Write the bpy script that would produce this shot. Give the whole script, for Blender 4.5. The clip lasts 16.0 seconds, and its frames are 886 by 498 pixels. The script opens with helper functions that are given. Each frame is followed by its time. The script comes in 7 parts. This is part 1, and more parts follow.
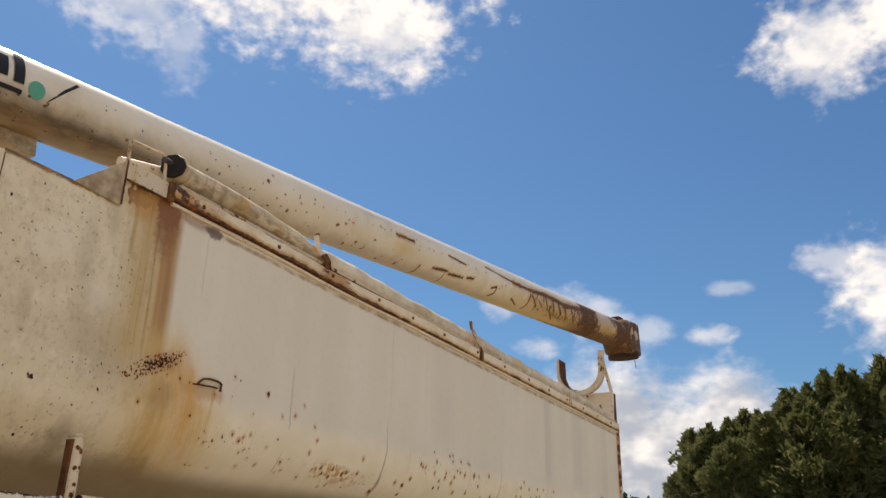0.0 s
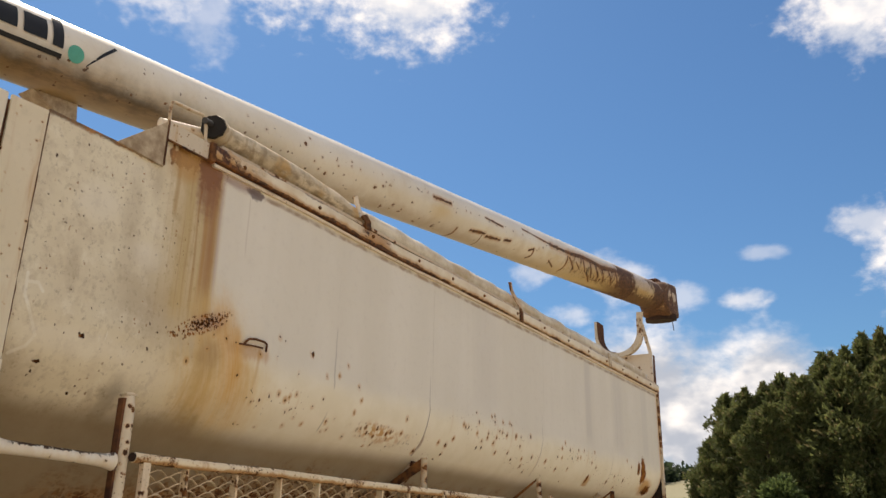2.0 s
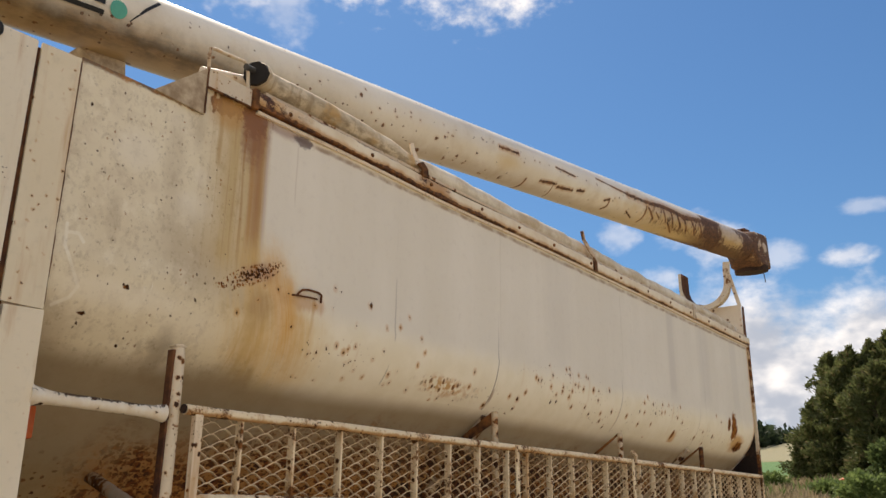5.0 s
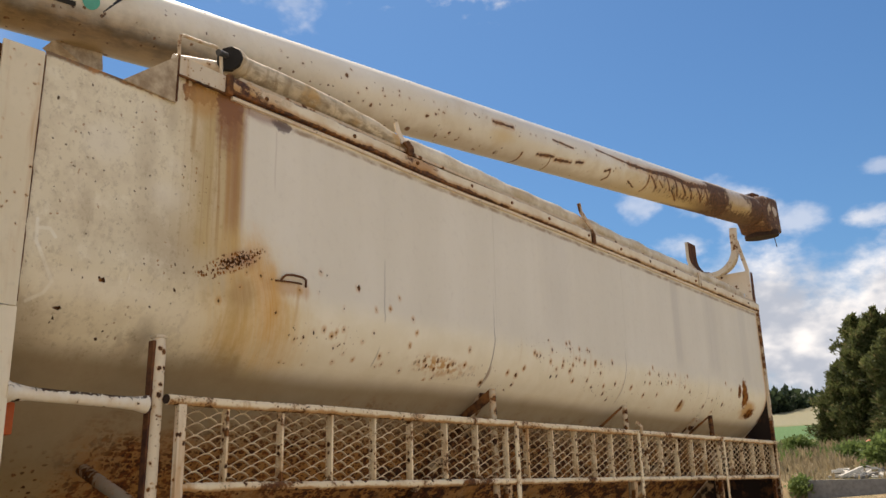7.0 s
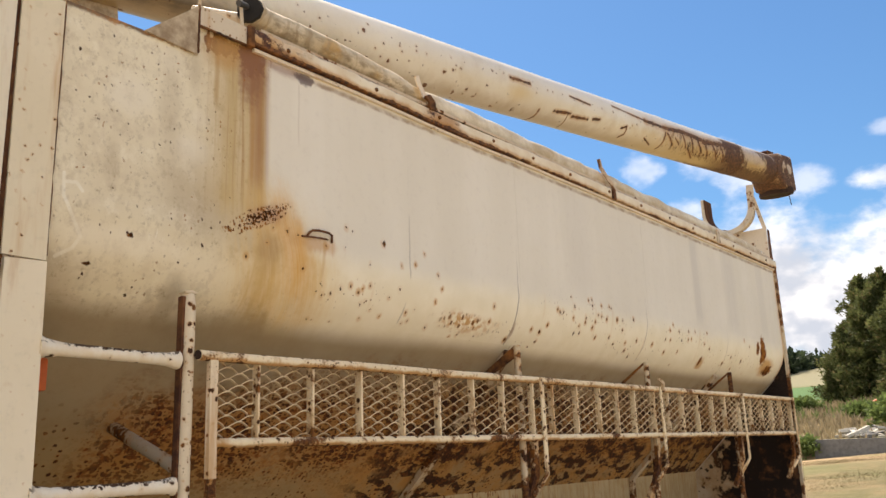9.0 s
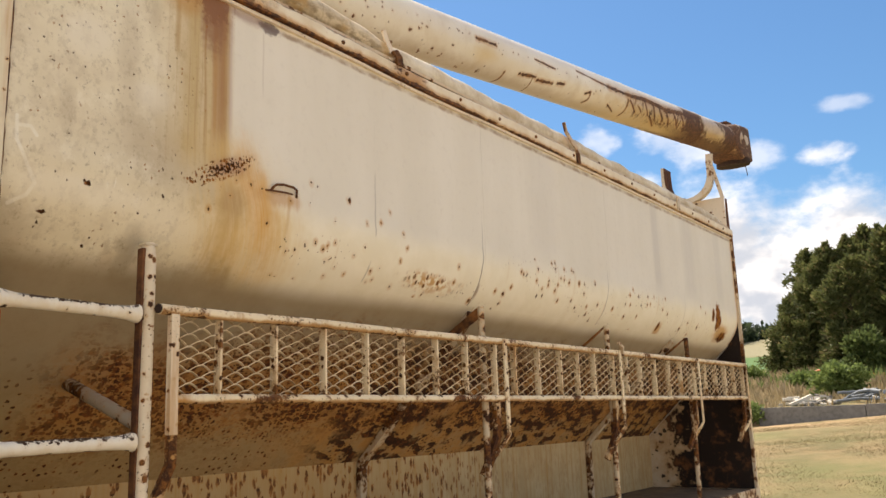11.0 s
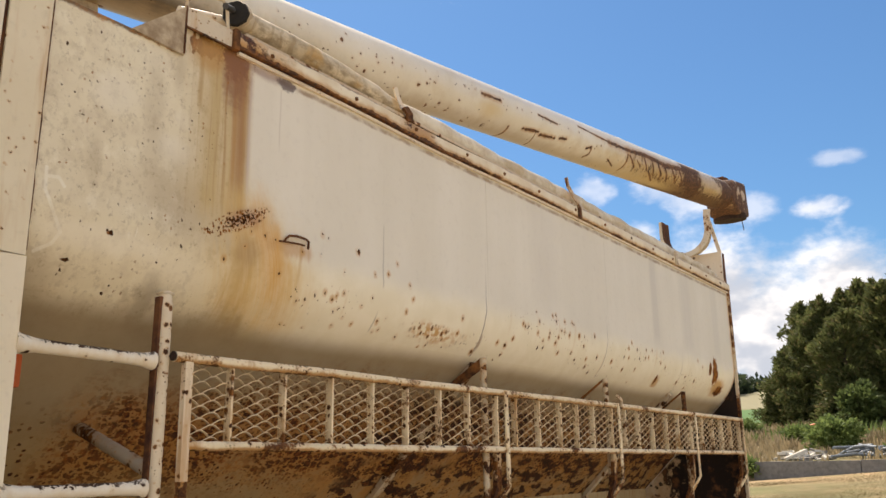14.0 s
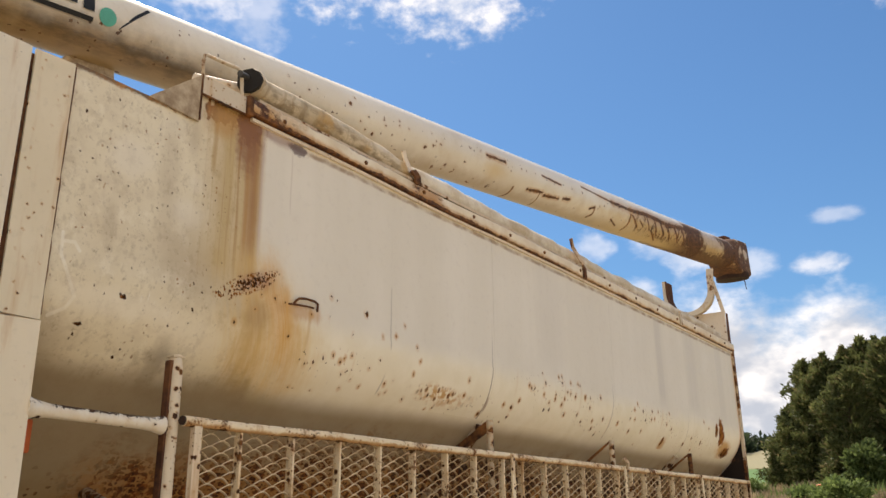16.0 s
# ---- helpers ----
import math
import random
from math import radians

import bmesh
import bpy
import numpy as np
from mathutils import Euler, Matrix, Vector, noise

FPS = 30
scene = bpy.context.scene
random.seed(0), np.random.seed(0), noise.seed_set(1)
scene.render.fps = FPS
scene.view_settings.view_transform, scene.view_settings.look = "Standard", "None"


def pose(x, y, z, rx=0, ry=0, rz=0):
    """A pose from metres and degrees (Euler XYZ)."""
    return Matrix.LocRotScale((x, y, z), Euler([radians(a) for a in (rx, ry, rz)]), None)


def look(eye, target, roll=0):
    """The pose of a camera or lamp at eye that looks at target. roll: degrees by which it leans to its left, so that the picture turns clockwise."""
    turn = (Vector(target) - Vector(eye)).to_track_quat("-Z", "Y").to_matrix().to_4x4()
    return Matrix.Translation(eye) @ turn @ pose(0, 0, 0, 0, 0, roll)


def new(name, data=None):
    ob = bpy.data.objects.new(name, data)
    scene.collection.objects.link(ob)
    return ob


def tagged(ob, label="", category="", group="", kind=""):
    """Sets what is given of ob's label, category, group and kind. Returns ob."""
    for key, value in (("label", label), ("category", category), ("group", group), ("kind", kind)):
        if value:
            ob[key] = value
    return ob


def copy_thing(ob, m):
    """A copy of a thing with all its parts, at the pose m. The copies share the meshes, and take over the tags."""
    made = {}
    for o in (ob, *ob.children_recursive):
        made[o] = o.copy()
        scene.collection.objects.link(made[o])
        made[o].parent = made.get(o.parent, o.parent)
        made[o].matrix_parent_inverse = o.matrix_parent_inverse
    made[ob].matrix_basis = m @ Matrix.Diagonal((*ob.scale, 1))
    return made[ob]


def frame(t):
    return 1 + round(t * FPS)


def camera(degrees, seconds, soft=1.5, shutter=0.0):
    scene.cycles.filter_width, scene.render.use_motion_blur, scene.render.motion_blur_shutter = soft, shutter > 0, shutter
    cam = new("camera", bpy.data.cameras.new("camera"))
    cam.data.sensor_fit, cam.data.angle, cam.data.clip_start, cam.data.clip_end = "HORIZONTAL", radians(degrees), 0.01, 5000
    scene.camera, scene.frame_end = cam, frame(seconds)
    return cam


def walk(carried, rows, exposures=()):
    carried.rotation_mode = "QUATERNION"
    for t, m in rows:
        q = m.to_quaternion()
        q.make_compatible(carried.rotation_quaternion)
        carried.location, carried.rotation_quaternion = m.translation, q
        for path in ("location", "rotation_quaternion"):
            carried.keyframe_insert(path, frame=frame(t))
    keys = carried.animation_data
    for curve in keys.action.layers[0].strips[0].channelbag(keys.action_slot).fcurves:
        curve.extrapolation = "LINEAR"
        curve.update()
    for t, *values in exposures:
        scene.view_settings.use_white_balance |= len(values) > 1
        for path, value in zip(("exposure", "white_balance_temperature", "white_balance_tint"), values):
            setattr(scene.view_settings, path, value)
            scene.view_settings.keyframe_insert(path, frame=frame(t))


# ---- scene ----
cam = camera(56.0, 16.0)
PATH = [
    (0, (2.296, -1.973, 1.736), (1.389, -0.353, 2.48), 1.2),
    (0.5, (2.285, -1.965, 1.731), (1.368, -0.336, 2.442), 1.2),
    (1, (2.252, -1.961, 1.719), (1.315, -0.339, 2.419), 0.8),
    (1.5, (2.249, -1.962, 1.712), (1.288, -0.349, 2.401), 1.2),
    (2, (2.231, -1.956, 1.704), (1.249, -0.349, 2.377), 1.0),
    (2.5, (2.246, -1.961, 1.696), (1.254, -0.359, 2.365), 1.0),
    (3, (2.229, -1.956, 1.677), (1.234, -0.337, 2.299), 1.8),
    (3.5, (2.214, -1.94, 1.662), (1.21, -0.314, 2.251), 1.5),
    (4, (2.213, -1.913, 1.653), (1.173, -0.31, 2.245), 1.5),
    (4.2, (2.194, -1.873, 1.647), (1.12, -0.3, 2.26), 1.6),
    (6.3, (2.294, -1.651, 1.684), (1.076, -0.168, 2.247), -0.7),
    (6.5, (2.292, -1.646, 1.68), (1.084, -0.156, 2.245), -1.1),
    (7, (2.313, -1.638, 1.672), (1.103, -0.144, 2.221), -1.4),
    (7.5, (2.312, -1.63, 1.664), (1.097, -0.134, 2.2), -1.2),
    (8, (2.289, -1.609, 1.641), (1.063, -0.117, 2.162), -1.2),
    (8.5, (2.278, -1.596, 1.634), (1.043, -0.101, 2.124), -0.8),
    (9, (2.208, -1.65, 1.637), (0.976, -0.148, 2.111), -2.1),
    (9.5, (2.166, -1.648, 1.626), (0.957, -0.122, 2.085), -3.3),
    (9.7, (2.153, -1.632, 1.607), (0.958, -0.095, 2.064), -3.1),
    (11.8, (2.133, -1.639, 1.605), (0.97, -0.056, 1.981), -1.5),
    (12, (2.122, -1.638, 1.612), (0.958, -0.057, 1.996), -1.2),
    (12.5, (2.118, -1.655, 1.64), (0.963, -0.085, 2.09), -1.3),
    (13, (2.13, -1.691, 1.648), (0.969, -0.147, 2.166), -1.2),
    (13.5, (2.164, -1.737, 1.637), (0.985, -0.202, 2.142), -1.8),
    (14, (2.155, -1.728, 1.621), (1.019, -0.16, 2.124), -0.8),
    (14.5, (2.135, -1.745, 1.61), (0.991, -0.187, 2.124), 1.1),
    (15, (2.145, -1.777, 1.634), (1.019, -0.246, 2.256), 1.2),
    (15.5, (2.162, -1.776, 1.635), (1.019, -0.252, 2.243), 0.2),
    (16, (2.146, -1.768, 1.644), (1.033, -0.23, 2.274), -0.6),
]
walk(cam, [(t, look(eye, target, roll)) for t, eye, target, roll in PATH], [(0, 0.16, 7250, 14), (1.5, 0.28, 7250, 14), (4, 0.29, 7080, 14), (6.5, 0.25, 7080, 14), (7.5, 0.28, 7100, 14), (8.5, 0.62, 7220, 14), (9.5, 0.70, 7230, 14), (12, 0.69, 7560, 14), (12.5, 0.69, 7430, 14), (13, 0.50, 7360, 14), (14.5, 0.62, 7230, 14), (15.5, 0.52, 7200, 14), (16, 0.48, 7200, 14)])

# ---- world, sun, exposure ----
scene.view_settings.exposure = 0.0
SUN_EL, SUN_AZ = 57.0, -56.0  # degrees up; degrees from +y towards +x


def link(nt, socket, value):
    if isinstance(value, bpy.types.NodeSocket):
        nt.links.new(value, socket)
    elif value is not None:
        socket.default_value = value


def maths(nt, op, a, b=None, c=None, clamp=False):
    n = nt.nodes.new("ShaderNodeMath")
    n.operation, n.use_clamp = op, clamp
    for socket, value in zip(n.inputs, (a, b, c)):
        link(nt, socket, value)
    return n.outputs[0]


def smooth(nt, v, lo, hi, a=0.0, b=1.0):
    n = nt.nodes.new("ShaderNodeMapRange")
    n.interpolation_type = "SMOOTHSTEP"
    for socket, value in zip(n.inputs, (v, lo, hi, a, b)):
        link(nt, socket, value)
    return n.outputs[0]


def mix(nt, fac, a, b, how="MIX"):
    n = nt.nodes.new("ShaderNodeMix")
    n.data_type, n.blend_type = "RGBA", how
    link(nt, n.inputs[0], fac)
    for socket, value in ((n.inputs[6], a), (n.inputs[7], b)):
        link(nt, socket, (*value, 1.0) if isinstance(value, tuple) and len(value) == 3 else value)
    return n.outputs[2]


def noised(nt, vec, scale, detail=4.0, rough=0.55, colour=False):
    n = nt.nodes.new("ShaderNodeTexNoise")
    link(nt, n.inputs["Vector"], vec)
    n.inputs["Scale"].default_value, n.inputs["Detail"].default_value, n.inputs["Roughness"].default_value = scale, detail, rough
    return n.outputs["Color" if colour else "Fac"]


def stretched(nt, vec, sx, sy, sz, loc=(0, 0, 0)):
    n = nt.nodes.new("ShaderNodeMapping")
    link(nt, n.inputs["Vector"], vec)
    n.inputs["Scale"].default_value, n.inputs["Location"].default_value = (sx, sy, sz), loc
    return n.outputs[0]


def split(nt, vec):
    n = nt.nodes.new("ShaderNodeSeparateXYZ")
    link(nt, n.inputs[0], vec)
    return n.outputs


def join3(nt, x, y, z):
    n = nt.nodes.new("ShaderNodeCombineXYZ")
    for socket, value in zip(n.inputs, (x, y, z)):
        link(nt, socket, value)
    return n.outputs[0]


def most(nt, values):
    out = values[0]
    for v in values[1:]:
        out = maths(nt, "MAXIMUM", out, v)
    return out


def blob(nt, u, v, rough, cu, cv, ru, rv, wild=0.9, soft=0.35):
    """A ragged patch round (cu, cv) in the plane of u and v; rough is a noise of mean 0.5."""
    du = maths(nt, "MULTIPLY", maths(nt, "SUBTRACT", u, cu), 1.0 / ru)
    dv = maths(nt, "MULTIPLY", maths(nt, "SUBTRACT", v, cv), 1.0 / rv)
    d = maths(nt, "SQRT", maths(nt, "ADD", maths(nt, "MULTIPLY", du, du), maths(nt, "MULTIPLY", dv, dv)))
    d = maths(nt, "MULTIPLY_ADD", maths(nt, "SUBTRACT", rough, 0.5), 2 * wild, d)
    return smooth(nt, d, 1.0 + soft, 1.0 - soft)


def build_world():
    world = bpy.data.worlds.new("sky")
    world.use_nodes = True
    scene.world = world
    nt = world.node_tree
    nt.nodes.clear()
    sky = nt.nodes.new("ShaderNodeTexSky")
    sky.sky_type, sky.sun_disc = "NISHITA", False
    sky.sun_elevation, sky.sun_rotation = radians(SUN_EL), radians(SUN_AZ)
    sky.air_density, sky.dust_density, sky.ozone_density = 1.25, 0.4, 2.2
    way = nt.nodes.new("ShaderNodeTexCoord").outputs["Generated"]
    x, y, z = split(nt, way)
    az = maths(nt, "MULTIPLY", maths(nt, "ARCTAN2", x, y), 180 / math.pi)
    el = maths(nt, "MULTIPLY", maths(nt, "ARCSINE", z), 180 / math.pi)
    flat = join3(nt, az, maths(nt, "MULTIPLY", el, 1.5), 0.0)
    rough = noised(nt, flat, 0.30, 8.0, 0.52)
    fine = noised(nt, flat, 0.8, 8.0, 0.55)
    both = maths(nt, "MULTIPLY_ADD", fine, 0.45, maths(nt, "MULTIPLY", rough, 0.55))
    # azimuth, height, half width, half height in degrees, and how dense
    clouds = [
        (-41, 39.6, 11, 4.2, 1.0), (-34.5, 36.8, 5.0, 3.2, 1.0), (-54, 35.5, 4.5, 2.2, 0.6), (-50, 33.6, 1.6, 2.2, 0.35),
        (-0.6, 32.8, 3.8, 2.6, 0.95), (4, 34, 4, 3.0, 1.0), (0.6, 17.0, 2.6, 3.0, 1.0), (-2.6, 19.6, 1.6, 1.0, 0.7),
        (-25, 18.0, 1.1, 0.85, 0.42), (-20.6, 18.0, 1.6, 0.9, 0.5), (-18.4, 17.0, 2.0, 1.0, 0.5), (-15.1, 15.9, 1.5, 0.8, 0.4), (-22.2, 15.1, 1.3, 0.6, 0.5),
        (-10.5, 15.6, 1.3, 0.55, 0.6), (-9.3, 18.5, 1.2, 0.4, 0.3),
        (-17.6, 9.6, 3.6, 4.4, 1.0), (-10.0, 9.6, 2.8, 3.6, 1.0), (-14, 7.8, 6.5, 4.0, 1.0), (-6.5, 7.5, 2.6, 3.0, 0.9), (-24, 5.0, 7.0, 3.5, 0.8), (4, 6, 9.0, 4.0, 0.8),
    ]
    masks = [maths(nt, "MULTIPLY", blob(nt, az, el, both, a, e, ra, re, 1.7 if e > 13 else 0.85, 0.5 if e < 13 else 0.62), k) for a, e, ra, re, k in clouds]
    # out of view, heavier cloud of the same kind, added to brighten the side
    off = maths(nt, "ABSOLUTE", maths(nt, "ADD", az, 27.0))
    outside = most(nt, [smooth(nt, off, 40, 55), smooth(nt, el, 44, 52)])
    wide = noised(nt, stretched(nt, way, 1, 1, 1.8), 2.4, 8.0, 0.6)
    masks.append(maths(nt, "MULTIPLY", maths(nt, "MULTIPLY", smooth(nt, wide, 0.41, 0.56), outside), 1.0))
    cover = most(nt, masks)
    shade = smooth(nt, maths(nt, "MULTIPLY_ADD", both, 0.5, maths(nt, "MULTIPLY", noised(nt, join3(nt, az, maths(nt, "MULTIPLY", el, 1.5), 4.0), 0.22, 3.0), 0.9)), smooth(nt, el, 15, 11, 0.60, 0.46), smooth(nt, el, 15, 11, 0.84, 0.78))
    white = mix(nt, shade, (1.0, 1.0, 1.0), mix(nt, smooth(nt, el, 15, 11), (0.66, 0.72, 0.82), (0.43, 0.49, 0.59)))
    low = nt.nodes.new("ShaderNodeBackground")
    link(nt, low.inputs[0], mix(nt, 1.0, sky.outputs[0], SKY_TINT, "MULTIPLY"))
    low.inputs[1].default_value = SKY_STRENGTH
    high = nt.nodes.new("ShaderNodeBackground")
    link(nt, high.inputs[0], white)
    high.inputs[1].default_value = CLOUD_STRENGTH
    mixed = nt.nodes.new("ShaderNodeMixShader")
    link(nt, mixed.inputs[0], cover)
    link(nt, mixed.inputs[1], low.outputs[0])
    link(nt, mixed.inputs[2], high.outputs[0])
    out = nt.nodes.new("ShaderNodeOutputWorld")
    link(nt, out.inputs[0], mixed.outputs[0])


SKY_STRENGTH, CLOUD_STRENGTH, SKY_TINT = 0.063, 0.93, (0.60, 1.0, 1.36)
build_world()
sun_data = bpy.data.lights.new("sun", "SUN")
sun_data.energy, sun_data.angle, sun_data.color = 5.0, radians(0.53), (1.0, 0.93, 0.82)
sun = new("sun", sun_data)
ca, sa = math.cos(radians(SUN_EL)), math.sin(radians(SUN_EL))
sun.matrix_world = look((40 * ca * math.sin(radians(SUN_AZ)), 40 * ca * math.cos(radians(SUN_AZ)), 40 * sa), (0, 0, 0))

# ---- materials ----
RUST_DARK, RUST_ORANGE = (0.048, 0.018, 0.008), (0.48, 0.235, 0.065)


def start(name, rough=0.6, metal=0.0):
    m = bpy.data.materials.new(name)
    m.use_nodes = True
    nt = m.node_tree
    b = nt.nodes["Principled BSDF"]
    b.inputs["Roughness"].default_value, b.inputs["Metallic"].default_value = rough, metal
    b.inputs["Specular IOR Level"].default_value = 0.3
    return m, nt, b


def coords(nt, kind="Object"):
    return nt.nodes.new("ShaderNodeTexCoord").outputs[kind]


def bumped(nt, b, height, strength=0.3, distance=0.01):
    n = nt.nodes.new("ShaderNodeBump")
    n.inputs["Strength"].default_value, n.inputs["Distance"].default_value = strength, distance
    link(nt, n.inputs["Height"], height)
    link(nt, b.inputs["Normal"], n.outputs[0])


def speckles(nt, vec, scale, size, share, wob=0.25, flat=False):
    """Round-ish spots of random size, in that share of the cells."""
    bent = nt.nodes.new("ShaderNodeVectorMath")
    bent.operation = "MULTIPLY_ADD"
    link(nt, bent.inputs[0], noised(nt, vec, scale * 2.2, 3.0, 0.6, True))
    bent.inputs[1].default_value = (wob / scale,) * 3
    link(nt, bent.inputs[2], vec)
    n = nt.nodes.new("ShaderNodeTexVoronoi")
    n.voronoi_dimensions = "2D" if flat else "3D"
    n.inputs["Scale"].default_value = scale
    link(nt, n.inputs["Vector"], bent.outputs[0])
    r, g, _ = split(nt, n.outputs["Color"])
    limit = maths(nt, "MULTIPLY", smooth(nt, r, 1 - share, 1.0), size)
    away = maths(nt, "SUBTRACT", n.outputs["Distance"], limit)
    there = smooth(nt, limit, 0.02, 0.06)
    return maths(nt, "MULTIPLY", smooth(nt, away, 0.02, -0.02), there), maths(nt, "MULTIPLY", smooth(nt, away, 0.20, 0.0), there)


def single_spots(nt, u, v, rough, rows, size=1.0):
    """Single chips at (u, v) with a radius each; gives the chips and the stain round them. rough bends their rims."""
    wob = maths(nt, "MULTIPLY", maths(nt, "SUBTRACT", rough, 0.5), 0.022)
    at = join3(nt, maths(nt, "ADD", u, wob), maths(nt, "SUBTRACT", v, wob), 0.0)
    near = None
    for cu, cv, r in rows:
        n = nt.nodes.new("ShaderNodeVectorMath")
        n.operation = "DISTANCE"
        link(nt, n.inputs[0], at)
        n.inputs[1].default_value = (cu, cv, 0.0)
        d = maths(nt, "SUBTRACT", n.outputs["Value"], r * size)
        near = d if near is None else maths(nt, "MINIMUM", near, d)
    return smooth(nt, near, 0.0015, -0.0015), smooth(nt, near, 0.016, 0.0)


def single_strokes(nt, u, v, rough, rows, wild=1.6):
    """Single scrapes from (u0, v0) to (u1, v1) with a half width each, their rims broken by rough."""
    near = None
    for u0, v0, u1, v1, w in rows:
        du, dv = u1 - u0, v1 - v0
        k = 1.0 / (du * du + dv * dv)
        pu, pv = maths(nt, "SUBTRACT", u, u0), maths(nt, "SUBTRACT", v, v0)
        along = maths(nt, "MULTIPLY_ADD", pu, du * k, maths(nt, "MULTIPLY", pv, dv * k), clamp=True)
        eu, ev = maths(nt, "MULTIPLY_ADD", along, -du, pu), maths(nt, "MULTIPLY_ADD", along, -dv, pv)
        d = maths(nt, "MULTIPLY", maths(nt, "SQRT", maths(nt, "MULTIPLY_ADD", eu, eu, maths(nt, "MULTIPLY", ev, ev))), 1.0 / w)
        near = d if near is None else maths(nt, "MINIMUM", near, d)
    near = maths(nt, "MULTIPLY_ADD", maths(nt, "SUBTRACT", rough, 0.5), 2 * wild, near)
    return smooth(nt, near, 1.15, 0.85), smooth(nt, near, 3.2, 1.0)


def rusted(nt, colour, mask, tone):
    rust = mix(nt, smooth(nt, tone, 0.40, 0.80), RUST_DARK, (0.30, 0.115, 0.026))
    return mix(nt, mask, colour, rust)


def cream(name, base=(0.74, 0.62, 0.46), spots=26.0, size=0.30, share=0.35, stain=0.35, edge=0.0, rough=0.5, under=0.0):
    """Old cream paint on steel: mottled, streaked with rust, chipped to rust in spots."""
    m, nt, b = start(name, rough)
    p = coords(nt)
    big, small = noised(nt, p, 2.2, 5.0), noised(nt, p, 34.0, 5.0, 0.65)
    c = mix(nt, smooth(nt, big, 0.3, 0.7), base, tuple(v * k for v, k in zip(base, (1.1, 1.12, 1.18))))
    c = mix(nt, smooth(nt, small, 0.5, 0.85, 0.0, 0.45), c, tuple(v * 0.7 for v in base))
    run = noised(nt, stretched(nt, p, 14, 14, 1.6), 1.0, 5.0, 0.6)
    c = mix(nt, maths(nt, "MULTIPLY", smooth(nt, run, 0.52, 0.78), stain), c, RUST_ORANGE)
    where = noised(nt, p, 5.0, 4.0, 0.6)
    s1, t1 = speckles(nt, p, spots, size, share, 0.55)
    s2, t2 = speckles(nt, p, spots * 2.6, size, share * 0.8, 0.55)
    spots_all = maths(nt, "MAXIMUM", s1, maths(nt, "MULTIPLY", s2, smooth(nt, where, 0.48, 0.6)))
    flakes = smooth(nt, maths(nt, "ADD", where, maths(nt, "MULTIPLY", small, 0.5)), 0.98 - edge, 1.06 - edge)
    mask = maths(nt, "MAXIMUM", spots_all, flakes)
    halo = smooth(nt, maths(nt, "ADD", where, maths(nt, "MULTIPLY", small, 0.3)), 0.8 - edge, 1.0 - edge, 0.0, 0.6)
    halo = most(nt, [halo, maths(nt, "MULTIPLY", t1, 0.55)])
    c = mix(nt, halo, c, RUST_ORANGE)
    if under:
        # water hangs on the lower side and rusts it
        nz = split(nt, nt.nodes.new("ShaderNodeNewGeometry").outputs["Normal"])[2]
        hang = maths(nt, "MULTIPLY_ADD", maths(nt, "SUBTRACT", noised(nt, p, 9.0, 5.0, 0.65), 0.5), 2.4, nz)
        c = mix(nt, smooth(nt, hang, 0.0, -0.7, 0.0, under), c, (0.44, 0.215, 0.06))
        mask = maths(nt, "MAXIMUM", mask, smooth(nt, hang, -0.95, -1.1, 0.0, 0.9))
    c = rusted(nt, c, mask, small)
    link(nt, b.inputs["Base Color"], c)
    link(nt, b.inputs["Roughness"], maths(nt, "MULTIPLY_ADD", mask, 0.35, rough))
    bumped(nt, b, maths(nt, "MULTIPLY_ADD", mask, -0.6, maths(nt, "MULTIPLY", small, 0.35)), 0.35, 0.004)
    return m


def plain(name, base, rough=0.7, metal=0.0, grain=20.0, vary=0.35, bump=0.3, other=None, depth=0.006):
    m, nt, b = start(name, rough, metal)
    p = coords(nt)
    big, small = noised(nt, p, grain * 0.12, 4.0), noised(nt, p, grain, 6.0, 0.65)
    dark = other or tuple(v * (1 - vary) for v in base)
    f = maths(nt, "MULTIPLY_ADD", small, 0.6, maths(nt, "MULTIPLY", big, 0.4))
    link(nt, b.inputs["Base Color"], mix(nt, smooth(nt, f, 0.35, 0.65), dark, base))
    bumped(nt, b, small, bump, depth)
    return m


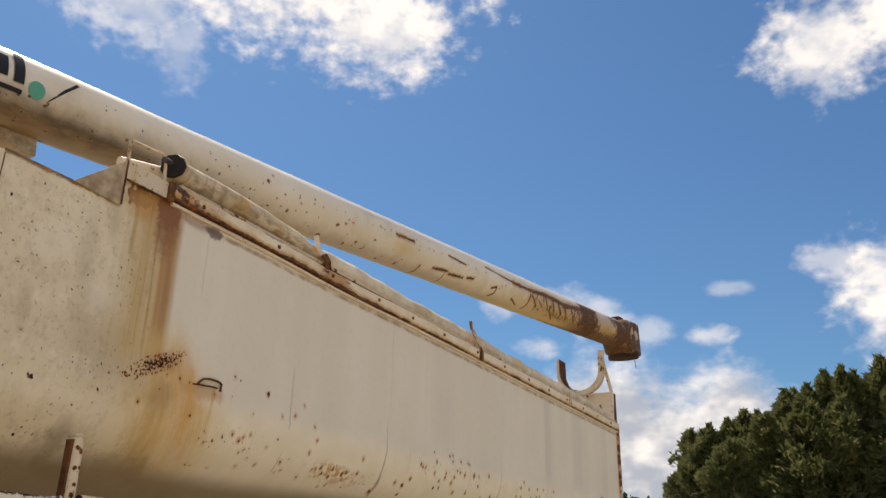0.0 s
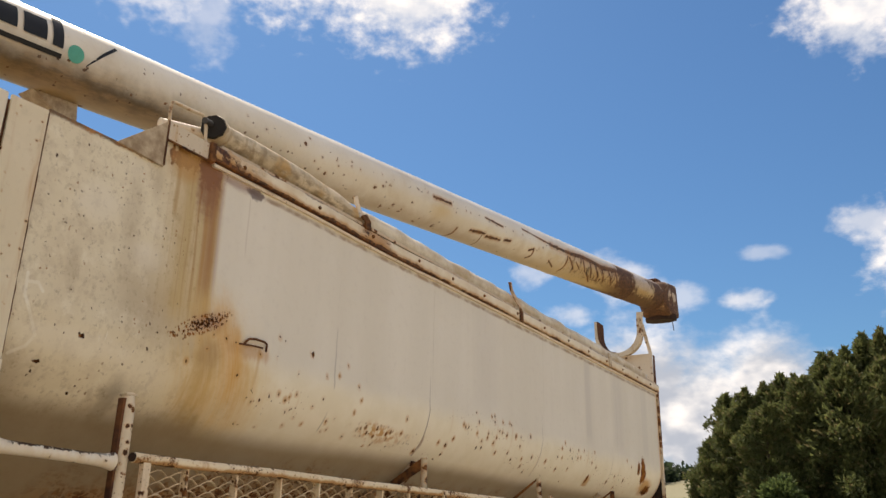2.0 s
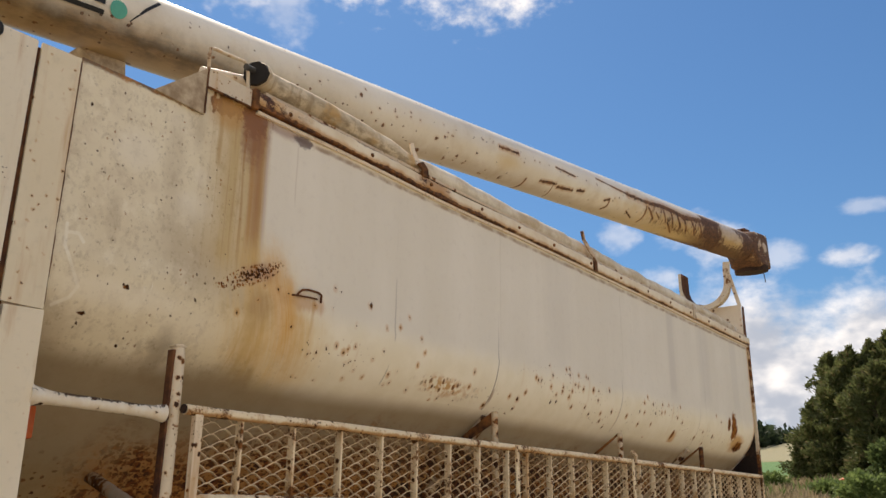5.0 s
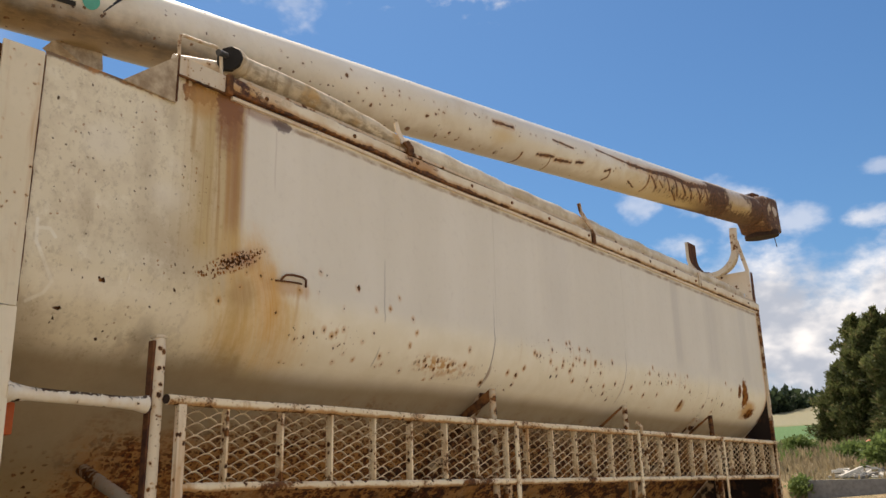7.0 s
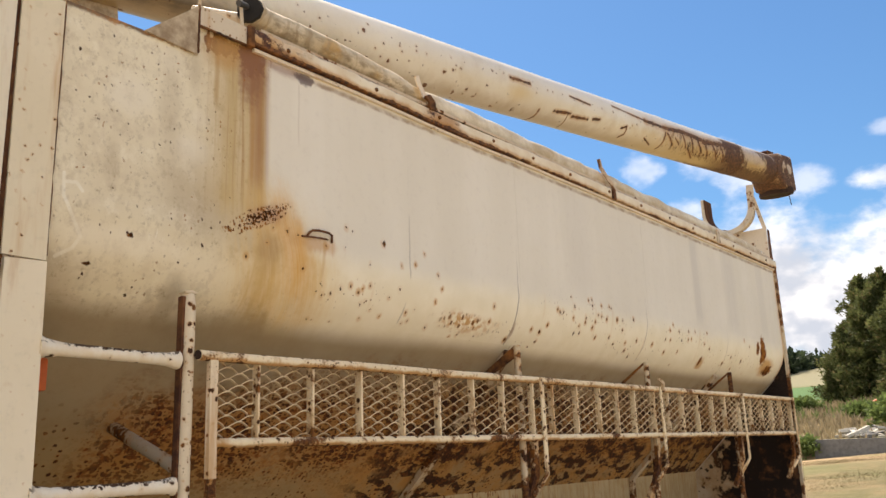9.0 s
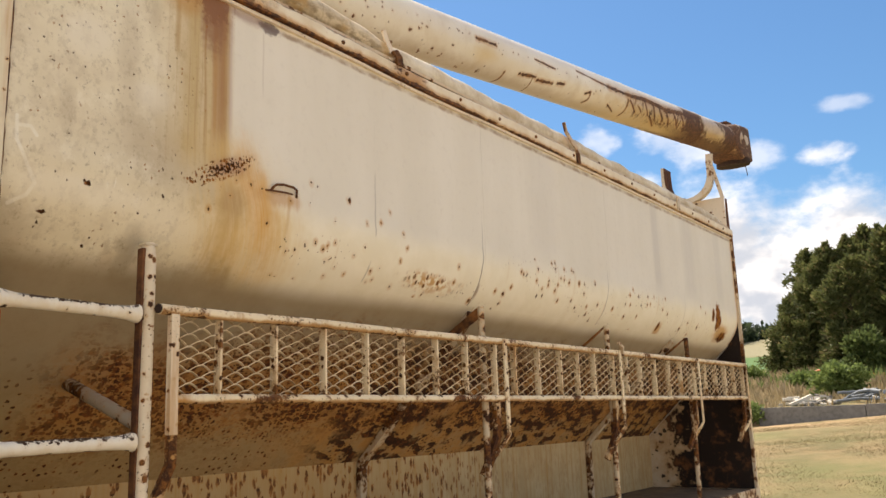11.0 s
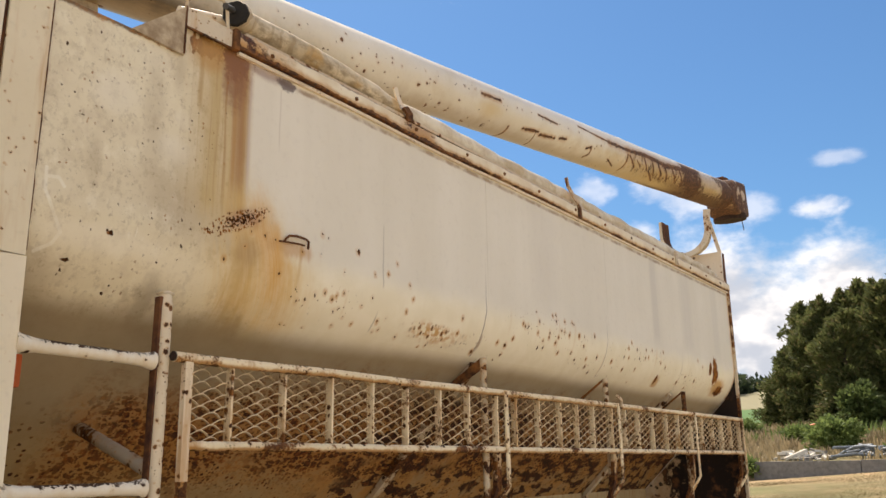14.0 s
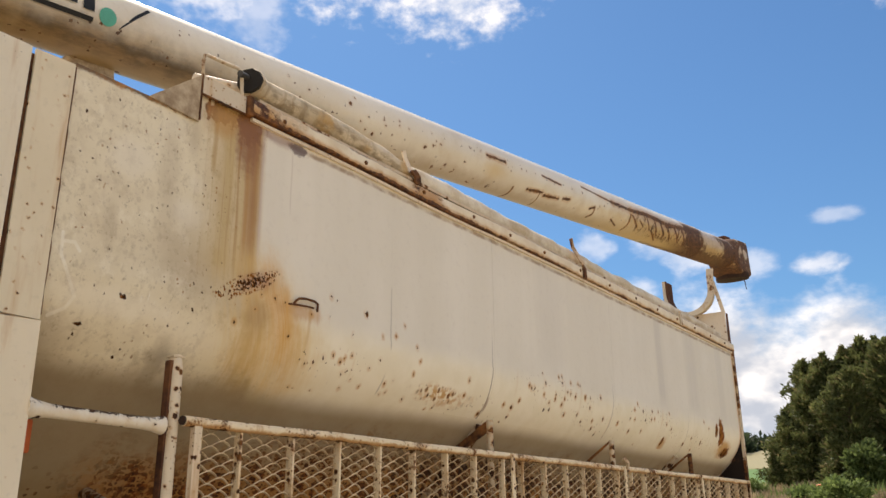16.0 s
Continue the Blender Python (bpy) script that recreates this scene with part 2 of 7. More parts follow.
def tank_colour(nt, p, x, y, z, big, mid, small):
    """The tank's old paint, its golden runs and its grime, shared by the side and the top of the slope."""
    c = mix(nt, smooth(nt, big, 0.3, 0.7), (0.68, 0.58, 0.405), (0.79, 0.705, 0.525))
    c = mix(nt, smooth(nt, mid, 0.50, 0.72, 0, 0.5), c, (0.58, 0.475, 0.335))
    c = mix(nt, smooth(nt, noised(nt, p, 15.0, 6.0, 0.7), 0.50, 0.70, 0, 0.42), c, (0.46, 0.355, 0.225))
    c = mix(nt, smooth(nt, noised(nt, p, 48.0, 4.0, 0.7), 0.56, 0.70, 0, 0.55), c, (0.34, 0.26, 0.165))
    c = mix(nt, smooth(nt, noised(nt, stretched(nt, p, 1, 1, 1, (2, 9, 4)), 12.0, 5.0, 0.65), 0.54, 0.68, 0, 0.45), c, (0.86, 0.79, 0.63))
    c = mix(nt, smooth(nt, noised(nt, stretched(nt, p, 1, 1, 0.7, (6, 1, 8)), 27.0, 5.0, 0.7), 0.53, 0.66, 0, 0.40), c, (0.45, 0.36, 0.235))
    # washed pale patches and brown drip columns
    for cu, cv, ru, rv, k in ((-0.43, 2.73, 0.07, 0.06, 0.55), (-0.196, 2.61, 0.06, 0.045, 0.7), (-0.18, 2.72, 0.035, 0.03, 0.5), (-0.30, 2.90, 0.05, 0.05, 0.3), (-0.42, 2.27, 0.20, 0.035, 0.55), (-0.1, 2.22, 0.14, 0.05, 0.4)):
        c = mix(nt, maths(nt, "MULTIPLY", blob(nt, y, z, mid, cu, cv, ru, rv, 0.7, 0.6), k), c, (0.80, 0.725, 0.585))
    for cu, cv, ru, rv, k in ((-0.29, 2.72, 0.035, 0.16, 0.28), (-0.477, 2.50, 0.022, 0.06, 0.35), (-0.20, 2.46, 0.12, 0.10, 0.36), (-0.21, 2.88, 0.02, 0.06, 0.35), (-0.62, 2.13, 0.10, 0.08, 0.5), (-0.03, 2.40, 0.15, 0.09, 0.42), (0.06, 2.345, 0.09, 0.05, 0.4)):
        c = mix(nt, maths(nt, "MULTIPLY", blob(nt, y, z, mid, cu, cv, ru, rv, 0.9, 0.8), k), c, (0.36, 0.26, 0.15))
    return c


def golden_runs(nt, c, p, y, z, mid, runs):
    """Rust water that ran down from the rail's end and from the blister."""
    gold = maths(nt, "MULTIPLY", smooth(nt, y, -0.26, 0.02), smooth(nt, y, 0.115, 0.065))
    gold = maths(nt, "MULTIPLY", gold, smooth(nt, z, 2.36, 2.50))
    c = mix(nt, maths(nt, "MULTIPLY", gold, smooth(nt, runs, 0.30, 0.66, 0.6, 1.0)), c, (0.49, 0.33, 0.115))
    c = mix(nt, maths(nt, "MULTIPLY", gold, smooth(nt, noised(nt, stretched(nt, p, 1, 75, 1.6, (0, 5, 1)), 1.0, 3.0, 0.6), 0.52, 0.68, 0.0, 0.5)), c, (0.38, 0.19, 0.055))
    wob = maths(nt, "MULTIPLY_ADD", maths(nt, "SUBTRACT", noised(nt, join3(nt, z, 0.0, 0.0), 4.0, 3.0), 0.5), 0.012, y)
    # line, half width, from, to, strength
    for at, w, lo, hi, k, tone in ((-0.012, 0.006, 2.40, 3.02, 0.6, (0.40, 0.21, 0.055)), (0.026, 0.016, 2.45, 3.04, 0.7, (0.42, 0.20, 0.05)), (-0.122, 0.016, 2.76, 3.02, 0.6, (0.42, 0.24, 0.07)), (0.056, 0.034, 2.46, 3.05, 0.75, (0.36, 0.165, 0.055)), (0.09, 0.014, 2.50, 3.02, 0.35, (0.40, 0.27, 0.25)),
                                   (0.10, 0.014, 2.06, 2.42, 0.45, (0.46, 0.25, 0.07)), (0.06, 0.005, 2.10, 2.3, 0.3, (0.40, 0.22, 0.07)), (0.36, 0.012, 2.24, 2.42, 0.45, (0.50, 0.29, 0.09)), (0.236, 0.006, 2.72, 3.0, 0.25, (0.40, 0.30, 0.22))):
        away = maths(nt, "ABSOLUTE", maths(nt, "SUBTRACT", wob, at))
        line = maths(nt, "MULTIPLY", smooth(nt, away, w, w * 0.15), maths(nt, "MULTIPLY", smooth(nt, z, lo, lo + 0.25 * (hi - lo)), smooth(nt, z, hi, hi - 0.03)))
        c = mix(nt, maths(nt, "MULTIPLY", line, k), c, tone)
    # orange flow below the blister: a broad pale wash, two streams and a brown patch
    lean = maths(nt, "MULTIPLY_ADD", maths(nt, "SUBTRACT", z, 2.3), 0.30, y)
    streak = noised(nt, stretched(nt, join3(nt, 0.0, lean, z), 1, 60, 1.2, (0, 3, 0)), 1.0, 4.0, 0.65)
    thin = maths(nt, "MULTIPLY", smooth(nt, runs, 0.28, 0.72, 0.62, 1.0), smooth(nt, streak, 0.36, 0.58, 0.7, 1.05))
    for u, cu, cv, ru, rv, wild, k, tone in ((lean, 0.17, 2.27, 0.20, 0.24, 0.5, 0.85, (0.72, 0.515, 0.225)), (lean, 0.235, 2.35, 0.060, 0.16, 0.7, 0.95, (0.66, 0.34, 0.085)), (lean, 0.115, 2.35, 0.050, 0.16, 0.8, 0.65, (0.60, 0.345, 0.10)),
                                            (lean, 0.30, 2.24, 0.05, 0.12, 0.9, 0.40, (0.62, 0.39, 0.14)), (lean, 0.06, 2.20, 0.06, 0.10, 0.9, 0.40, (0.50, 0.31, 0.10)), (y, 0.115, 2.32, 0.06, 0.06, 0.9, 0.5, (0.30, 0.19, 0.095)), (y, 0.10, 2.452, 0.07, 0.03, 0.6, 0.55, (0.40, 0.19, 0.06))):
        wash = blob(nt, u, z, mid, cu, cv, ru, rv, wild, 0.75)
        c = mix(nt, maths(nt, "MULTIPLY", maths(nt, "MULTIPLY", wash, thin), k), c, tone)
    # brown patches by the round post and under the curve
    for cu, cv, ru, rv, k in ((-0.21, 2.10, 0.03, 0.08, 0.4), (0.02, 2.075, 0.16, 0.05, 0.32), (0.10, 2.10, 0.10, 0.04, 0.32), (-0.5, 2.04, 0.16, 0.05, 0.2)):
        c = mix(nt, maths(nt, "MULTIPLY", blob(nt, y, z, mid, cu, cv, ru, rv, 1.3, 0.7), k), c, (0.22, 0.15, 0.08))
    return c


# places of single rust chips on the tank: along, down round the curve, radius
BEND_Z, BEND_R, BEND_A = 2.38, 0.35, 46.3
CHIPS_OLD = ((-0.592, 2.819, 0.0048), (-0.493, 2.902, 0.0030), (-0.341, 2.862, 0.0030), (-0.557, 2.683, 0.0030), (-0.596, 2.689, 0.0024), (-0.467, 2.662, 0.0024), (-0.429, 2.633, 0.0024), (-0.527, 2.622, 0.0024), (-0.522, 2.621, 0.0018), (-0.575, 2.539, 0.0024), (-0.455, 2.592, 0.0024), (-0.325, 2.597, 0.0024), (-0.274, 2.661, 0.0030), (-0.148, 2.729, 0.0030), (-0.156, 2.696, 0.0024), (-0.286, 2.613, 0.0030), (-0.103, 2.688, 0.0030), (-0.011, 2.804, 0.0018), (-0.514, 2.733, 0.0018), (-0.328, 2.751, 0.0018), (-0.382, 2.553, 0.0018), (-0.489, 2.739, 0.0018), (-0.124, 2.764, 0.0018))
CHIPS_LOW = ((-0.396, 2.294, 0.0054), (-0.408, 2.296, 0.0036), (-0.504, 2.190, 0.0066), (-0.508, 2.155, 0.0036), (-0.513, 2.142, 0.0030), (-0.354, 2.104, 0.0042), (-0.345, 2.136, 0.0030), (-0.153, 2.302, 0.0036), (-0.156, 2.259, 0.0024), (-0.224, 2.236, 0.0030), (0.019, 2.295, 0.0024), (-0.270, 2.366, 0.0024), (-0.118, 2.443, 0.0018), (-0.467, 2.422, 0.0024), (-0.497, 2.307, 0.0024), (-0.460, 2.289, 0.0024), (-0.450, 1.997, 0.0036), (-0.438, 1.961, 0.0030), (-0.353, 2.020, 0.0042), (-0.177, 2.038, 0.0030), (-0.548, 2.084, 0.0024), (-0.057, 2.480, 0.0018), (-0.388, 2.384, 0.0018), (-0.093, 2.388, 0.0036), (-0.126, 2.363, 0.0030), (-0.160, 2.384, 0.0030))
CHIPS_RUNS = ((0.124, 2.411, 0.0031), (0.187, 2.410, 0.0038), (0.235, 2.405, 0.0038), (0.098, 2.353, 0.0031), (0.018, 2.295, 0.0038), (0.267, 2.289, 0.0046), (0.371, 2.385, 0.0031), (0.363, 2.246, 0.0023), (0.385, 2.202, 0.0038), (0.423, 2.215, 0.0046), (0.351, 2.218, 0.0031), (0.472, 2.476, 0.0038), (0.506, 2.466, 0.0038), (0.466, 2.399, 0.0023), (0.598, 2.350, 0.0031), (0.675, 2.450, 0.0069), (0.863, 2.390, 0.0031), (0.778, 2.373, 0.0023), (0.921, 2.445, 0.0023), (1.005, 2.365, 0.0038), (1.036, 2.310, 0.0031), (0.781, 2.275, 0.0038), (0.728, 2.239, 0.0031), (0.612, 2.271, 0.0031), (0.577, 2.254, 0.0031), (0.648, 2.179, 0.0023), (0.607, 2.200, 0.0031), (0.585, 2.193, 0.0031), (1.007, 2.251, 0.0031))
CHIPS_BELOW = ((0.895, 2.206, 0.0023), (0.851, 2.186, 0.0038), (0.879, 2.152, 0.0031), (0.849, 2.138, 0.0023), (1.002, 2.134, 0.0038), (0.866, 2.016, 0.0031), (0.684, 2.075, 0.0031), (0.642, 2.078, 0.0031), (0.723, 2.040, 0.0023), (0.614, 2.133, 0.0023), (0.533, 2.081, 0.0031), (0.534, 2.054, 0.0038), (0.480, 2.100, 0.0023), (0.388, 2.064, 0.0031), (0.312, 2.068, 0.0031), (0.366, 2.099, 0.0023), (0.390, 2.097, 0.0023), (1.185, 2.099, 0.0031), (1.230, 2.118, 0.0038), (1.259, 2.060, 0.0038), (1.347, 2.122, 0.0038), (1.340, 2.093, 0.0023), (0.711, 2.156, 0.0023), (0.510, 2.258, 0.0038), (0.557, 2.239, 0.0046), (0.464, 2.240, 0.0038))
CHIPS_MID = ((2.081, 2.400, 0.0049), (2.113, 2.354, 0.0061), (1.949, 2.322, 0.0061), (1.973, 2.309, 0.0049), (2.002, 2.311, 0.0061), (2.107, 2.293, 0.0049), (2.176, 2.255, 0.0049), (2.142, 2.212, 0.0086), (2.194, 2.221, 0.0073), (2.232, 2.281, 0.0061), (2.233, 2.305, 0.0061), (2.262, 2.404, 0.0049), (2.298, 2.408, 0.0049), (2.299, 2.377, 0.0061), (2.311, 2.260, 0.0073), (2.367, 2.209, 0.0073), (2.332, 2.294, 0.0049), (2.361, 2.332, 0.0049), (2.395, 2.331, 0.0049), (2.396, 2.388, 0.0049), (2.486, 2.391, 0.0037), (2.508, 2.383, 0.0049), (2.571, 2.327, 0.0098), (2.454, 2.319, 0.0073), (2.638, 2.326, 0.0049), (2.646, 2.273, 0.0061), (2.516, 2.222, 0.0073), (2.587, 2.185, 0.0073))
CHIPS_REAR = ((2.745, 2.156, 0.0070), (2.821, 2.121, 0.0070), (2.716, 2.204, 0.0056), (2.839, 2.229, 0.0070), (2.766, 2.349, 0.0070), (3.048, 2.222, 0.0084), (3.238, 2.185, 0.0084), (3.207, 2.267, 0.0056), (3.277, 2.268, 0.0056), (3.256, 2.328, 0.0056), (3.388, 2.331, 0.0070), (3.440, 2.278, 0.0070), (3.534, 2.344, 0.0056), (3.534, 2.290, 0.0056), (3.584, 2.297, 0.0042), (3.636, 2.352, 0.0042), (3.800, 2.280, 0.0056), (3.894, 2.256, 0.0070), (3.418, 2.202, 0.0056), (3.408, 2.094, 0.0056), (3.303, 2.368, 0.0056), (3.698, 2.072, 0.0070), (3.812, 1.946, 0.0070), (3.526, 1.988, 0.0070), (1.832, 2.192, 0.0084), (1.834, 2.137, 0.0070), (1.758, 2.197, 0.0056), (1.802, 2.097, 0.0056), (1.586, 2.125, 0.0084), (1.410, 2.204, 0.0056))
CHIPS_END = ((4.507, 2.201, 0.0096), (4.654, 2.088, 0.0080), (4.190, 2.165, 0.0096), (4.303, 2.222, 0.0064), (4.381, 2.133, 0.0064), (4.620, 2.321, 0.0048), (4.516, 2.361, 0.0048), (3.831, 2.357, 0.0048), (1.882, 2.234, 0.0064), (1.416, 2.280, 0.0048))


def side_paint():
    """The tank's side: a greyer repainted field, old cream round it, rust runs below the corner, spots along the curve."""
    m, nt, b = start("side_paint", 0.5)
    p = coords(nt)
    x, y, z = split(nt, p)
    big, mid, small = noised(nt, p, 1.7, 5.0), noised(nt, p, 9.0, 5.0, 0.6), noised(nt, p, 42.0, 5.0, 0.65)
    runs = noised(nt, stretched(nt, p, 0.3, 26, 0.5), 1.0, 4.0, 0.6)
    wide_runs = noised(nt, stretched(nt, p, 1, 5, 0.35), 1.0, 4.0, 0.5)
    c = tank_colour(nt, p, x, y, z, big, mid, small)
    # the repainted field, creamier where it ends on the curve
    left = smooth(nt, maths(nt, "MULTIPLY_ADD", mid, 0.03, y), 0.088, 0.108)
    step = smooth(nt, maths(nt, "MULTIPLY_ADD", mid, 0.06, y), 0.20, 0.36, 2.50, 2.34)
    under = smooth(nt, maths(nt, "SUBTRACT", maths(nt, "MULTIPLY_ADD", big, 0.14, z), step), 0.02, 0.15)
    field = maths(nt, "MULTIPLY", left, under)
    cream_low = mix(nt, smooth(nt, mid, 0.35, 0.7), (0.83, 0.755, 0.59), (0.88, 0.81, 0.66))
    c = mix(nt, maths(nt, "MULTIPLY", smooth(nt, y, 0.22, 0.42), 0.95), c, cream_low)
    pale = mix(nt, smooth(nt, wide_runs, 0.35, 0.65), (0.755, 0.695, 0.582), (0.79, 0.73, 0.62))
    pale = mix(nt, smooth(nt, big, 0.35, 0.65, 0.0, 0.4), pale, (0.70, 0.637, 0.52))
    pale = mix(nt, smooth(nt, noised(nt, p, 24.0, 5.0, 0.7), 0.5, 0.75, 0.0, 0.25), pale, (0.60, 0.53, 0.44))
    c = mix(nt, field, c, pale)
    # grey weathered bands down the rear sheets
    for at, w, k in ((3.75, 0.10, 0.35), (4.35, 0.16, 0.25), (2.2, 0.2, 0.15), (5.0, 0.1, 0.2)):
        band = maths(nt, "MULTIPLY", smooth(nt, maths(nt, "ABSOLUTE", maths(nt, "SUBTRACT", maths(nt, "MULTIPLY_ADD", runs, 0.1, y), at + 0.05)), w, w * 0.3), smooth(nt, z, 2.36, 2.5))
        c = mix(nt, maths(nt, "MULTIPLY", band, k), c, (0.50, 0.45, 0.39))
    c = golden_runs(nt, c, p, y, z, mid, runs)
    c = mix(nt, maths(nt, "MULTIPLY", blob(nt, y, z, runs, 0.32, 2.385, 0.09, 0.026, 1.4, 0.6), 0.55), c, (0.52, 0.245, 0.06))
    frayed_top = maths(nt, "MULTIPLY_ADD", small, 0.5, maths(nt, "MULTIPLY", runs, 0.5))
    # stains under the rail; the brown line also paints the lip's thin shadow
    under_lip = maths(nt, "ABSOLUTE", maths(nt, "SUBTRACT", maths(nt, "MULTIPLY_ADD", y, 0.0035, maths(nt, "MULTIPLY_ADD", runs, 0.02, z)), 3.026))
    c = mix(nt, maths(nt, "MULTIPLY", maths(nt, "MULTIPLY", smooth(nt, under_lip, 0.016, 0.003), smooth(nt, y, 0.05, 0.15)), smooth(nt, mid, 0.35, 0.6, 0.15, 0.75)), c, (0.27, 0.155, 0.07))
    c = mix(nt, maths(nt, "MULTIPLY", blob(nt, y, z, frayed_top, -0.095, 3.012, 0.080, 0.040, 2.2, 0.15), 1.0), c, mix(nt, smooth(nt, small, 0.35, 0.7), (0.12, 0.042, 0.012), (0.40, 0.165, 0.036)))
    c = mix(nt, maths(nt, "MULTIPLY", blob(nt, y, z, mid, -0.09, 2.995, 0.085, 0.055, 0.8, 0.6), 0.75), c, (0.50, 0.27, 0.075))
    c = mix(nt, maths(nt, "MULTIPLY", blob(nt, y, z, frayed_top, 0.03, 3.015, 0.065, 0.06, 2.2, 0.25), 0.95), c, mix(nt, small, (0.10, 0.04, 0.018), (0.36, 0.155, 0.045)))
    c = mix(nt, maths(nt, "MULTIPLY", blob(nt, y, z, mid, 0.16, 3.025, 0.10, 0.025, 0.8, 0.6), 0.6), c, (0.33, 0.20, 0.17))
    c = mix(nt, maths(nt, "MULTIPLY", blob(nt, y, z, frayed_top, 0.025, 2.955, 0.055, 0.10, 1.2, 0.6), 0.8), c, (0.26, 0.105, 0.035))
    c = mix(nt, maths(nt, "MULTIPLY", blob(nt, y, z, frayed_top, 0.265, 3.013, 0.042, 0.024, 1.6, 0.25), 0.85), c, (0.13, 0.085, 0.075))
    # specks of rust: thick round the blister, along the curve and near the rear corner
    tall = join3(nt, y, maths(nt, "MULTIPLY", z, 0.8), 0.0)
    s2, t2 = speckles(nt, tall, 36.0, 0.30, 0.9, 0.5, True)
    s4 = speckles(nt, tall, 92.0, 0.52, 1.2, 0.6, True)[0]
    s5 = speckles(nt, tall, 42.0, 0.14, 0.6, 0.6, True)[0]
    tilt = maths(nt, "MULTIPLY_ADD", maths(nt, "SUBTRACT", y, 0.06), -0.47, z)
    crumbs = noised(nt, p, 105.0, 2.0, 0.6)
    blister = blob(nt, y, tilt, crumbs, 0.072, 2.435, 0.045, 0.013, 3.6, 0.15)
    haze = blob(nt, y, tilt, mid, 0.085, 2.435, 0.075, 0.028, 0.5, 0.8)
    c = mix(nt, maths(nt, "MULTIPLY", haze, 0.55), c, (0.36, 0.20, 0.15))
    fringe = blob(nt, y, tilt, mid, 0.055, 2.433, 0.135, 0.036, 0.6, 0.6)
    patch = blob(nt, y, z, mid, 1.25, 2.195, 0.16, 0.035, 0.9, 0.6)
    fields = most(nt, [blob(nt, y, z, mid, cu, cv, ru, rv, 0.6, 0.5) for cu, cv, ru, rv in ((2.32, 2.31, 0.42, 0.085), (3.5, 2.31, 0.42, 0.06), (0.52, 2.235, 0.15, 0.05), (2.9, 2.2, 0.35, 0.06), (4.3, 2.2, 0.5, 0.07), (1.62, 2.18, 0.16, 0.04))])
    frayed = maths(nt, "MULTIPLY_ADD", small, 0.6, maths(nt, "MULTIPLY", mid, 0.4))
    rear = most(nt, [blob(nt, y, z, frayed, cu, cv, ru, rv, 1.3, 0.2) for cu, cv, ru, rv in ((4.90, 2.34, 0.045, 0.075), (4.93, 2.27, 0.055, 0.06), (4.80, 2.325, 0.03, 0.05), (5.10, 2.175, 0.08, 0.034))])
    times = lambda a, k: maths(nt, "MULTIPLY", a, k)
    # single chips, by the way along and the way down round the curve
    drop = maths(nt, "MINIMUM", maths(nt, "MAXIMUM", maths(nt, "MULTIPLY", maths(nt, "SUBTRACT", BEND_Z, z), 1.0 / BEND_R), 0.0), 1.0)
    down = maths(nt, "SUBTRACT", maths(nt, "MAXIMUM", z, BEND_Z), maths(nt, "MULTIPLY", maths(nt, "ARCSINE", drop), BEND_R))
    chips, halos = [], []
    for rows in (CHIPS_OLD, CHIPS_LOW, CHIPS_RUNS, CHIPS_BELOW, CHIPS_MID, CHIPS_REAR, CHIPS_END):
        a, h = single_spots(nt, y, maths(nt, "MULTIPLY", down, 0.8), small, [(u, v * 0.8, r) for u, v, r in rows])
        chips.append(a)
        if rows in (CHIPS_RUNS, CHIPS_BELOW, CHIPS_MID, CHIPS_REAR, CHIPS_END):
            halos.append(h)
    chip_halo = times(most(nt, halos), smooth(nt, mid, 0.35, 0.6))
    chip_mask = most(nt, [*chips, blister, times(s2, patch)])
    marks = most(nt, [ smooth(nt, times(s4, fringe), 0.35, 0.6), times(s5, times(fields, 0.8)), times(s5, times(smooth(nt, y, 0.1, 0.0, 0.0, 0.7), smooth(nt, noised(nt, p, 4.5, 3.0), 0.45, 0.62))), rear,
                      blob(nt, y, z, mid, 3.81, 2.175, 0.018, 0.03, 0.8), blob(nt, y, z, small, 0.68, 2.446, 0.007, 0.014, 0.8), blob(nt, y, z, small, -0.402, 2.293, 0.009, 0.006, 0.5), blob(nt, y, z, small, -0.508, 2.198, 0.013, 0.004, 0.5)])
    warm = most(nt, [times(patch, smooth(nt, noised(nt, p, 34.0, 4.0, 0.6), 0.40, 0.58)), times(rear, 1.0), blob(nt, y, z, mid, 5.04, 2.20, 0.12, 0.06, 0.7, 0.5), times(blob(nt, y, z, mid, 3.83, 2.155, 0.045, 0.035, 0.7, 0.6), 0.9), times(t2, times(patch, 0.8)), times(chip_halo, 0.85),
                     times(fields, smooth(nt, runs, 0.56, 0.72, 0, 0.35)), smooth(nt, maths(nt, "MULTIPLY_ADD", mid, 0.06, y), 5.37, 5.42, 0.0, 0.8)])
    c = mix(nt, times(warm, 0.9), c, (0.55, 0.285, 0.075))
    # hair cracks and weld lines down the sheets
    wave = maths(nt, "MULTIPLY_ADD", maths(nt, "SUBTRACT", noised(nt, join3(nt, 0.0, 0.0, z), 11.0, 4.0, 0.7), 0.5), 0.018, y)
    crack = []
    for at, lo, hi, k in ((0.83, 2.16, 2.9, 0.45), (1.60, 2.12, 2.62, 0.85), (2.945, 2.12, 2.6, 0.6), (4.20, 2.12, 2.5, 0.4)):
        line = smooth(nt, maths(nt, "ABSOLUTE", maths(nt, "SUBTRACT", wave, at)), 0.006, 0.001)
        crack.append(times(times(line, smooth(nt, z, hi, lo + 0.1)), times(smooth(nt, mid, 0.40, 0.55), k)))
    c = mix(nt, most(nt, crack), c, (0.15, 0.10, 0.065))
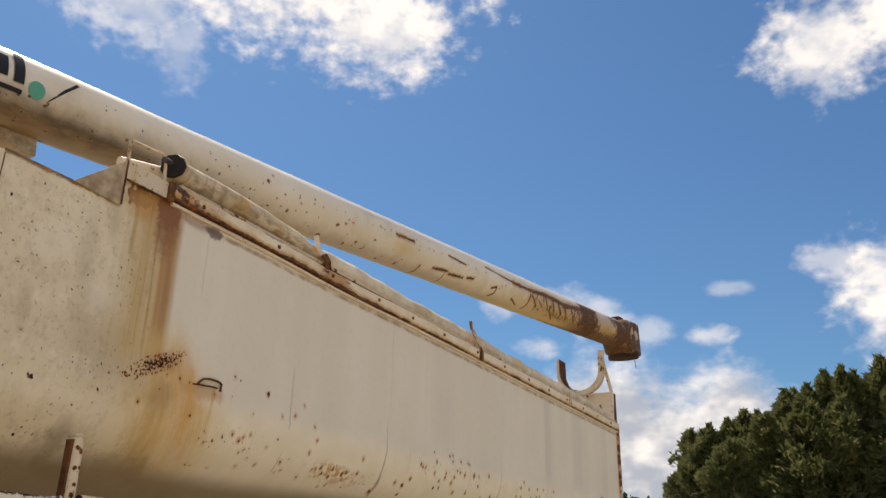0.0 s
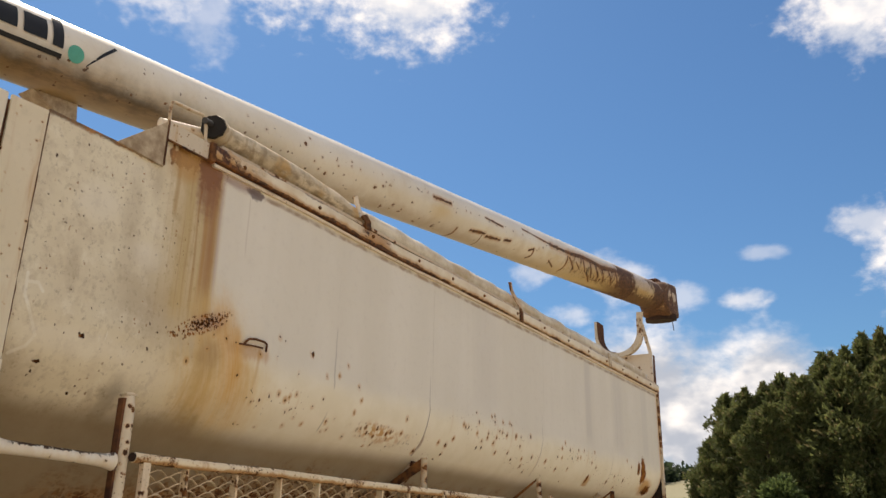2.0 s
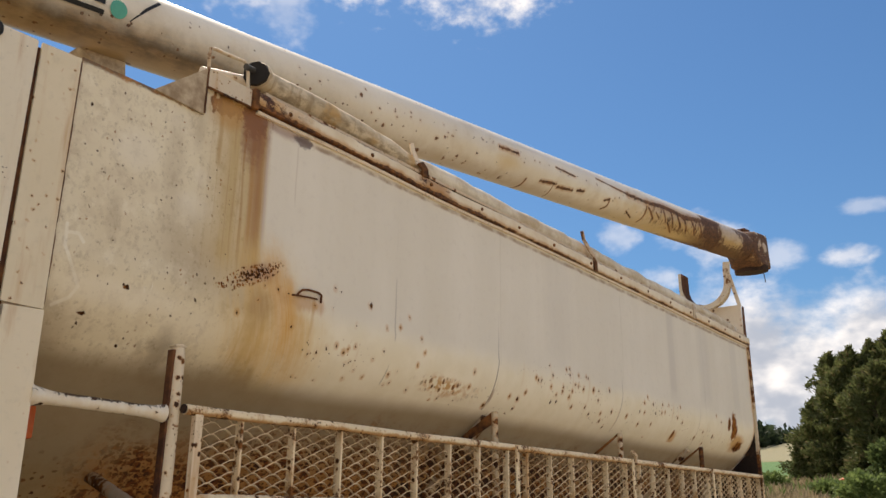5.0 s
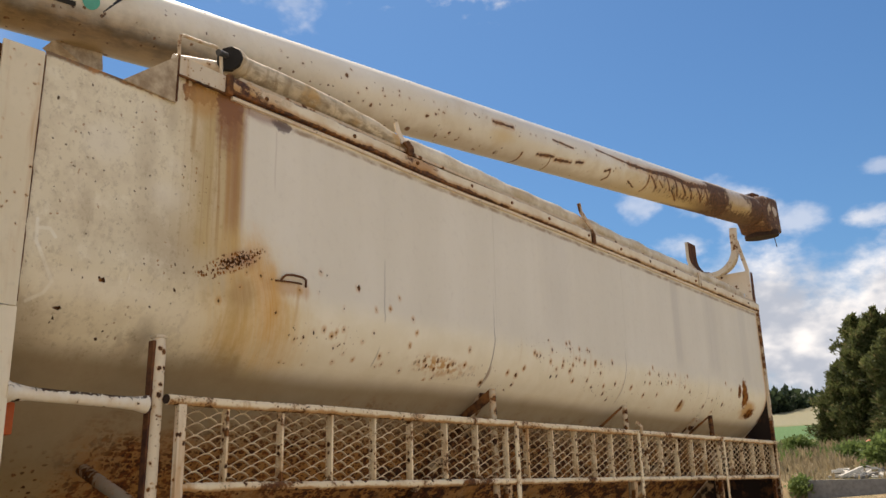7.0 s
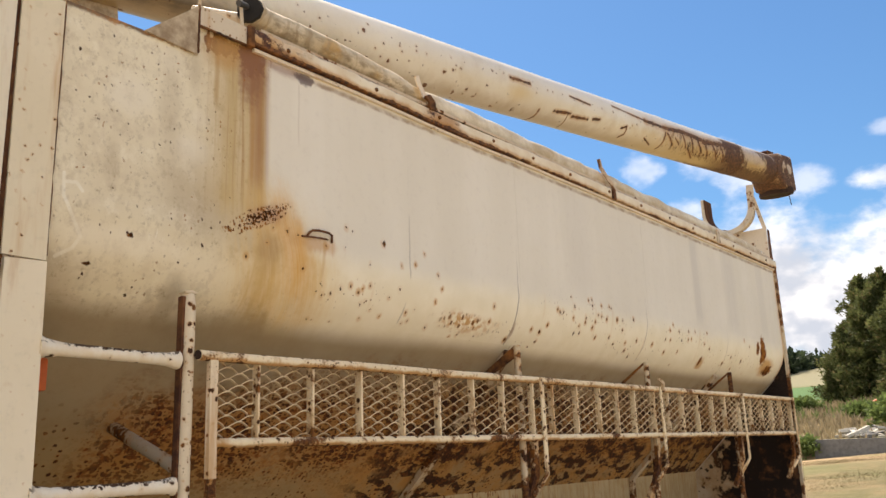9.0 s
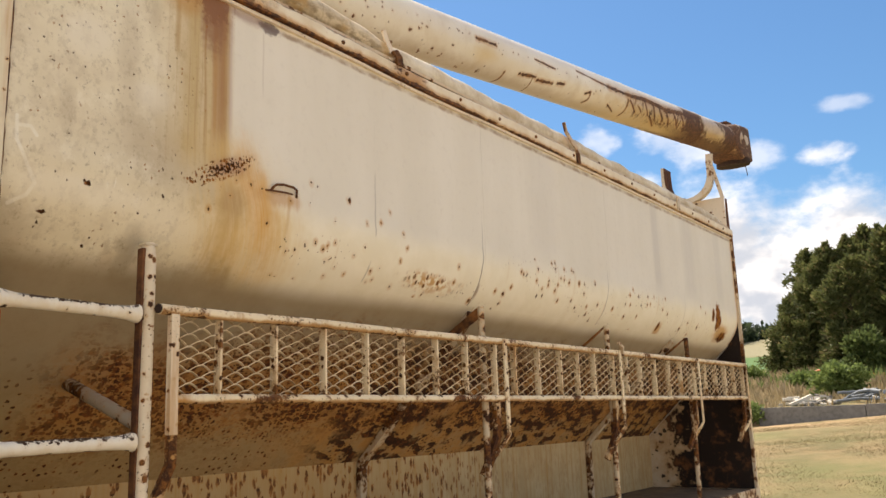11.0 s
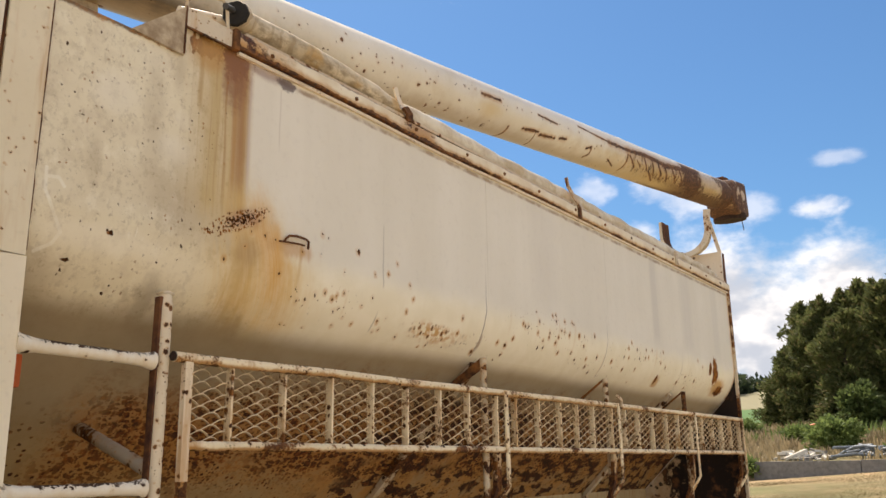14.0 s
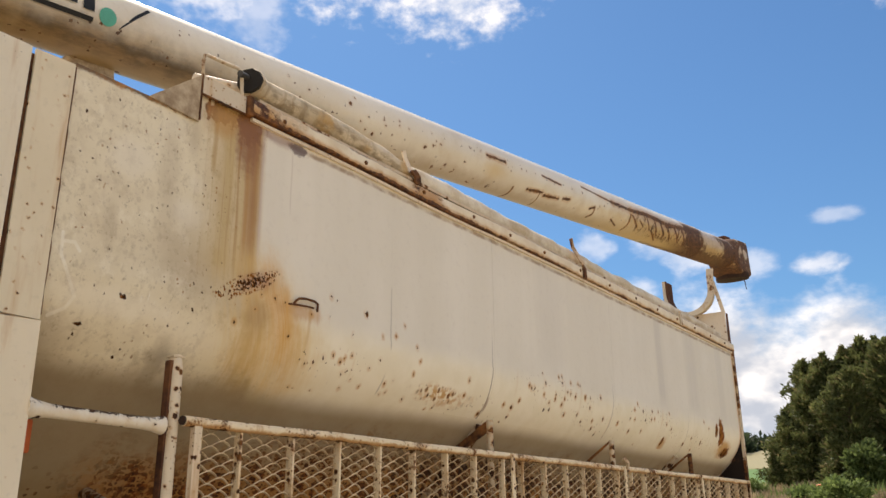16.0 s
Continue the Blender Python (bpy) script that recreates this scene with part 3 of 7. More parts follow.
    c = mix(nt, times(blob(nt, y, z, mid, 1.61, 2.19, 0.009, 0.04, 0.7), 0.6), c, (0.20, 0.08, 0.025))
    rim2 = times(smooth(nt, y, -0.20, -0.21), smooth(nt, maths(nt, "MULTIPLY_ADD", maths(nt, "SUBTRACT", small, 0.5), 0.03, z), 2.938, 2.950))
    marks = most(nt, [marks, times(rim2, 0.85)])
    tone = maths(nt, "MULTIPLY_ADD", mid, 0.7, maths(nt, "MULTIPLY", small, 0.55))
    c = mix(nt, marks, c, mix(nt, smooth(nt, tone, 0.48, 0.80), (0.075, 0.025, 0.008), (0.40, 0.155, 0.032)))
    chip_tone = maths(nt, "MULTIPLY_ADD", smooth(nt, y, 0.0, 0.3, -0.15, 0.08), 1.0, maths(nt, "MULTIPLY_ADD", mid, 0.6, maths(nt, "MULTIPLY", small, 0.4)))
    c = mix(nt, chip_mask, c, mix(nt, smooth(nt, chip_tone, 0.50, 0.78), (0.050, 0.019, 0.007), (0.26, 0.10, 0.022)))
    # a pale curled streak where something rubbed the old paint
    curl = [(-0.613, 2.435), (-0.61, 2.37), (-0.575, 2.31), (-0.545, 2.265), (-0.56, 2.232), (-0.60, 2.205)]
    tick = [(-0.61, 2.41), (-0.575, 2.415), (-0.557, 2.393)]
    near_line = []
    for way in (curl, tick):
        for (ay, az_), (by, bz) in zip(way, way[1:]):
            dy, dz = by - ay, bz - az_
            py, pz = maths(nt, "SUBTRACT", y, ay), maths(nt, "SUBTRACT", z, az_)
            along = maths(nt, "ADD", times(py, dy / (dy * dy + dz * dz)), times(pz, dz / (dy * dy + dz * dz)), clamp=True)
            ey, ez_ = maths(nt, "MULTIPLY_ADD", along, -dy, py), maths(nt, "MULTIPLY_ADD", along, -dz, pz)
            near_line.append(smooth(nt, maths(nt, "ADD", times(ey, ey), times(ez_, ez_)), 0.007 ** 2, 0.002 ** 2))
    c = mix(nt, times(most(nt, near_line), smooth(nt, mid, 0.30, 0.55, 0.2, 0.6)), c, (0.88, 0.83, 0.72))
    # pale scratches on the old paint
    scr = noised(nt, stretched(nt, p, 1, 40, 14, (3, 1, 7)), 1.0, 3.0, 0.7)
    c = mix(nt, times(smooth(nt, scr, 0.58, 0.66, 0, 0.7), blob(nt, y, z, mid, -0.285, 2.315, 0.045, 0.05, 0.7)), c, (0.86, 0.81, 0.71))
    link(nt, b.inputs["Base Color"], c)
    bare = most(nt, [marks, chip_mask])
    link(nt, b.inputs["Roughness"], maths(nt, "MULTIPLY_ADD", bare, 0.4, maths(nt, "MULTIPLY_ADD", small, 0.2, 0.42)))
    link(nt, b.inputs["Specular IOR Level"], maths(nt, "MULTIPLY_ADD", bare, -0.42, 0.5))
    bumped(nt, b, maths(nt, "MULTIPLY_ADD", marks, -0.8, maths(nt, "MULTIPLY_ADD", big, 1.5, maths(nt, "MULTIPLY", small, 0.25))), 0.3, 0.004)
    return m


def hopper_paint():
    """The sloping underside: the tank's old paint with a dense spatter of rust that grows into sheets."""
    m, nt, b = start("hopper_paint", 0.7)
    p = coords(nt)
    x, y, z = split(nt, p)
    lying = join3(nt, y, maths(nt, "MULTIPLY", z, 1.45), 0.0)
    big, mid, small = noised(nt, p, 1.7, 5.0), noised(nt, p, 9.0, 5.0, 0.6), noised(nt, p, 42.0, 5.0, 0.65)
    runs = noised(nt, stretched(nt, p, 0.3, 26, 0.5), 1.0, 4.0, 0.6)
    c = tank_colour(nt, p, x, y, z, big, mid, small)
    cream_low = mix(nt, smooth(nt, mid, 0.35, 0.7), (0.83, 0.755, 0.59), (0.88, 0.81, 0.66))
    c = mix(nt, maths(nt, "MULTIPLY", smooth(nt, y, 0.22, 0.42), 0.95), c, cream_low)
    c = golden_runs(nt, c, p, y, z, mid, runs)
    # slope grime, with the sudden shade below the curve painted in
    grime_shade = smooth(nt, maths(nt, "MULTIPLY_ADD", big, 0.05, z), 2.155, 2.085, 0.0, 0.9)
    grime_shade = maths(nt, "MULTIPLY", grime_shade, smooth(nt, y, 1.2, 2.2, 1.0, 0.95))
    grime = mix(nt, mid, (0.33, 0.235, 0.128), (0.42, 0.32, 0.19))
    c = mix(nt, grime_shade, c, mix(nt, smooth(nt, maths(nt, "MULTIPLY_ADD", mid, 0.2, z), 2.0, 1.75), grime, mix(nt, mid, (0.32, 0.20, 0.075), (0.44, 0.30, 0.13))))
    heavy = maths(nt, "MULTIPLY", smooth(nt, y, -0.34, -0.05), smooth(nt, maths(nt, "SUBTRACT", maths(nt, "MULTIPLY_ADD", mid, 0.3, z), smooth(nt, y, 0.0, 0.8, 0.0, 0.10)), 2.10, 1.92))
    heavy = maths(nt, "MULTIPLY", heavy, smooth(nt, big, 0.25, 0.55, 0.6, 1.0))
    heavy = maths(nt, "MULTIPLY", heavy, smooth(nt, maths(nt, "MULTIPLY_ADD", mid, 0.15, z), 1.56, 1.70, 0.15, 1.0))
    patchy = noised(nt, stretched(nt, p, 1, 1, 1, (5, 3, 2)), 3.2, 5.0, 0.6)
    stain = maths(nt, "MULTIPLY", heavy, maths(nt, "MULTIPLY", smooth(nt, z, 2.0, 1.72, 0.3, 1.0), smooth(nt, maths(nt, "MULTIPLY_ADD", smooth(nt, z, 1.62, 1.46), -0.10, patchy), 0.36, 0.54, 0.3, 1.0)))
    c = mix(nt, maths(nt, "MULTIPLY", stain, smooth(nt, mid, 0.30, 0.55, 0.5, 0.85)), c, (0.43, 0.205, 0.05))
    s1, t1 = speckles(nt, lying, 34.0, 0.30, 0.6, 0.9, True)
    s2, t2 = speckles(nt, lying, 58.0, 0.36, 0.7, 0.9, True)
    s3, t3 = speckles(nt, lying, 36.0, 0.28, 0.6, 0.5, True)
    front = maths(nt, "MULTIPLY", smooth(nt, z, 1.90, 1.66, 0.02, 1.0), smooth(nt, noised(nt, stretched(nt, p, 1, 1, 1, (8, 2, 5)), 4.0, 4.0), 0.42, 0.54, 0.1, 1.0))
    sheet = smooth(nt, maths(nt, "MULTIPLY_ADD", smooth(nt, y, 1.2, 2.0), 0.05, maths(nt, "MULTIPLY_ADD", small, 0.25, noised(nt, stretched(nt, lying, 1, 0.8, 1), 19.0, 5.0, 0.65))), 0.655, 0.70)
    scatter = smooth(nt, maths(nt, "ADD", patchy, smooth(nt, y, 1.8, 1.2, 0, 0.10)), 0.45, 0.55, 0.0, 1.0)
    marks = most(nt, [maths(nt, "MULTIPLY", maths(nt, "MAXIMUM", s1, s2), maths(nt, "MULTIPLY", heavy, scatter)), maths(nt, "MULTIPLY", s3, front), maths(nt, "MULTIPLY", sheet, maths(nt, "MULTIPLY", heavy, smooth(nt, y, 0.1, 0.4, 1.0, 0.3)))])
    c = mix(nt, most(nt, [maths(nt, "MULTIPLY", t1, maths(nt, "MULTIPLY", heavy, 0.6)), maths(nt, "MULTIPLY", t3, maths(nt, "MULTIPLY", front, 0.35))]), c, (0.42, 0.20, 0.05))
    big_sheet = maths(nt, "MULTIPLY", smooth(nt, maths(nt, "MULTIPLY_ADD", small, 0.2, noised(nt, stretched(nt, lying, 1, 0.9, 1, (3, 7, 0)), 8.0, 6.0, 0.7)), 0.60, 0.68), maths(nt, "MULTIPLY", smooth(nt, y, 1.0, 1.5), maths(nt, "MULTIPLY", smooth(nt, z, 1.60, 1.70), smooth(nt, z, 2.0, 1.90))))
    # the thickest rust lies in a belt behind the guard's lower rail
    level = maths(nt, "MULTIPLY_ADD", maths(nt, "SUBTRACT", big, 0.5), 0.35, z)
    belt = maths(nt, "MULTIPLY", maths(nt, "MULTIPLY", smooth(nt, level, 1.92, 1.80), smooth(nt, level, 1.54, 1.66)), smooth(nt, y, -0.30, -0.05))
    crust = smooth(nt, maths(nt, "MULTIPLY_ADD", noised(nt, stretched(nt, lying, 1.0, 0.8, 1, (1, 4, 0)), 27.0, 5.0, 0.7), 0.6, maths(nt, "MULTIPLY", belt, 0.30)), 0.605, 0.65)
    aft = smooth(nt, y, 0.7, 1.4)
    slant = stretched(nt, join3(nt, maths(nt, "MULTIPLY_ADD", z, 0.5, y), maths(nt, "MULTIPLY", z, 1.5), 0.0), 0.85, 1.25, 1, (4, 1, 0))
    s7, t7 = speckles(nt, slant, 27.0, 0.46, 0.85, 0.55, True)
    s8, t8 = speckles(nt, stretched(nt, slant, 1, 1, 1, (2, 6, 0)), 44.0, 0.46, 0.8, 0.55, True)
    spatter = maths(nt, "MULTIPLY", maths(nt, "MAXIMUM", s7, s8), maths(nt, "MULTIPLY", heavy, smooth(nt, maths(nt, "MULTIPLY_ADD", belt, 0.12, patchy), 0.44, 0.54)))
    c = mix(nt, maths(nt, "MULTIPLY", maths(nt, "MAXIMUM", t7, t8), maths(nt, "MULTIPLY", heavy, 0.5)), c, (0.44, 0.19, 0.045))
    c = mix(nt, maths(nt, "MULTIPLY", maths(nt, "MULTIPLY", aft, smooth(nt, level, 1.95, 1.80)), smooth(nt, mid, 0.36, 0.62, 0.15, 0.85)), c, (0.50, 0.25, 0.07))
    clump = smooth(nt, maths(nt, "MULTIPLY_ADD", small, 0.16, noised(nt, stretched(nt, join3(nt, maths(nt, "MULTIPLY_ADD", z, 0.6, y), z, 0.0), 0.75, 1.5, 1, (9, 2, 0)), 10.5, 3.0, 0.6)), 0.575, 0.615)
    clump = maths(nt, "MULTIPLY", clump, maths(nt, "MULTIPLY", smooth(nt, maths(nt, "MULTIPLY_ADD", mid, 0.4, y), 1.30, 1.65), maths(nt, "MULTIPLY", smooth(nt, z, 2.02, 1.90), smooth(nt, patchy, 0.36, 0.46))))
    core = maths(nt, "MAXIMUM", clump, maths(nt, "MULTIPLY", big_sheet, 0.7))
    marks = most(nt, [marks, big_sheet, clump, maths(nt, "MULTIPLY", maths(nt, "MULTIPLY", crust, belt), smooth(nt, y, -0.05, 0.25, 0.9, 0.25)), spatter])
    c = mix(nt, maths(nt, "MULTIPLY", belt, smooth(nt, y, 0.2, 0.6, 0.45, 0.28)), c, (0.42, 0.165, 0.036))
    c = mix(nt, marks, c, mix(nt, smooth(nt, small, 0.40, 0.75), (0.052, 0.016, 0.006), (0.30, 0.090, 0.018)))
    c = mix(nt, maths(nt, "MULTIPLY", core, smooth(nt, small, 0.66, 0.42, 0.25, 0.9)), c, (0.034, 0.012, 0.006))
    link(nt, b.inputs["Base Color"], c)
    bumped(nt, b, maths(nt, "MULTIPLY_ADD", marks, 0.6, maths(nt, "MULTIPLY", small, 0.4)), 0.4, 0.004)
    return m


def wall_paint():
    """The inner wall of the side bays: cream with fine upright runs of rust, and the rusty end near the rear."""
    m, nt, b = start("bay_paint", 0.7)
    p = coords(nt)
    x, y, z = split(nt, p)
    runs = noised(nt, stretched(nt, p, 30, 30, 1.5), 1.0, 4.0, 0.6)
    mid, small = noised(nt, p, 6.0, 5.0, 0.6), noised(nt, p, 40.0, 5.0, 0.65)
    c = mix(nt, smooth(nt, mid, 0.3, 0.7), (0.46, 0.345, 0.185), (0.54, 0.425, 0.25))
    c = mix(nt, smooth(nt, runs, 0.45, 0.68, 0, 0.8), c, (0.44, 0.27, 0.10))
    c = mix(nt, smooth(nt, maths(nt, "MULTIPLY_ADD", mid, 0.8, y), 3.2, 1.5, 0.05, 0.5), c, (0.48, 0.27, 0.08))
    s1, t1 = speckles(nt, join3(nt, y, maths(nt, "MULTIPLY", z, 0.42), 0.0), 40.0, 0.42, 0.85, 0.9, True)
    s2, t2 = speckles(nt, p, 9.0, 0.4, 0.7, 0.6)
    ahead = smooth(nt, y, 3.3, 2.0, 0.12, 1.0)
    marks = maths(nt, "MULTIPLY", s1, maths(nt, "MULTIPLY", ahead, smooth(nt, mid, 0.33, 0.43)))
    c = mix(nt, maths(nt, "MULTIPLY", t1, maths(nt, "MULTIPLY", ahead, 0.7)), c, (0.42, 0.19, 0.045))
    c = mix(nt, marks, c, mix(nt, smooth(nt, small, 0.35, 0.7), (0.10, 0.038, 0.012), (0.36, 0.15, 0.04)))
    link(nt, b.inputs["Base Color"], c)
    bumped(nt, b, small, 0.35, 0.004)
    return m


def end_rust():
    """The inside of the rear sheet: cream flaking into black and brown rust towards the outside."""
    m, nt, b = start("end_rust", 0.8)
    p = coords(nt)
    x, y, z = split(nt, p)
    mid, small = noised(nt, p, 6.5, 6.0, 0.65), noised(nt, p, 40.0, 5.0, 0.65)
    edge = maths(nt, "MULTIPLY_ADD", maths(nt, "SUBTRACT", mid, 0.5), 1.1, x)
    gone = smooth(nt, edge, -0.68, -0.60)
    s1, t1 = speckles(nt, p, 24.0, 0.42, 0.5, 0.7)
    gone = maths(nt, "MAXIMUM", gone, maths(nt, "MULTIPLY", s1, 0.9))
    rust = mix(nt, smooth(nt, mid, 0.5, 0.66), (0.018, 0.010, 0.007), (0.15, 0.064, 0.023))
    c = mix(nt, smooth(nt, edge, -1.0, -0.62, 0, 0.7), mix(nt, mid, (0.56, 0.47, 0.335), (0.66, 0.58, 0.44)), (0.40, 0.22, 0.075))
    c = mix(nt, gone, c, rust)
    link(nt, b.inputs["Base Color"], c)
    bumped(nt, b, maths(nt, "ADD", mid, small), 0.5, 0.01)
    return m


# the boom's scrapes and chips: along, metres round the tube
SCRAPES = ((2.51, 0.003, 2.72, 0.003, 0.0100), (3.19, 0.008, 3.45, -0.008, 0.0057), (3.04, -0.122, 3.23, -0.106, 0.0089), (3.26, -0.122, 3.45, -0.111, 0.0092), (3.51, -0.100, 3.60, -0.087, 0.0096), (3.20, -0.116, 3.24, -0.260, 0.0034), (2.88, -0.141, 2.89, -0.200, 0.0065), (2.89, -0.200, 2.89, -0.289, 0.0065), (3.92, -0.100, 3.99, -0.078, 0.0077), (3.99, -0.078, 4.00, -0.138, 0.0078), (4.00, -0.138, 3.96, -0.173, 0.0078), (3.78, 0.046, 4.25, 0.011, 0.0063), (4.25, 0.011, 4.59, 0.005, 0.0135), (4.59, 0.005, 4.96, 0.022, 0.0170), (4.96, 0.022, 5.35, -0.003, 0.0209), (5.35, -0.003, 5.88, 0.030, 0.0220))
RIBS = ((4.61, -0.032, 4.60, -0.138, 0.0085), (4.60, -0.138, 4.58, -0.189, 0.0071), (4.65, -0.035, 4.78, -0.114, 0.0086), (4.92, 0.000, 5.02, -0.103, 0.0089), (5.08, 0.000, 5.18, -0.127, 0.0106), (5.21, -0.011, 5.33, -0.106, 0.0123), (5.36, -0.008, 5.47, -0.119, 0.0126), (5.52, -0.003, 5.65, -0.111, 0.0128), (5.71, 0.008, 5.81, -0.122, 0.0164), (4.79, -0.049, 4.88, -0.092, 0.0058), (5.05, -0.100, 5.23, -0.181, 0.0076), (4.30, -0.124, 4.44, -0.168, 0.0054))
BOOM_CHIPS = ((0.98, -0.014, 0.0051), (0.85, 0.016, 0.0034), (1.31, 0.041, 0.0051), (1.27, -0.003, 0.0118), (1.41, -0.038, 0.0051), (1.36, -0.076, 0.0051), (1.53, -0.024, 0.0051), (1.55, -0.051, 0.0051), (1.47, -0.119, 0.0101), (1.41, -0.108, 0.0051), (1.66, 0.003, 0.0051), (1.66, -0.024, 0.0051), (1.74, -0.022, 0.0034), (1.90, -0.087, 0.0101), (1.99, -0.032, 0.0051), (1.97, -0.062, 0.0068), (2.03, -0.041, 0.0051), (2.14, -0.149, 0.0101), (2.14, -0.187, 0.0051), (2.23, -0.184, 0.0068), (2.24, -0.162, 0.0051), (2.29, -0.089, 0.0068), (2.33, 0.005, 0.0034), (2.44, 0.011, 0.0034), (2.44, -0.222, 0.0084), (2.46, -0.176, 0.0051), (2.41, -0.268, 0.0051))
BOOM_CHIPS_FAR = ((1.91, -0.084, 0.0072), (1.99, -0.060, 0.0036), (2.04, -0.041, 0.0036), (1.95, 0.005, 0.0036), (2.92, -0.003, 0.0054), (2.98, -0.003, 0.0054), (2.79, -0.041, 0.0045), (2.14, -0.141, 0.0054), (2.24, -0.179, 0.0054), (2.30, -0.089, 0.0045), (2.46, -0.225, 0.0072), (3.10, 0.003, 0.0036), (3.61, -0.005, 0.0045), (3.77, -0.003, 0.0054), (4.06, -0.057, 0.0045), (4.13, -0.041, 0.0045), (4.04, -0.081, 0.0045), (2.34, 0.008, 0.0036), (2.45, 0.022, 0.0036), (3.71, -0.138, 0.0036))


def auger_paint():
    """The boom's tube, by the way along it (y) and the angle round it."""
    m, nt, b = start("auger_paint", 0.34)
    b.inputs["Specular IOR Level"].default_value = 0.5
    p = coords(nt)
    x, y, z = split(nt, p)
    turn = maths(nt, "MULTIPLY", maths(nt, "ARCTAN2", z, x), 180 / math.pi)
    v = maths(nt, "MULTIPLY", turn, 0.155 * math.pi / 180)  # metres round the tube
    big, mid, small = noised(nt, p, 2.0, 5.0), noised(nt, p, 11.0, 5.0, 0.6), noised(nt, p, 46.0, 5.0, 0.65)
    c = mix(nt, smooth(nt, big, 0.3, 0.7), (0.74, 0.66, 0.53), (0.82, 0.755, 0.64))
    c = mix(nt, smooth(nt, small, 0.5, 0.8, 0, 0.3), c, (0.58, 0.49, 0.36))
    ragged_turn = maths(nt, "MULTIPLY_ADD", maths(nt, "SUBTRACT", mid, 0.5), 40.0, turn)
    # brown belly dirt near the pivot; further out ochre stain with painted underside shade
    c = mix(nt, maths(nt, "MULTIPLY", smooth(nt, ragged_turn, 5, -60), smooth(nt, y, 1.7, 0.2, 0.0, 1.0)), c, mix(nt, smooth(nt, noised(nt, stretched(nt, p, 1, 0.25, 1), 24.0, 5.0, 0.7), 0.38, 0.64), (0.075, 0.045, 0.022), (0.25, 0.155, 0.075)))
    c = mix(nt, smooth(nt, ragged_turn, -35, -88, 0.0, 0.75), c, (0.42, 0.285, 0.13))
    stain = noised(nt, stretched(nt, p, 1.2, 1.2, 1.2, (4, 2, 1)), 3.0, 5.0, 0.6)
    c = mix(nt, smooth(nt, stain, 0.52, 0.75, 0, 0.45), c, (0.55, 0.42, 0.25))
    c = mix(nt, maths(nt, "MULTIPLY", blob(nt, y, v, mid, 2.62, -0.06, 0.11, 0.06, 0.5, 0.8), 0.6), c, (0.66, 0.47, 0.20))
    # ochre primer towards the spout
    ochre = maths(nt, "MULTIPLY", smooth(nt, maths(nt, "MULTIPLY_ADD", mid, 1.6, y), 4.4, 6.2, 0, 0.9), smooth(nt, ragged_turn, 35, 0))
    c = mix(nt, ochre, c, mix(nt, big, (0.52, 0.34, 0.13), (0.66, 0.47, 0.21)))
    rough = maths(nt, "MULTIPLY_ADD", small, 0.5, maths(nt, "MULTIPLY", noised(nt, p, 24.0, 4.0, 0.7), 0.5))
    a1, h1 = single_strokes(nt, y, v, rough, SCRAPES, 2.6)
    a2, h2 = single_strokes(nt, y, v, rough, RIBS, 2.4)
    a3, h3 = single_spots(nt, y, v, small, BOOM_CHIPS)
    a4, h4 = single_spots(nt, y, v, small, BOOM_CHIPS_FAR)
    s1, t1 = speckles(nt, p, 30.0, 0.20, 0.22, 0.5)
    s2, t2 = speckles(nt, p, 15.0, 0.30, 0.4, 0.6)
    low = smooth(nt, turn, -35, -75)
    s6 = speckles(nt, stretched(nt, p, 1, 0.8, 1), 34.0, 0.24, 0.55, 0.7)[0]
    dirty = maths(nt, "MULTIPLY", smooth(nt, y, 2.7, 1.2), smooth(nt, ragged_turn, 2, -22))
    rim = maths(nt, "MULTIPLY", smooth(nt, maths(nt, "MULTIPLY_ADD", y, 8.0, maths(nt, "MULTIPLY", ragged_turn, -1.0)), 120, 150), smooth(nt, y, 4.6, 5.6))
    marks = most(nt, [a1, a2, a3, a4, maths(nt, "MULTIPLY", s6, maths(nt, "MULTIPLY", dirty, 0.9)), maths(nt, "MULTIPLY", s1, 0.8), maths(nt, "MULTIPLY", s2, maths(nt, "MULTIPLY", low, smooth(nt, mid, 0.45, 0.55))), maths(nt, "MULTIPLY", rim, smooth(nt, mid, 0.35, 0.5))])
    halo = most(nt, [maths(nt, "MULTIPLY", h1, 0.75), maths(nt, "MULTIPLY", h2, 0.8), maths(nt, "MULTIPLY", h3, 0.3), maths(nt, "MULTIPLY", h4, 0.3)])
    c = mix(nt, maths(nt, "MULTIPLY", halo, smooth(nt, mid, 0.3, 0.6, 0.45, 1.0)), c, (0.50, 0.27, 0.09))
    scuffed = maths(nt, "MULTIPLY", maths(nt, "MULTIPLY", smooth(nt, y, 4.4, 5.0), smooth(nt, y, 6.0, 5.8)), maths(nt, "MULTIPLY", smooth(nt, turn, 8, -4), smooth(nt, turn, -75, -45)))
    marks = maths(nt, "MAXIMUM", marks, maths(nt, "MULTIPLY", scuffed, smooth(nt, noised(nt, stretched(nt, p, 1.0, 1.6, 0.6), 17.0, 5.0, 0.7), 0.53, 0.58)))
    c = mix(nt, maths(nt, "MULTIPLY", scuffed, 0.4), c, (0.40, 0.235, 0.085))
    torn = smooth(nt, maths(nt, "MULTIPLY_ADD", small, 0.6, maths(nt, "MULTIPLY", mid, 0.4)), 0.40, 0.62)
    c = mix(nt, marks, c, mix(nt, torn, (0.055, 0.023, 0.011), (0.22, 0.092, 0.030)))
    # bands of bare rust at the spout
    y2 = maths(nt, "MULTIPLY_ADD", maths(nt, "SUBTRACT", mid, 0.5), 0.7, y)
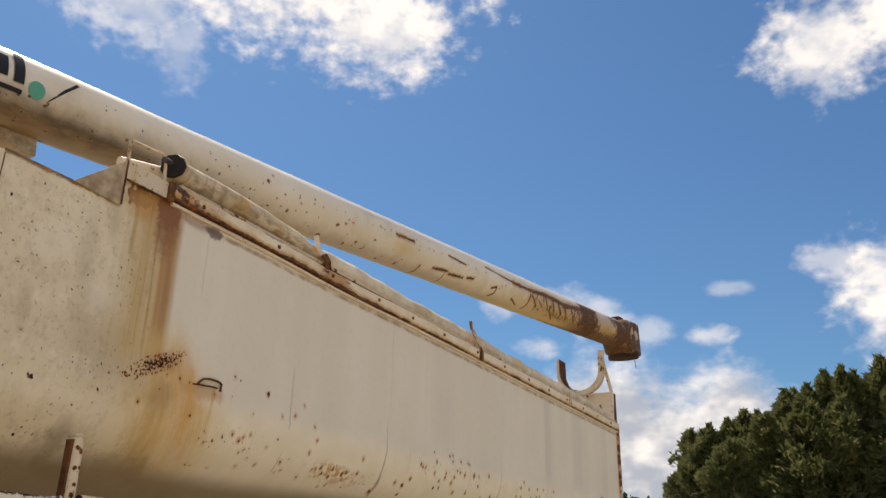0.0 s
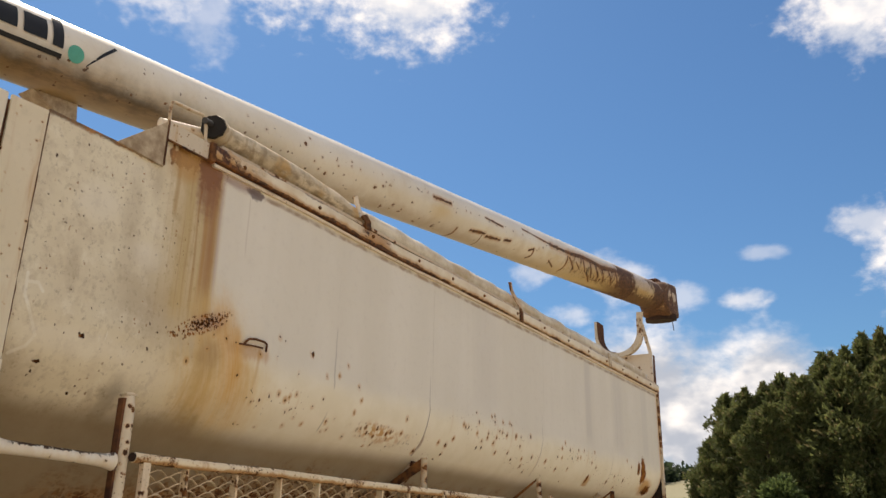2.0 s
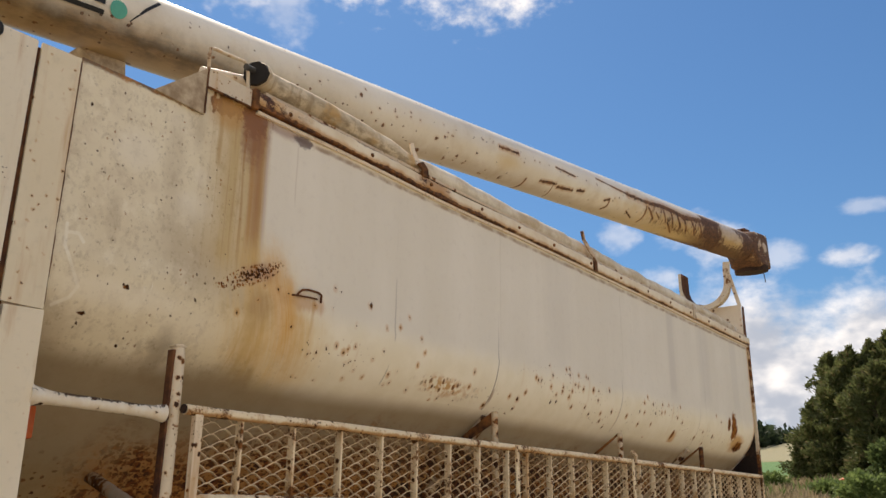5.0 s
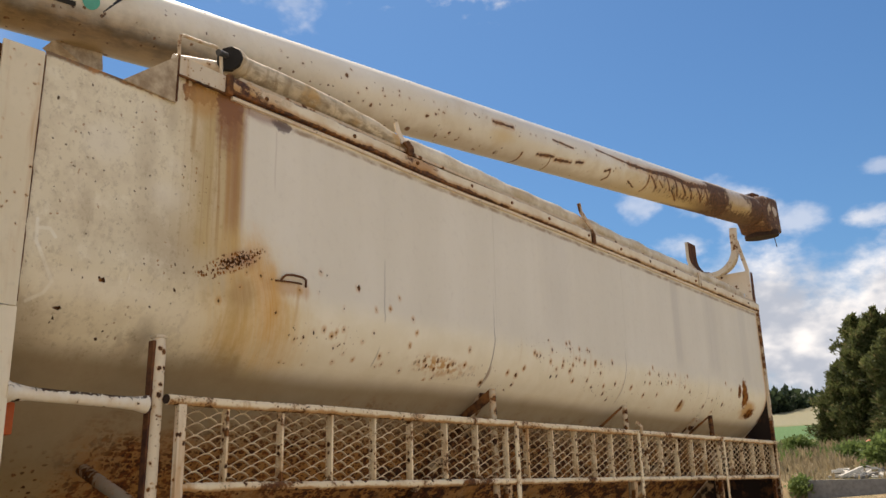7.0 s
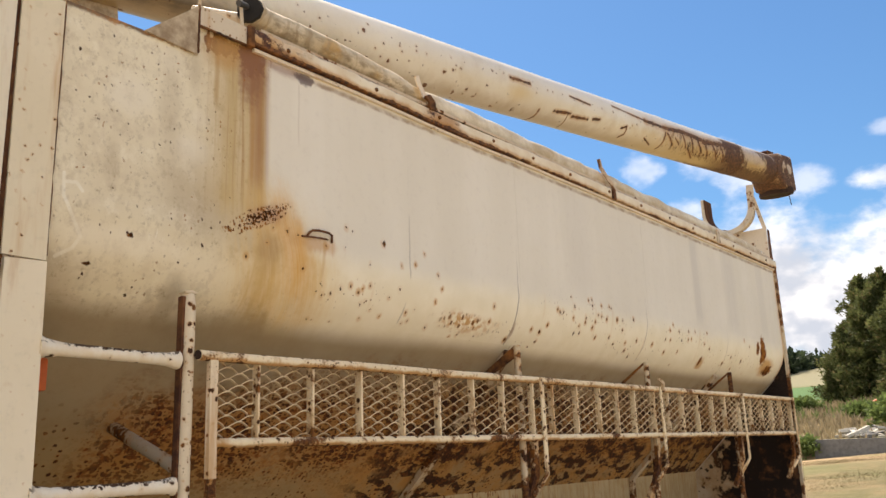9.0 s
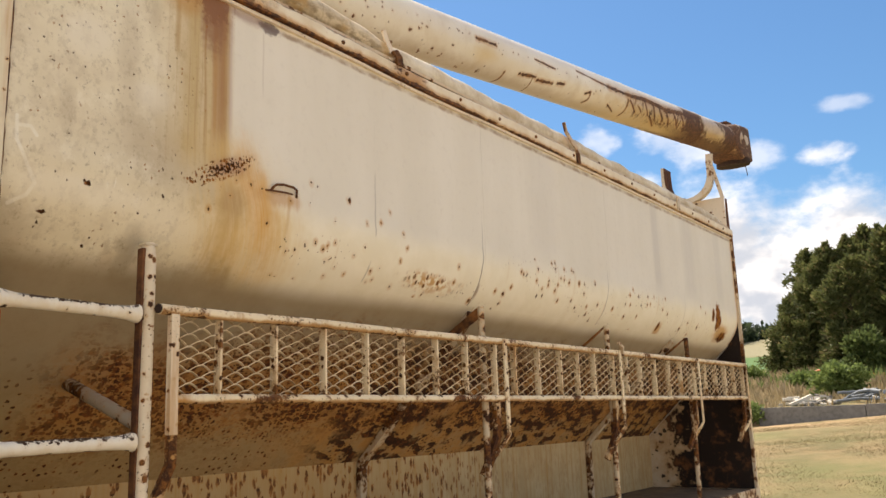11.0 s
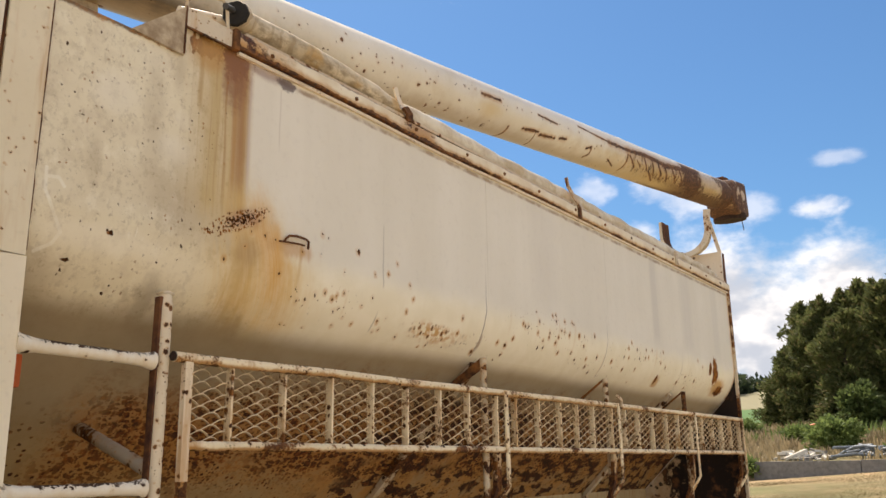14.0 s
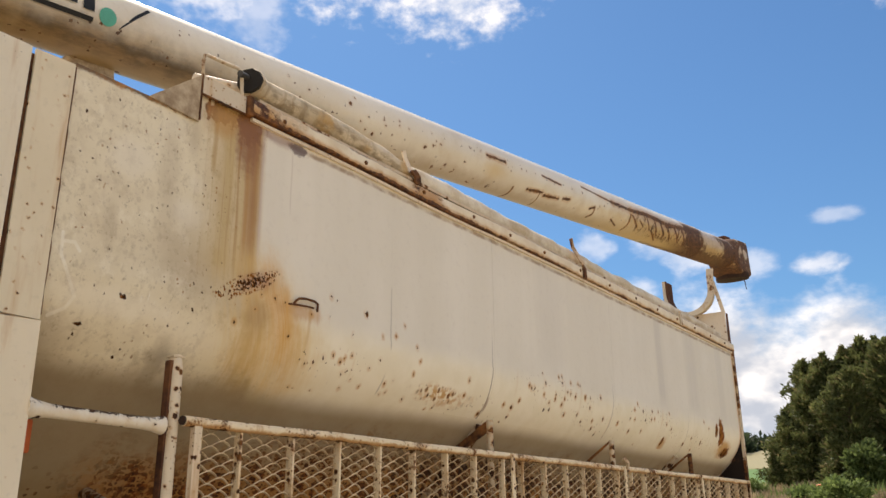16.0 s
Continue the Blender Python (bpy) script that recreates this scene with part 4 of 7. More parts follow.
    y2 = maths(nt, "MULTIPLY_ADD", turn, 0.0012, y2)
    band1 = maths(nt, "MULTIPLY", smooth(nt, y2, 5.74, 5.86), smooth(nt, y2, 6.34, 6.20))
    band2 = maths(nt, "MULTIPLY", smooth(nt, y2, 6.72, 6.84), smooth(nt, y2, 7.36, 7.26))
    tip = maths(nt, "MULTIPLY", maths(nt, "MAXIMUM", band1, band2), smooth(nt, ragged_turn, 62, 30))
    tip = maths(nt, "MULTIPLY", tip, smooth(nt, noised(nt, p, 7.0, 5.0, 0.65), 0.30, 0.42))
    tip = maths(nt, "MAXIMUM", tip, maths(nt, "MULTIPLY", smooth(nt, y, 6.9, 7.2), smooth(nt, noised(nt, stretched(nt, p, 1, 1, 1, (2, 5, 3)), 7.0, 4.0, 0.6), 0.44, 0.52)))
    film = maths(nt, "MULTIPLY", smooth(nt, maths(nt, "MULTIPLY_ADD", mid, 0.8, y), 6.0, 6.6), smooth(nt, maths(nt, "MULTIPLY_ADD", small, 0.5, maths(nt, "MULTIPLY", mid, 0.5)), 0.42, 0.62, 0.15, 0.75))
    c = mix(nt, film, c, (0.40, 0.225, 0.085))
    belly = maths(nt, "MULTIPLY", smooth(nt, y, 5.3, 6.0), smooth(nt, maths(nt, "MULTIPLY_ADD", maths(nt, "SUBTRACT", small, 0.5), 90.0, ragged_turn), -30, -52))
    tip = maths(nt, "MAXIMUM", tip, maths(nt, "MULTIPLY", belly, 0.9))
    c = mix(nt, tip, c, mix(nt, smooth(nt, small, 0.35, 0.7), (0.060, 0.025, 0.013), (0.18, 0.080, 0.033)))
    link(nt, b.inputs["Base Color"], c)
    link(nt, b.inputs["Roughness"], maths(nt, "MULTIPLY_ADD", maths(nt, "MAXIMUM", tip, marks), 0.45, 0.34))
    bumped(nt, b, maths(nt, "MULTIPLY_ADD", marks, -0.5, maths(nt, "MULTIPLY", small, 0.3)), 0.3, 0.004)
    return m


def seam_paint():
    """The top rail: clean cream, a ragged red-brown line along its lower edge, thick rust at the front end and by the first stop."""
    m, nt, b = start("seam_paint", 0.55)
    p = coords(nt)
    x, y, z = split(nt, p)
    mid, small, fine = noised(nt, p, 8.0, 5.0, 0.62), noised(nt, p, 45.0, 5.0, 0.65), noised(nt, stretched(nt, p, 1, 0.6, 1), 26.0, 5.0, 0.7)
    c = mix(nt, smooth(nt, mid, 0.3, 0.7), (0.72, 0.59, 0.41), (0.82, 0.72, 0.55))
    c = mix(nt, smooth(nt, noised(nt, p, 3.0, 4.0), 0.48, 0.72, 0, 0.4), c, (0.58, 0.40, 0.18))
    level = maths(nt, "ADD", maths(nt, "MULTIPLY_ADD", y, 0.0035, z), 0.0053)
    rise = maths(nt, "MULTIPLY_ADD", maths(nt, "SUBTRACT", fine, 0.5), 0.030, maths(nt, "MULTIPLY_ADD", maths(nt, "SUBTRACT", mid, 0.5), 0.035, level))
    ahead = smooth(nt, y, 0.0, -1.2)
    low = smooth(nt, maths(nt, "MULTIPLY_ADD", ahead, -0.010, rise), 3.056, 3.051)
    c = mix(nt, smooth(nt, maths(nt, "MULTIPLY_ADD", ahead, -0.012, rise), 3.076, 3.052, 0, 0.75), c, (0.46, 0.225, 0.06))
    high = smooth(nt, rise, 3.108, 3.116, 0, 0.8)
    front = maths(nt, "MULTIPLY", smooth(nt, maths(nt, "MULTIPLY_ADD", mid, 0.4, y), -1.02, -1.24), smooth(nt, fine, 0.44, 0.54))
    c = mix(nt, smooth(nt, maths(nt, "MULTIPLY_ADD", mid, 0.5, y), -0.95, -1.25, 0, 0.7), c, (0.50, 0.26, 0.075))
    stop = smooth(nt, maths(nt, "ABSOLUTE", maths(nt, "SUBTRACT", maths(nt, "MULTIPLY_ADD", mid, 0.3, y), -0.30)), 0.16, 0.05)
    c = mix(nt, maths(nt, "MULTIPLY", stop, 0.75), c, (0.42, 0.20, 0.055))
    s1, t1 = speckles(nt, p, 30.0, 0.20, 0.16, 0.7)
    mask = most(nt, [low, high, front, s1, maths(nt, "MULTIPLY", stop, smooth(nt, fine, 0.54, 0.62))])
    c = mix(nt, maths(nt, "MULTIPLY", t1, 0.5), c, RUST_ORANGE)
    c = mix(nt, mask, c, mix(nt, smooth(nt, small, 0.38, 0.72), (0.055, 0.020, 0.009), (0.27, 0.105, 0.028)))
    link(nt, b.inputs["Base Color"], c)
    bumped(nt, b, maths(nt, "MULTIPLY_ADD", mask, -0.5, small), 0.4, 0.004)
    return m


def canvas():
    """Rolled canvas: darker folds across the roll near its end, ochre stains, paler crests."""
    m, nt, b = start("rolled_canvas", 0.8)
    p = coords(nt)
    x, y, z = split(nt, p)
    big, mid, small = noised(nt, p, 4.0, 5.0), noised(nt, p, 13.0, 5.0, 0.6), noised(nt, p, 60.0, 4.0, 0.6)
    c = mix(nt, smooth(nt, big, 0.32, 0.68), (0.50, 0.40, 0.265), (0.72, 0.61, 0.45))
    c = mix(nt, smooth(nt, mid, 0.46, 0.70, 0, 0.7), c, (0.33, 0.265, 0.18))
    # grey-black streaks, strongest below, where the roll's underside shade is painted in
    nz = split(nt, nt.nodes.new("ShaderNodeNewGeometry").outputs["Normal"])[2]
    under_streaks = smooth(nt, noised(nt, stretched(nt, p, 1, 0.4, 1, (3, 3, 3)), 22.0, 5.0, 0.7), 0.46, 0.62)
    c = mix(nt, maths(nt, "MULTIPLY", under_streaks, smooth(nt, maths(nt, "MULTIPLY_ADD", maths(nt, "SUBTRACT", big, 0.5), 1.6, nz), 0.35, -0.35, 0.10, 0.62)), c, (0.18, 0.125, 0.07))
    c = mix(nt, maths(nt, "MULTIPLY", smooth(nt, noised(nt, p, 6.0, 4.0), 0.52, 0.66), 0.75), c, (0.50, 0.30, 0.10))
    rings = nt.nodes.new("ShaderNodeTexWave")
    rings.bands_direction = "Y"
    rings.inputs["Scale"].default_value, rings.inputs["Distortion"].default_value, rings.inputs["Detail"].default_value = 4.5, 14.0, 3.0
    link(nt, rings.inputs["Vector"], p)
    fold = maths(nt, "MULTIPLY", smooth(nt, rings.outputs["Fac"], 0.35, 0.05), smooth(nt, y, -0.7, -1.25, 0.15, 1.0))
    c = mix(nt, maths(nt, "MULTIPLY", fold, 0.38), c, (0.27, 0.185, 0.10))
    link(nt, b.inputs["Base Color"], c)
    bumped(nt, b, maths(nt, "MULTIPLY_ADD", fold, -0.3, maths(nt, "ADD", mid, maths(nt, "MULTIPLY", small, 0.3))), 0.5, 0.008)
    return m


def leafy(name, dark, light, dry=None):
    m, nt, b = start(name, 0.6)
    info = nt.nodes.new("ShaderNodeNewGeometry").outputs["Random Per Island"]
    lump = noised(nt, coords(nt), 0.7, 4.0)
    f = maths(nt, "MULTIPLY_ADD", info, 0.6, maths(nt, "MULTIPLY", smooth(nt, lump, 0.3, 0.7), 0.4))
    c = mix(nt, f, dark, light)
    if dry:
        c = mix(nt, smooth(nt, info, 0.86, 0.9), c, dry)
    link(nt, b.inputs["Base Color"], c)
    b.inputs["Specular IOR Level"].default_value = 0.25
    thin = nt.nodes.new("ShaderNodeBsdfTranslucent")
    link(nt, thin.inputs[0], c)
    both = nt.nodes.new("ShaderNodeMixShader")
    both.inputs[0].default_value = 0.42
    link(nt, both.inputs[1], b.outputs[0])
    link(nt, both.inputs[2], thin.outputs[0])
    link(nt, nt.nodes["Material Output"].inputs[0], both.outputs[0])
    return m


def ground_mat():
    m, nt, b = start("dry_ground", 0.95)
    p = coords(nt)
    x, y, z = split(nt, p)
    big, mid, small = noised(nt, p, 0.12, 5.0), noised(nt, p, 0.9, 6.0, 0.6), noised(nt, p, 14.0, 6.0, 0.7)
    straw = mix(nt, smooth(nt, mid, 0.35, 0.65), (0.235, 0.173, 0.088), (0.135, 0.118, 0.052))
    straw = mix(nt, smooth(nt, small, 0.45, 0.75, 0, 0.6), straw, (0.15, 0.115, 0.057))
    green = mix(nt, mid, (0.10, 0.13, 0.04), (0.16, 0.18, 0.06))
    c = mix(nt, smooth(nt, maths(nt, "MULTIPLY_ADD", small, 0.3, big), 0.58, 0.75, 0, 0.45), straw, green)
    # bare dirt before the low wall
    bare = maths(nt, "MULTIPLY", smooth(nt, y, 24, 28.5), smooth(nt, y, 33, 31))
    c = mix(nt, maths(nt, "MULTIPLY", bare, smooth(nt, mid, 0.35, 0.6)), c, (0.36, 0.25, 0.14))
    # unseen pale gravel round the truck, added to bounce light onto its side
    bounce_yard = smooth(nt, maths(nt, "MULTIPLY_ADD", mid, 1.5, y), 8.5, 6.5)
    c = mix(nt, bounce_yard, c, mix(nt, small, (0.31, 0.255, 0.172), (0.47, 0.39, 0.28)))
    # green crop beyond the trees, pale stubble and track on the hill
    crop = maths(nt, "MULTIPLY", smooth(nt, y, 66, 75), smooth(nt, y, 150, 140))
    rows = noised(nt, stretched(nt, p, 0.2, 0.9, 1), 1.0, 3.0)
    c = mix(nt, crop, c, mix(nt, rows, (0.045, 0.10, 0.03), (0.10, 0.19, 0.06)))
    hill = smooth(nt, y, 143, 156)
    c = mix(nt, hill, c, mix(nt, mid, (0.17, 0.165, 0.09), (0.25, 0.22, 0.14)))
    far = smooth(nt, y, 262, 275)
    c = mix(nt, far, c, (0.09, 0.12, 0.05))
    link(nt, b.inputs["Base Color"], c)
    bumped(nt, b, maths(nt, "ADD", small, mid), 0.6, 0.05)
    return m


def chipped():
    """White paint on dark tube, flaked off along the upper side."""
    m, nt, b = start("chipped_tube_paint", 0.45)
    p = coords(nt)
    nz = split(nt, nt.nodes.new("ShaderNodeNewGeometry").outputs["Normal"])[2]
    mid, small = noised(nt, p, 22.0, 5.0, 0.65), noised(nt, p, 70.0, 5.0, 0.65)
    c = mix(nt, smooth(nt, mid, 0.35, 0.7), (0.79, 0.71, 0.58), (0.72, 0.60, 0.44))
    s1, t1 = speckles(nt, p, 40.0, 0.42, 0.5, 0.5)
    bare = smooth(nt, maths(nt, "MULTIPLY_ADD", maths(nt, "SUBTRACT", small, 0.5), 3.0, maths(nt, "MULTIPLY_ADD", maths(nt, "SUBTRACT", mid, 0.5), 2.2, nz)), 0.66, 0.74)
    mask = most(nt, [s1, maths(nt, "MULTIPLY", bare, smooth(nt, noised(nt, stretched(nt, p, 1, 7, 1), 1.0, 2.0), 0.36, 0.46))])
    c = mix(nt, maths(nt, "MULTIPLY", t1, 0.4), c, (0.55, 0.38, 0.19))
    c = mix(nt, mask, c, mix(nt, small, (0.022, 0.014, 0.010), (0.10, 0.05, 0.024)))
    link(nt, b.inputs["Base Color"], c)
    link(nt, b.inputs["Roughness"], maths(nt, "MULTIPLY_ADD", mask, 0.5, 0.42))
    bumped(nt, b, maths(nt, "MULTIPLY_ADD", mask, -0.8, maths(nt, "MULTIPLY", small, 0.2)), 0.4, 0.003)
    return m


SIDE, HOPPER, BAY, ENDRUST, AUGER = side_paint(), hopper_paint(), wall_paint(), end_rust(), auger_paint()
CREAM = cream("cream_paint")
DIRTY = cream("dirty_cream_paint", (0.56, 0.44, 0.30), 24.0, 0.30, 0.5, 0.6, 0.10)
GREYED = cream("greyed_cream_paint", (0.60, 0.50, 0.36), 70.0, 0.3, 0.3, 1.0, 0.14)
RAIL = cream("rail_paint", (0.77, 0.635, 0.42), 46.0, 0.42, 0.7, 0.95, 0.155, 0.5, 0.85)
STRIP = cream("strip_paint", (0.70, 0.605, 0.435), 45.0, 0.24, 0.3, 0.8, 0.02)
GUSSET = plain("gusset_paint", (0.56, 0.45, 0.31), 0.65, 0.0, 26.0, 0.4, 0.4, (0.29, 0.205, 0.125))
SEAM = seam_paint()
POST = cream("white_post_paint", (0.75, 0.655, 0.49), 45.0, 0.24, 0.26, 0.75, 0.01)
CHIPPED = chipped()
BRACE = cream("brace_paint", (0.40, 0.335, 0.25), 40.0, 0.4, 0.5, 0.6, 0.2)
POLE = cream("pole_paint", (0.66, 0.545, 0.385), 44.0, 0.40, 0.6, 0.8, 0.10)
WORN = cream("worn_tube_paint", (0.54, 0.44, 0.30), 20.0, 0.45, 0.7, 0.85, 0.24)
STRAND = plain("expanded_metal_paint", (0.74, 0.61, 0.41), 0.6, 0.0, 14.0, 0.4, 0.2, (0.34, 0.21, 0.09))
STOP = cream("stop_paint", (0.56, 0.40, 0.245), 90.0, 0.3, 0.3, 1.0, 0.20)
BRACKET = plain("bracket_rust", (0.30, 0.12, 0.035), 0.9, 0.0, 16.0, 0.6, 0.6, (0.025, 0.013, 0.009))
RUST = plain("rust", (0.16, 0.065, 0.025), 0.9, 0.0, 30.0, 0.6, 0.6, (0.05, 0.02, 0.012))
BLACKRUST = plain("black_rust", (0.06, 0.032, 0.02), 0.9, 0.0, 25.0, 0.6, 0.6, (0.018, 0.011, 0.009))
TARP2 = plain("pale_tarp", (0.78, 0.70, 0.56), 0.6, 0.0, 9.0, 0.4, 0.7, (0.50, 0.38, 0.23), 0.012)
TARP = canvas()
# for unseen tops, dark grey to cut light bounced onto the boom
ROOF = plain("grey_canvas", (0.24, 0.22, 0.19), 0.85, 0.0, 9.0, 0.4, 0.4)
HOLE_SHADE = plain("tube_inside_shade", (0.03, 0.026, 0.022), 0.9)
DECK = plain("deck", (0.20, 0.15, 0.10), 0.85, 0.0, 14.0, 0.4, 0.5, (0.10, 0.07, 0.05))
BLACK = plain("black_decal", (0.014, 0.014, 0.015), 0.4, 0.0, 60.0, 0.2, 0.05)
GREEN = plain("green_decal", (0.10, 0.42, 0.32), 0.4, 0.0, 40.0, 0.12, 0.05)
ORANGE = plain("orange_paint", (0.62, 0.13, 0.03), 0.5, 0.0, 20.0, 0.3, 0.2)
YELLOW = plain("yellow_paint", (0.62, 0.36, 0.06), 0.6, 0.0, 20.0, 0.3, 0.2)
RUBBER = plain("rubber", (0.03, 0.03, 0.032), 0.85, 0.0, 30.0)
STEEL = plain("dark_steel", (0.10, 0.095, 0.09), 0.6, 0.6, 30.0)
CONCRETE = plain("concrete", (0.215, 0.205, 0.19), 0.9, 0.0, 7.0, 0.35, 0.5, None, 0.02)
BOARD = plain("weathered_board", (0.62, 0.58, 0.50), 0.85, 0.0, 8.0, 0.35, 0.4)
PIPEGREY = plain("grey_pipe", (0.20, 0.225, 0.25), 0.5, 0.2, 12.0)
CORRAL = plain("corral_rust", (0.14, 0.085, 0.06), 0.85, 0.0, 12.0, 0.5, 0.4)
BARK = plain("bark", (0.13, 0.10, 0.07), 0.95, 0.0, 9.0, 0.5, 0.8, None, 0.03)
GROUND = ground_mat()
CEDAR = leafy("cedar_leaves", (0.055, 0.07, 0.025), (0.185, 0.205, 0.075), (0.20, 0.17, 0.08))
BUSH = leafy("bush_leaves", (0.09, 0.135, 0.04), (0.24, 0.31, 0.10))
YOUNG = leafy("young_leaves", (0.06, 0.09, 0.03), (0.16, 0.21, 0.07))
STRAW = leafy("dry_grass", (0.20, 0.16, 0.09), (0.42, 0.335, 0.205))
LAWN = leafy("lawn_blades", (0.165, 0.126, 0.064), (0.215, 0.165, 0.087), (0.135, 0.126, 0.054))
FARLEAF = leafy("far_leaves", (0.02, 0.032, 0.018), (0.05, 0.07, 0.035))

# ---- mesh helpers ----
def part(name, bm, material, parent, label="", flat=False):
    data = bpy.data.meshes.new(name)
    bm.normal_update()
    bm.to_mesh(data)
    bm.free()
    data.materials.append(material)
    if not flat:
        data.polygons.foreach_set("use_smooth", [True] * len(data.polygons))
        data.set_sharp_from_angle(angle=radians(40))
    ob = new(name, data)
    ob.parent = parent
    return tagged(ob, label)


def thing(name, at=(0, 0, 0), label="", category="", group="", kind=""):
    ob = new(name)
    ob.empty_display_size = 0.2
    ob.location = at
    return tagged(ob, label, category, group, kind)


def box(bm, x0, x1, y0, y1, z0, z1, bevel=0.0):
    made = bmesh.ops.create_cube(bm, size=1.0)["verts"]
    for v in made:
        v.co = Vector(((x0 + x1) / 2 + v.co.x * (x1 - x0), (y0 + y1) / 2 + v.co.y * (y1 - y0), (z0 + z1) / 2 + v.co.z * (z1 - z0)))
    if bevel:
        edges = list({e for v in made for e in v.link_edges})
        bmesh.ops.bevel(bm, geom=edges, offset=bevel, segments=2, affect="EDGES", profile=0.6)


def ring_frame(path):
    """Unit sides for each point of a path, turned as little as possible."""
    pts = [Vector(p) for p in path]
    ways = [(pts[min(i + 1, len(pts) - 1)] - pts[max(i - 1, 0)]).normalized() for i in range(len(pts))]
    side = ways[0].orthogonal().normalized()
    out = []
    for p, w in zip(pts, ways):
        side = (side - w * side.dot(w)).normalized()
        out.append((p, side, w.cross(side)))
    return out


def tube(bm, path, radius, seg=12, caps=True, dent=0.0, seed=0):
    rings = []
    for i, (p, a, b) in enumerate(ring_frame(path)):
        r = radius[i] if isinstance(radius, (list, tuple)) else radius
        ring = []
        for k in range(seg):
            t = 2 * math.pi * k / seg
            q = p + (a * math.cos(t) + b * math.sin(t)) * r
            if dent:
                q += (q - p).normalized() * dent * noise.noise(q * 7.0 + Vector((seed, 0, 0)))
            ring.append(bm.verts.new(q))
        rings.append(ring)
    for r0, r1 in zip(rings, rings[1:]):
        for k in range(seg):
            bm.faces.new((r0[k], r0[(k + 1) % seg], r1[(k + 1) % seg], r1[k]))
    if caps:
        bm.faces.new(rings[0][::-1])
        bm.faces.new(rings[-1])


def bar(bm, path, wide, thick, up=(1, 0, 0)):
    """A flat bar along a path; thick lies along up."""
    pts = [Vector(p) for p in path]
    rings = []
    for i, p in enumerate(pts):
        w = (pts[min(i + 1, len(pts) - 1)] - pts[max(i - 1, 0)]).normalized()
        n = (Vector(up) - w * w.dot(Vector(up))).normalized()
        s = w.cross(n)
        rings.append([bm.verts.new(p + s * sx * wide / 2 + n * sy * thick / 2) for sx, sy in ((-1, -1), (1, -1), (1, 1), (-1, 1))])
    for r0, r1 in zip(rings, rings[1:]):
        for k in range(4):
            bm.faces.new((r0[k], r0[(k + 1) % 4], r1[(k + 1) % 4], r1[k]))
    bm.faces.new(rings[0][::-1])
    bm.faces.new(rings[-1])
    bmesh.ops.recalc_face_normals(bm, faces=bm.faces[:])


def plate(bm, points, thick, way):
    """A flat plate with the outline points, thickened along way."""
    d = Vector(way) * thick
    a = [bm.verts.new(Vector(p)) for p in points]
    b = [bm.verts.new(Vector(p) + d) for p in points]
    n = len(points)
    bm.faces.new(a[::-1])
    bm.faces.new(b)
    for k in range(n):
        bm.faces.new((a[k], a[(k + 1) % n], b[(k + 1) % n], b[k]))
    bmesh.ops.recalc_face_normals(bm, faces=bm.faces[:])


def swept(bm, rows, thick, inward):
    """A sheet through rows of points, with a second skin set back by thick along inward(row, k)."""
    front = [[bm.verts.new(p) for p in row] for row in rows]
    back = [[bm.verts.new(Vector(p) + inward(i, k) * thick) for k, p in enumerate(row)] for i, row in enumerate(rows)]
    ni, nk = len(rows), len(rows[0])
    for i in range(ni - 1):
        for k in range(nk - 1):
            bm.faces.new((front[i][k], front[i + 1][k], front[i + 1][k + 1], front[i][k + 1]))
            bm.faces.new((back[i][k], back[i][k + 1], back[i + 1][k + 1], back[i + 1][k]))
    for i in range(ni - 1):
        for k in (0, nk - 1):
            bm.faces.new((front[i][k], back[i][k], back[i + 1][k], front[i + 1][k]))
    for k in range(nk - 1):
        for i in (0, ni - 1):
            bm.faces.new((front[i][k], front[i][k + 1], back[i][k + 1], back[i][k]))
    bmesh.ops.recalc_face_normals(bm, faces=bm.faces[:])


# ---- the feed truck ----
MID = -1.15          # the body's centre line
REAR = 5.40
DECK_Z, WALL_X, WALL_Z = 0.97, -0.87, 1.40
truck = thing("feed_truck", (MID, 1.5, 0), "old rust-streaked cream bulk feed truck parked on dry grass", "truck")


def here(name, bm, material, label="", parent=None, flat=False):
    """A part of the truck, given in world places."""
    bm.transform(Matrix.Translation(-truck.location)) if parent is None else None
    ob = part(name, bm, material, parent or truck, label, flat)
    return ob


def sub(name, bm, material, parent, label="", flat=False):
    bm.transform(Matrix.Translation(-truck.location))
    return part(name, bm, material, parent, label, flat)


def bend_point(a):
    t = radians(a)
    return (-BEND_R + BEND_R * math.cos(t), BEND_Z - BEND_R * math.sin(t))


def side_sheet(y0, y1, step=None):
    """One upright sheet of the tank's side with its rounded lower edge; before step its top is lower."""
    bm = bmesh.new()
    rows = []
    at = [y0 + (y1 - y0) * i / 10 for i in range(11)]
    if step is not None:
        at = sorted(at + [step - 0.0005, step + 0.0005])
    for y in at:
        top = 2.958 if step is not None and y < step else 3.075
        zs = [top + (BEND_Z - top) * k / 9 for k in range(10)]
        row = [(0.0015 * noise.noise(Vector((y * 1.7, z * 1.3, 0))) - 0.0015, y, z) for z in zs]
        row += [(bend_point(BEND_A * k / 10)[0], y, bend_point(BEND_A * k / 10)[1]) for k in range(1, 11)]
        rows.append(row)
    swept(bm, rows, 0.004, lambda i, k: Vector((-1, 0, 0)) if k < 12 else Vector((-0.7, 0, 0.7)))
    return bm


# the materials of the big sheets follow world places, so their meshes keep world coordinates
def world_part(name, bm, material, label="", parent=None):
    ob = part(name, bm, material, parent or truck, label)
    ob.matrix_parent_inverse = Matrix.Translation(-truck.location)
    return ob


G = 0.0006
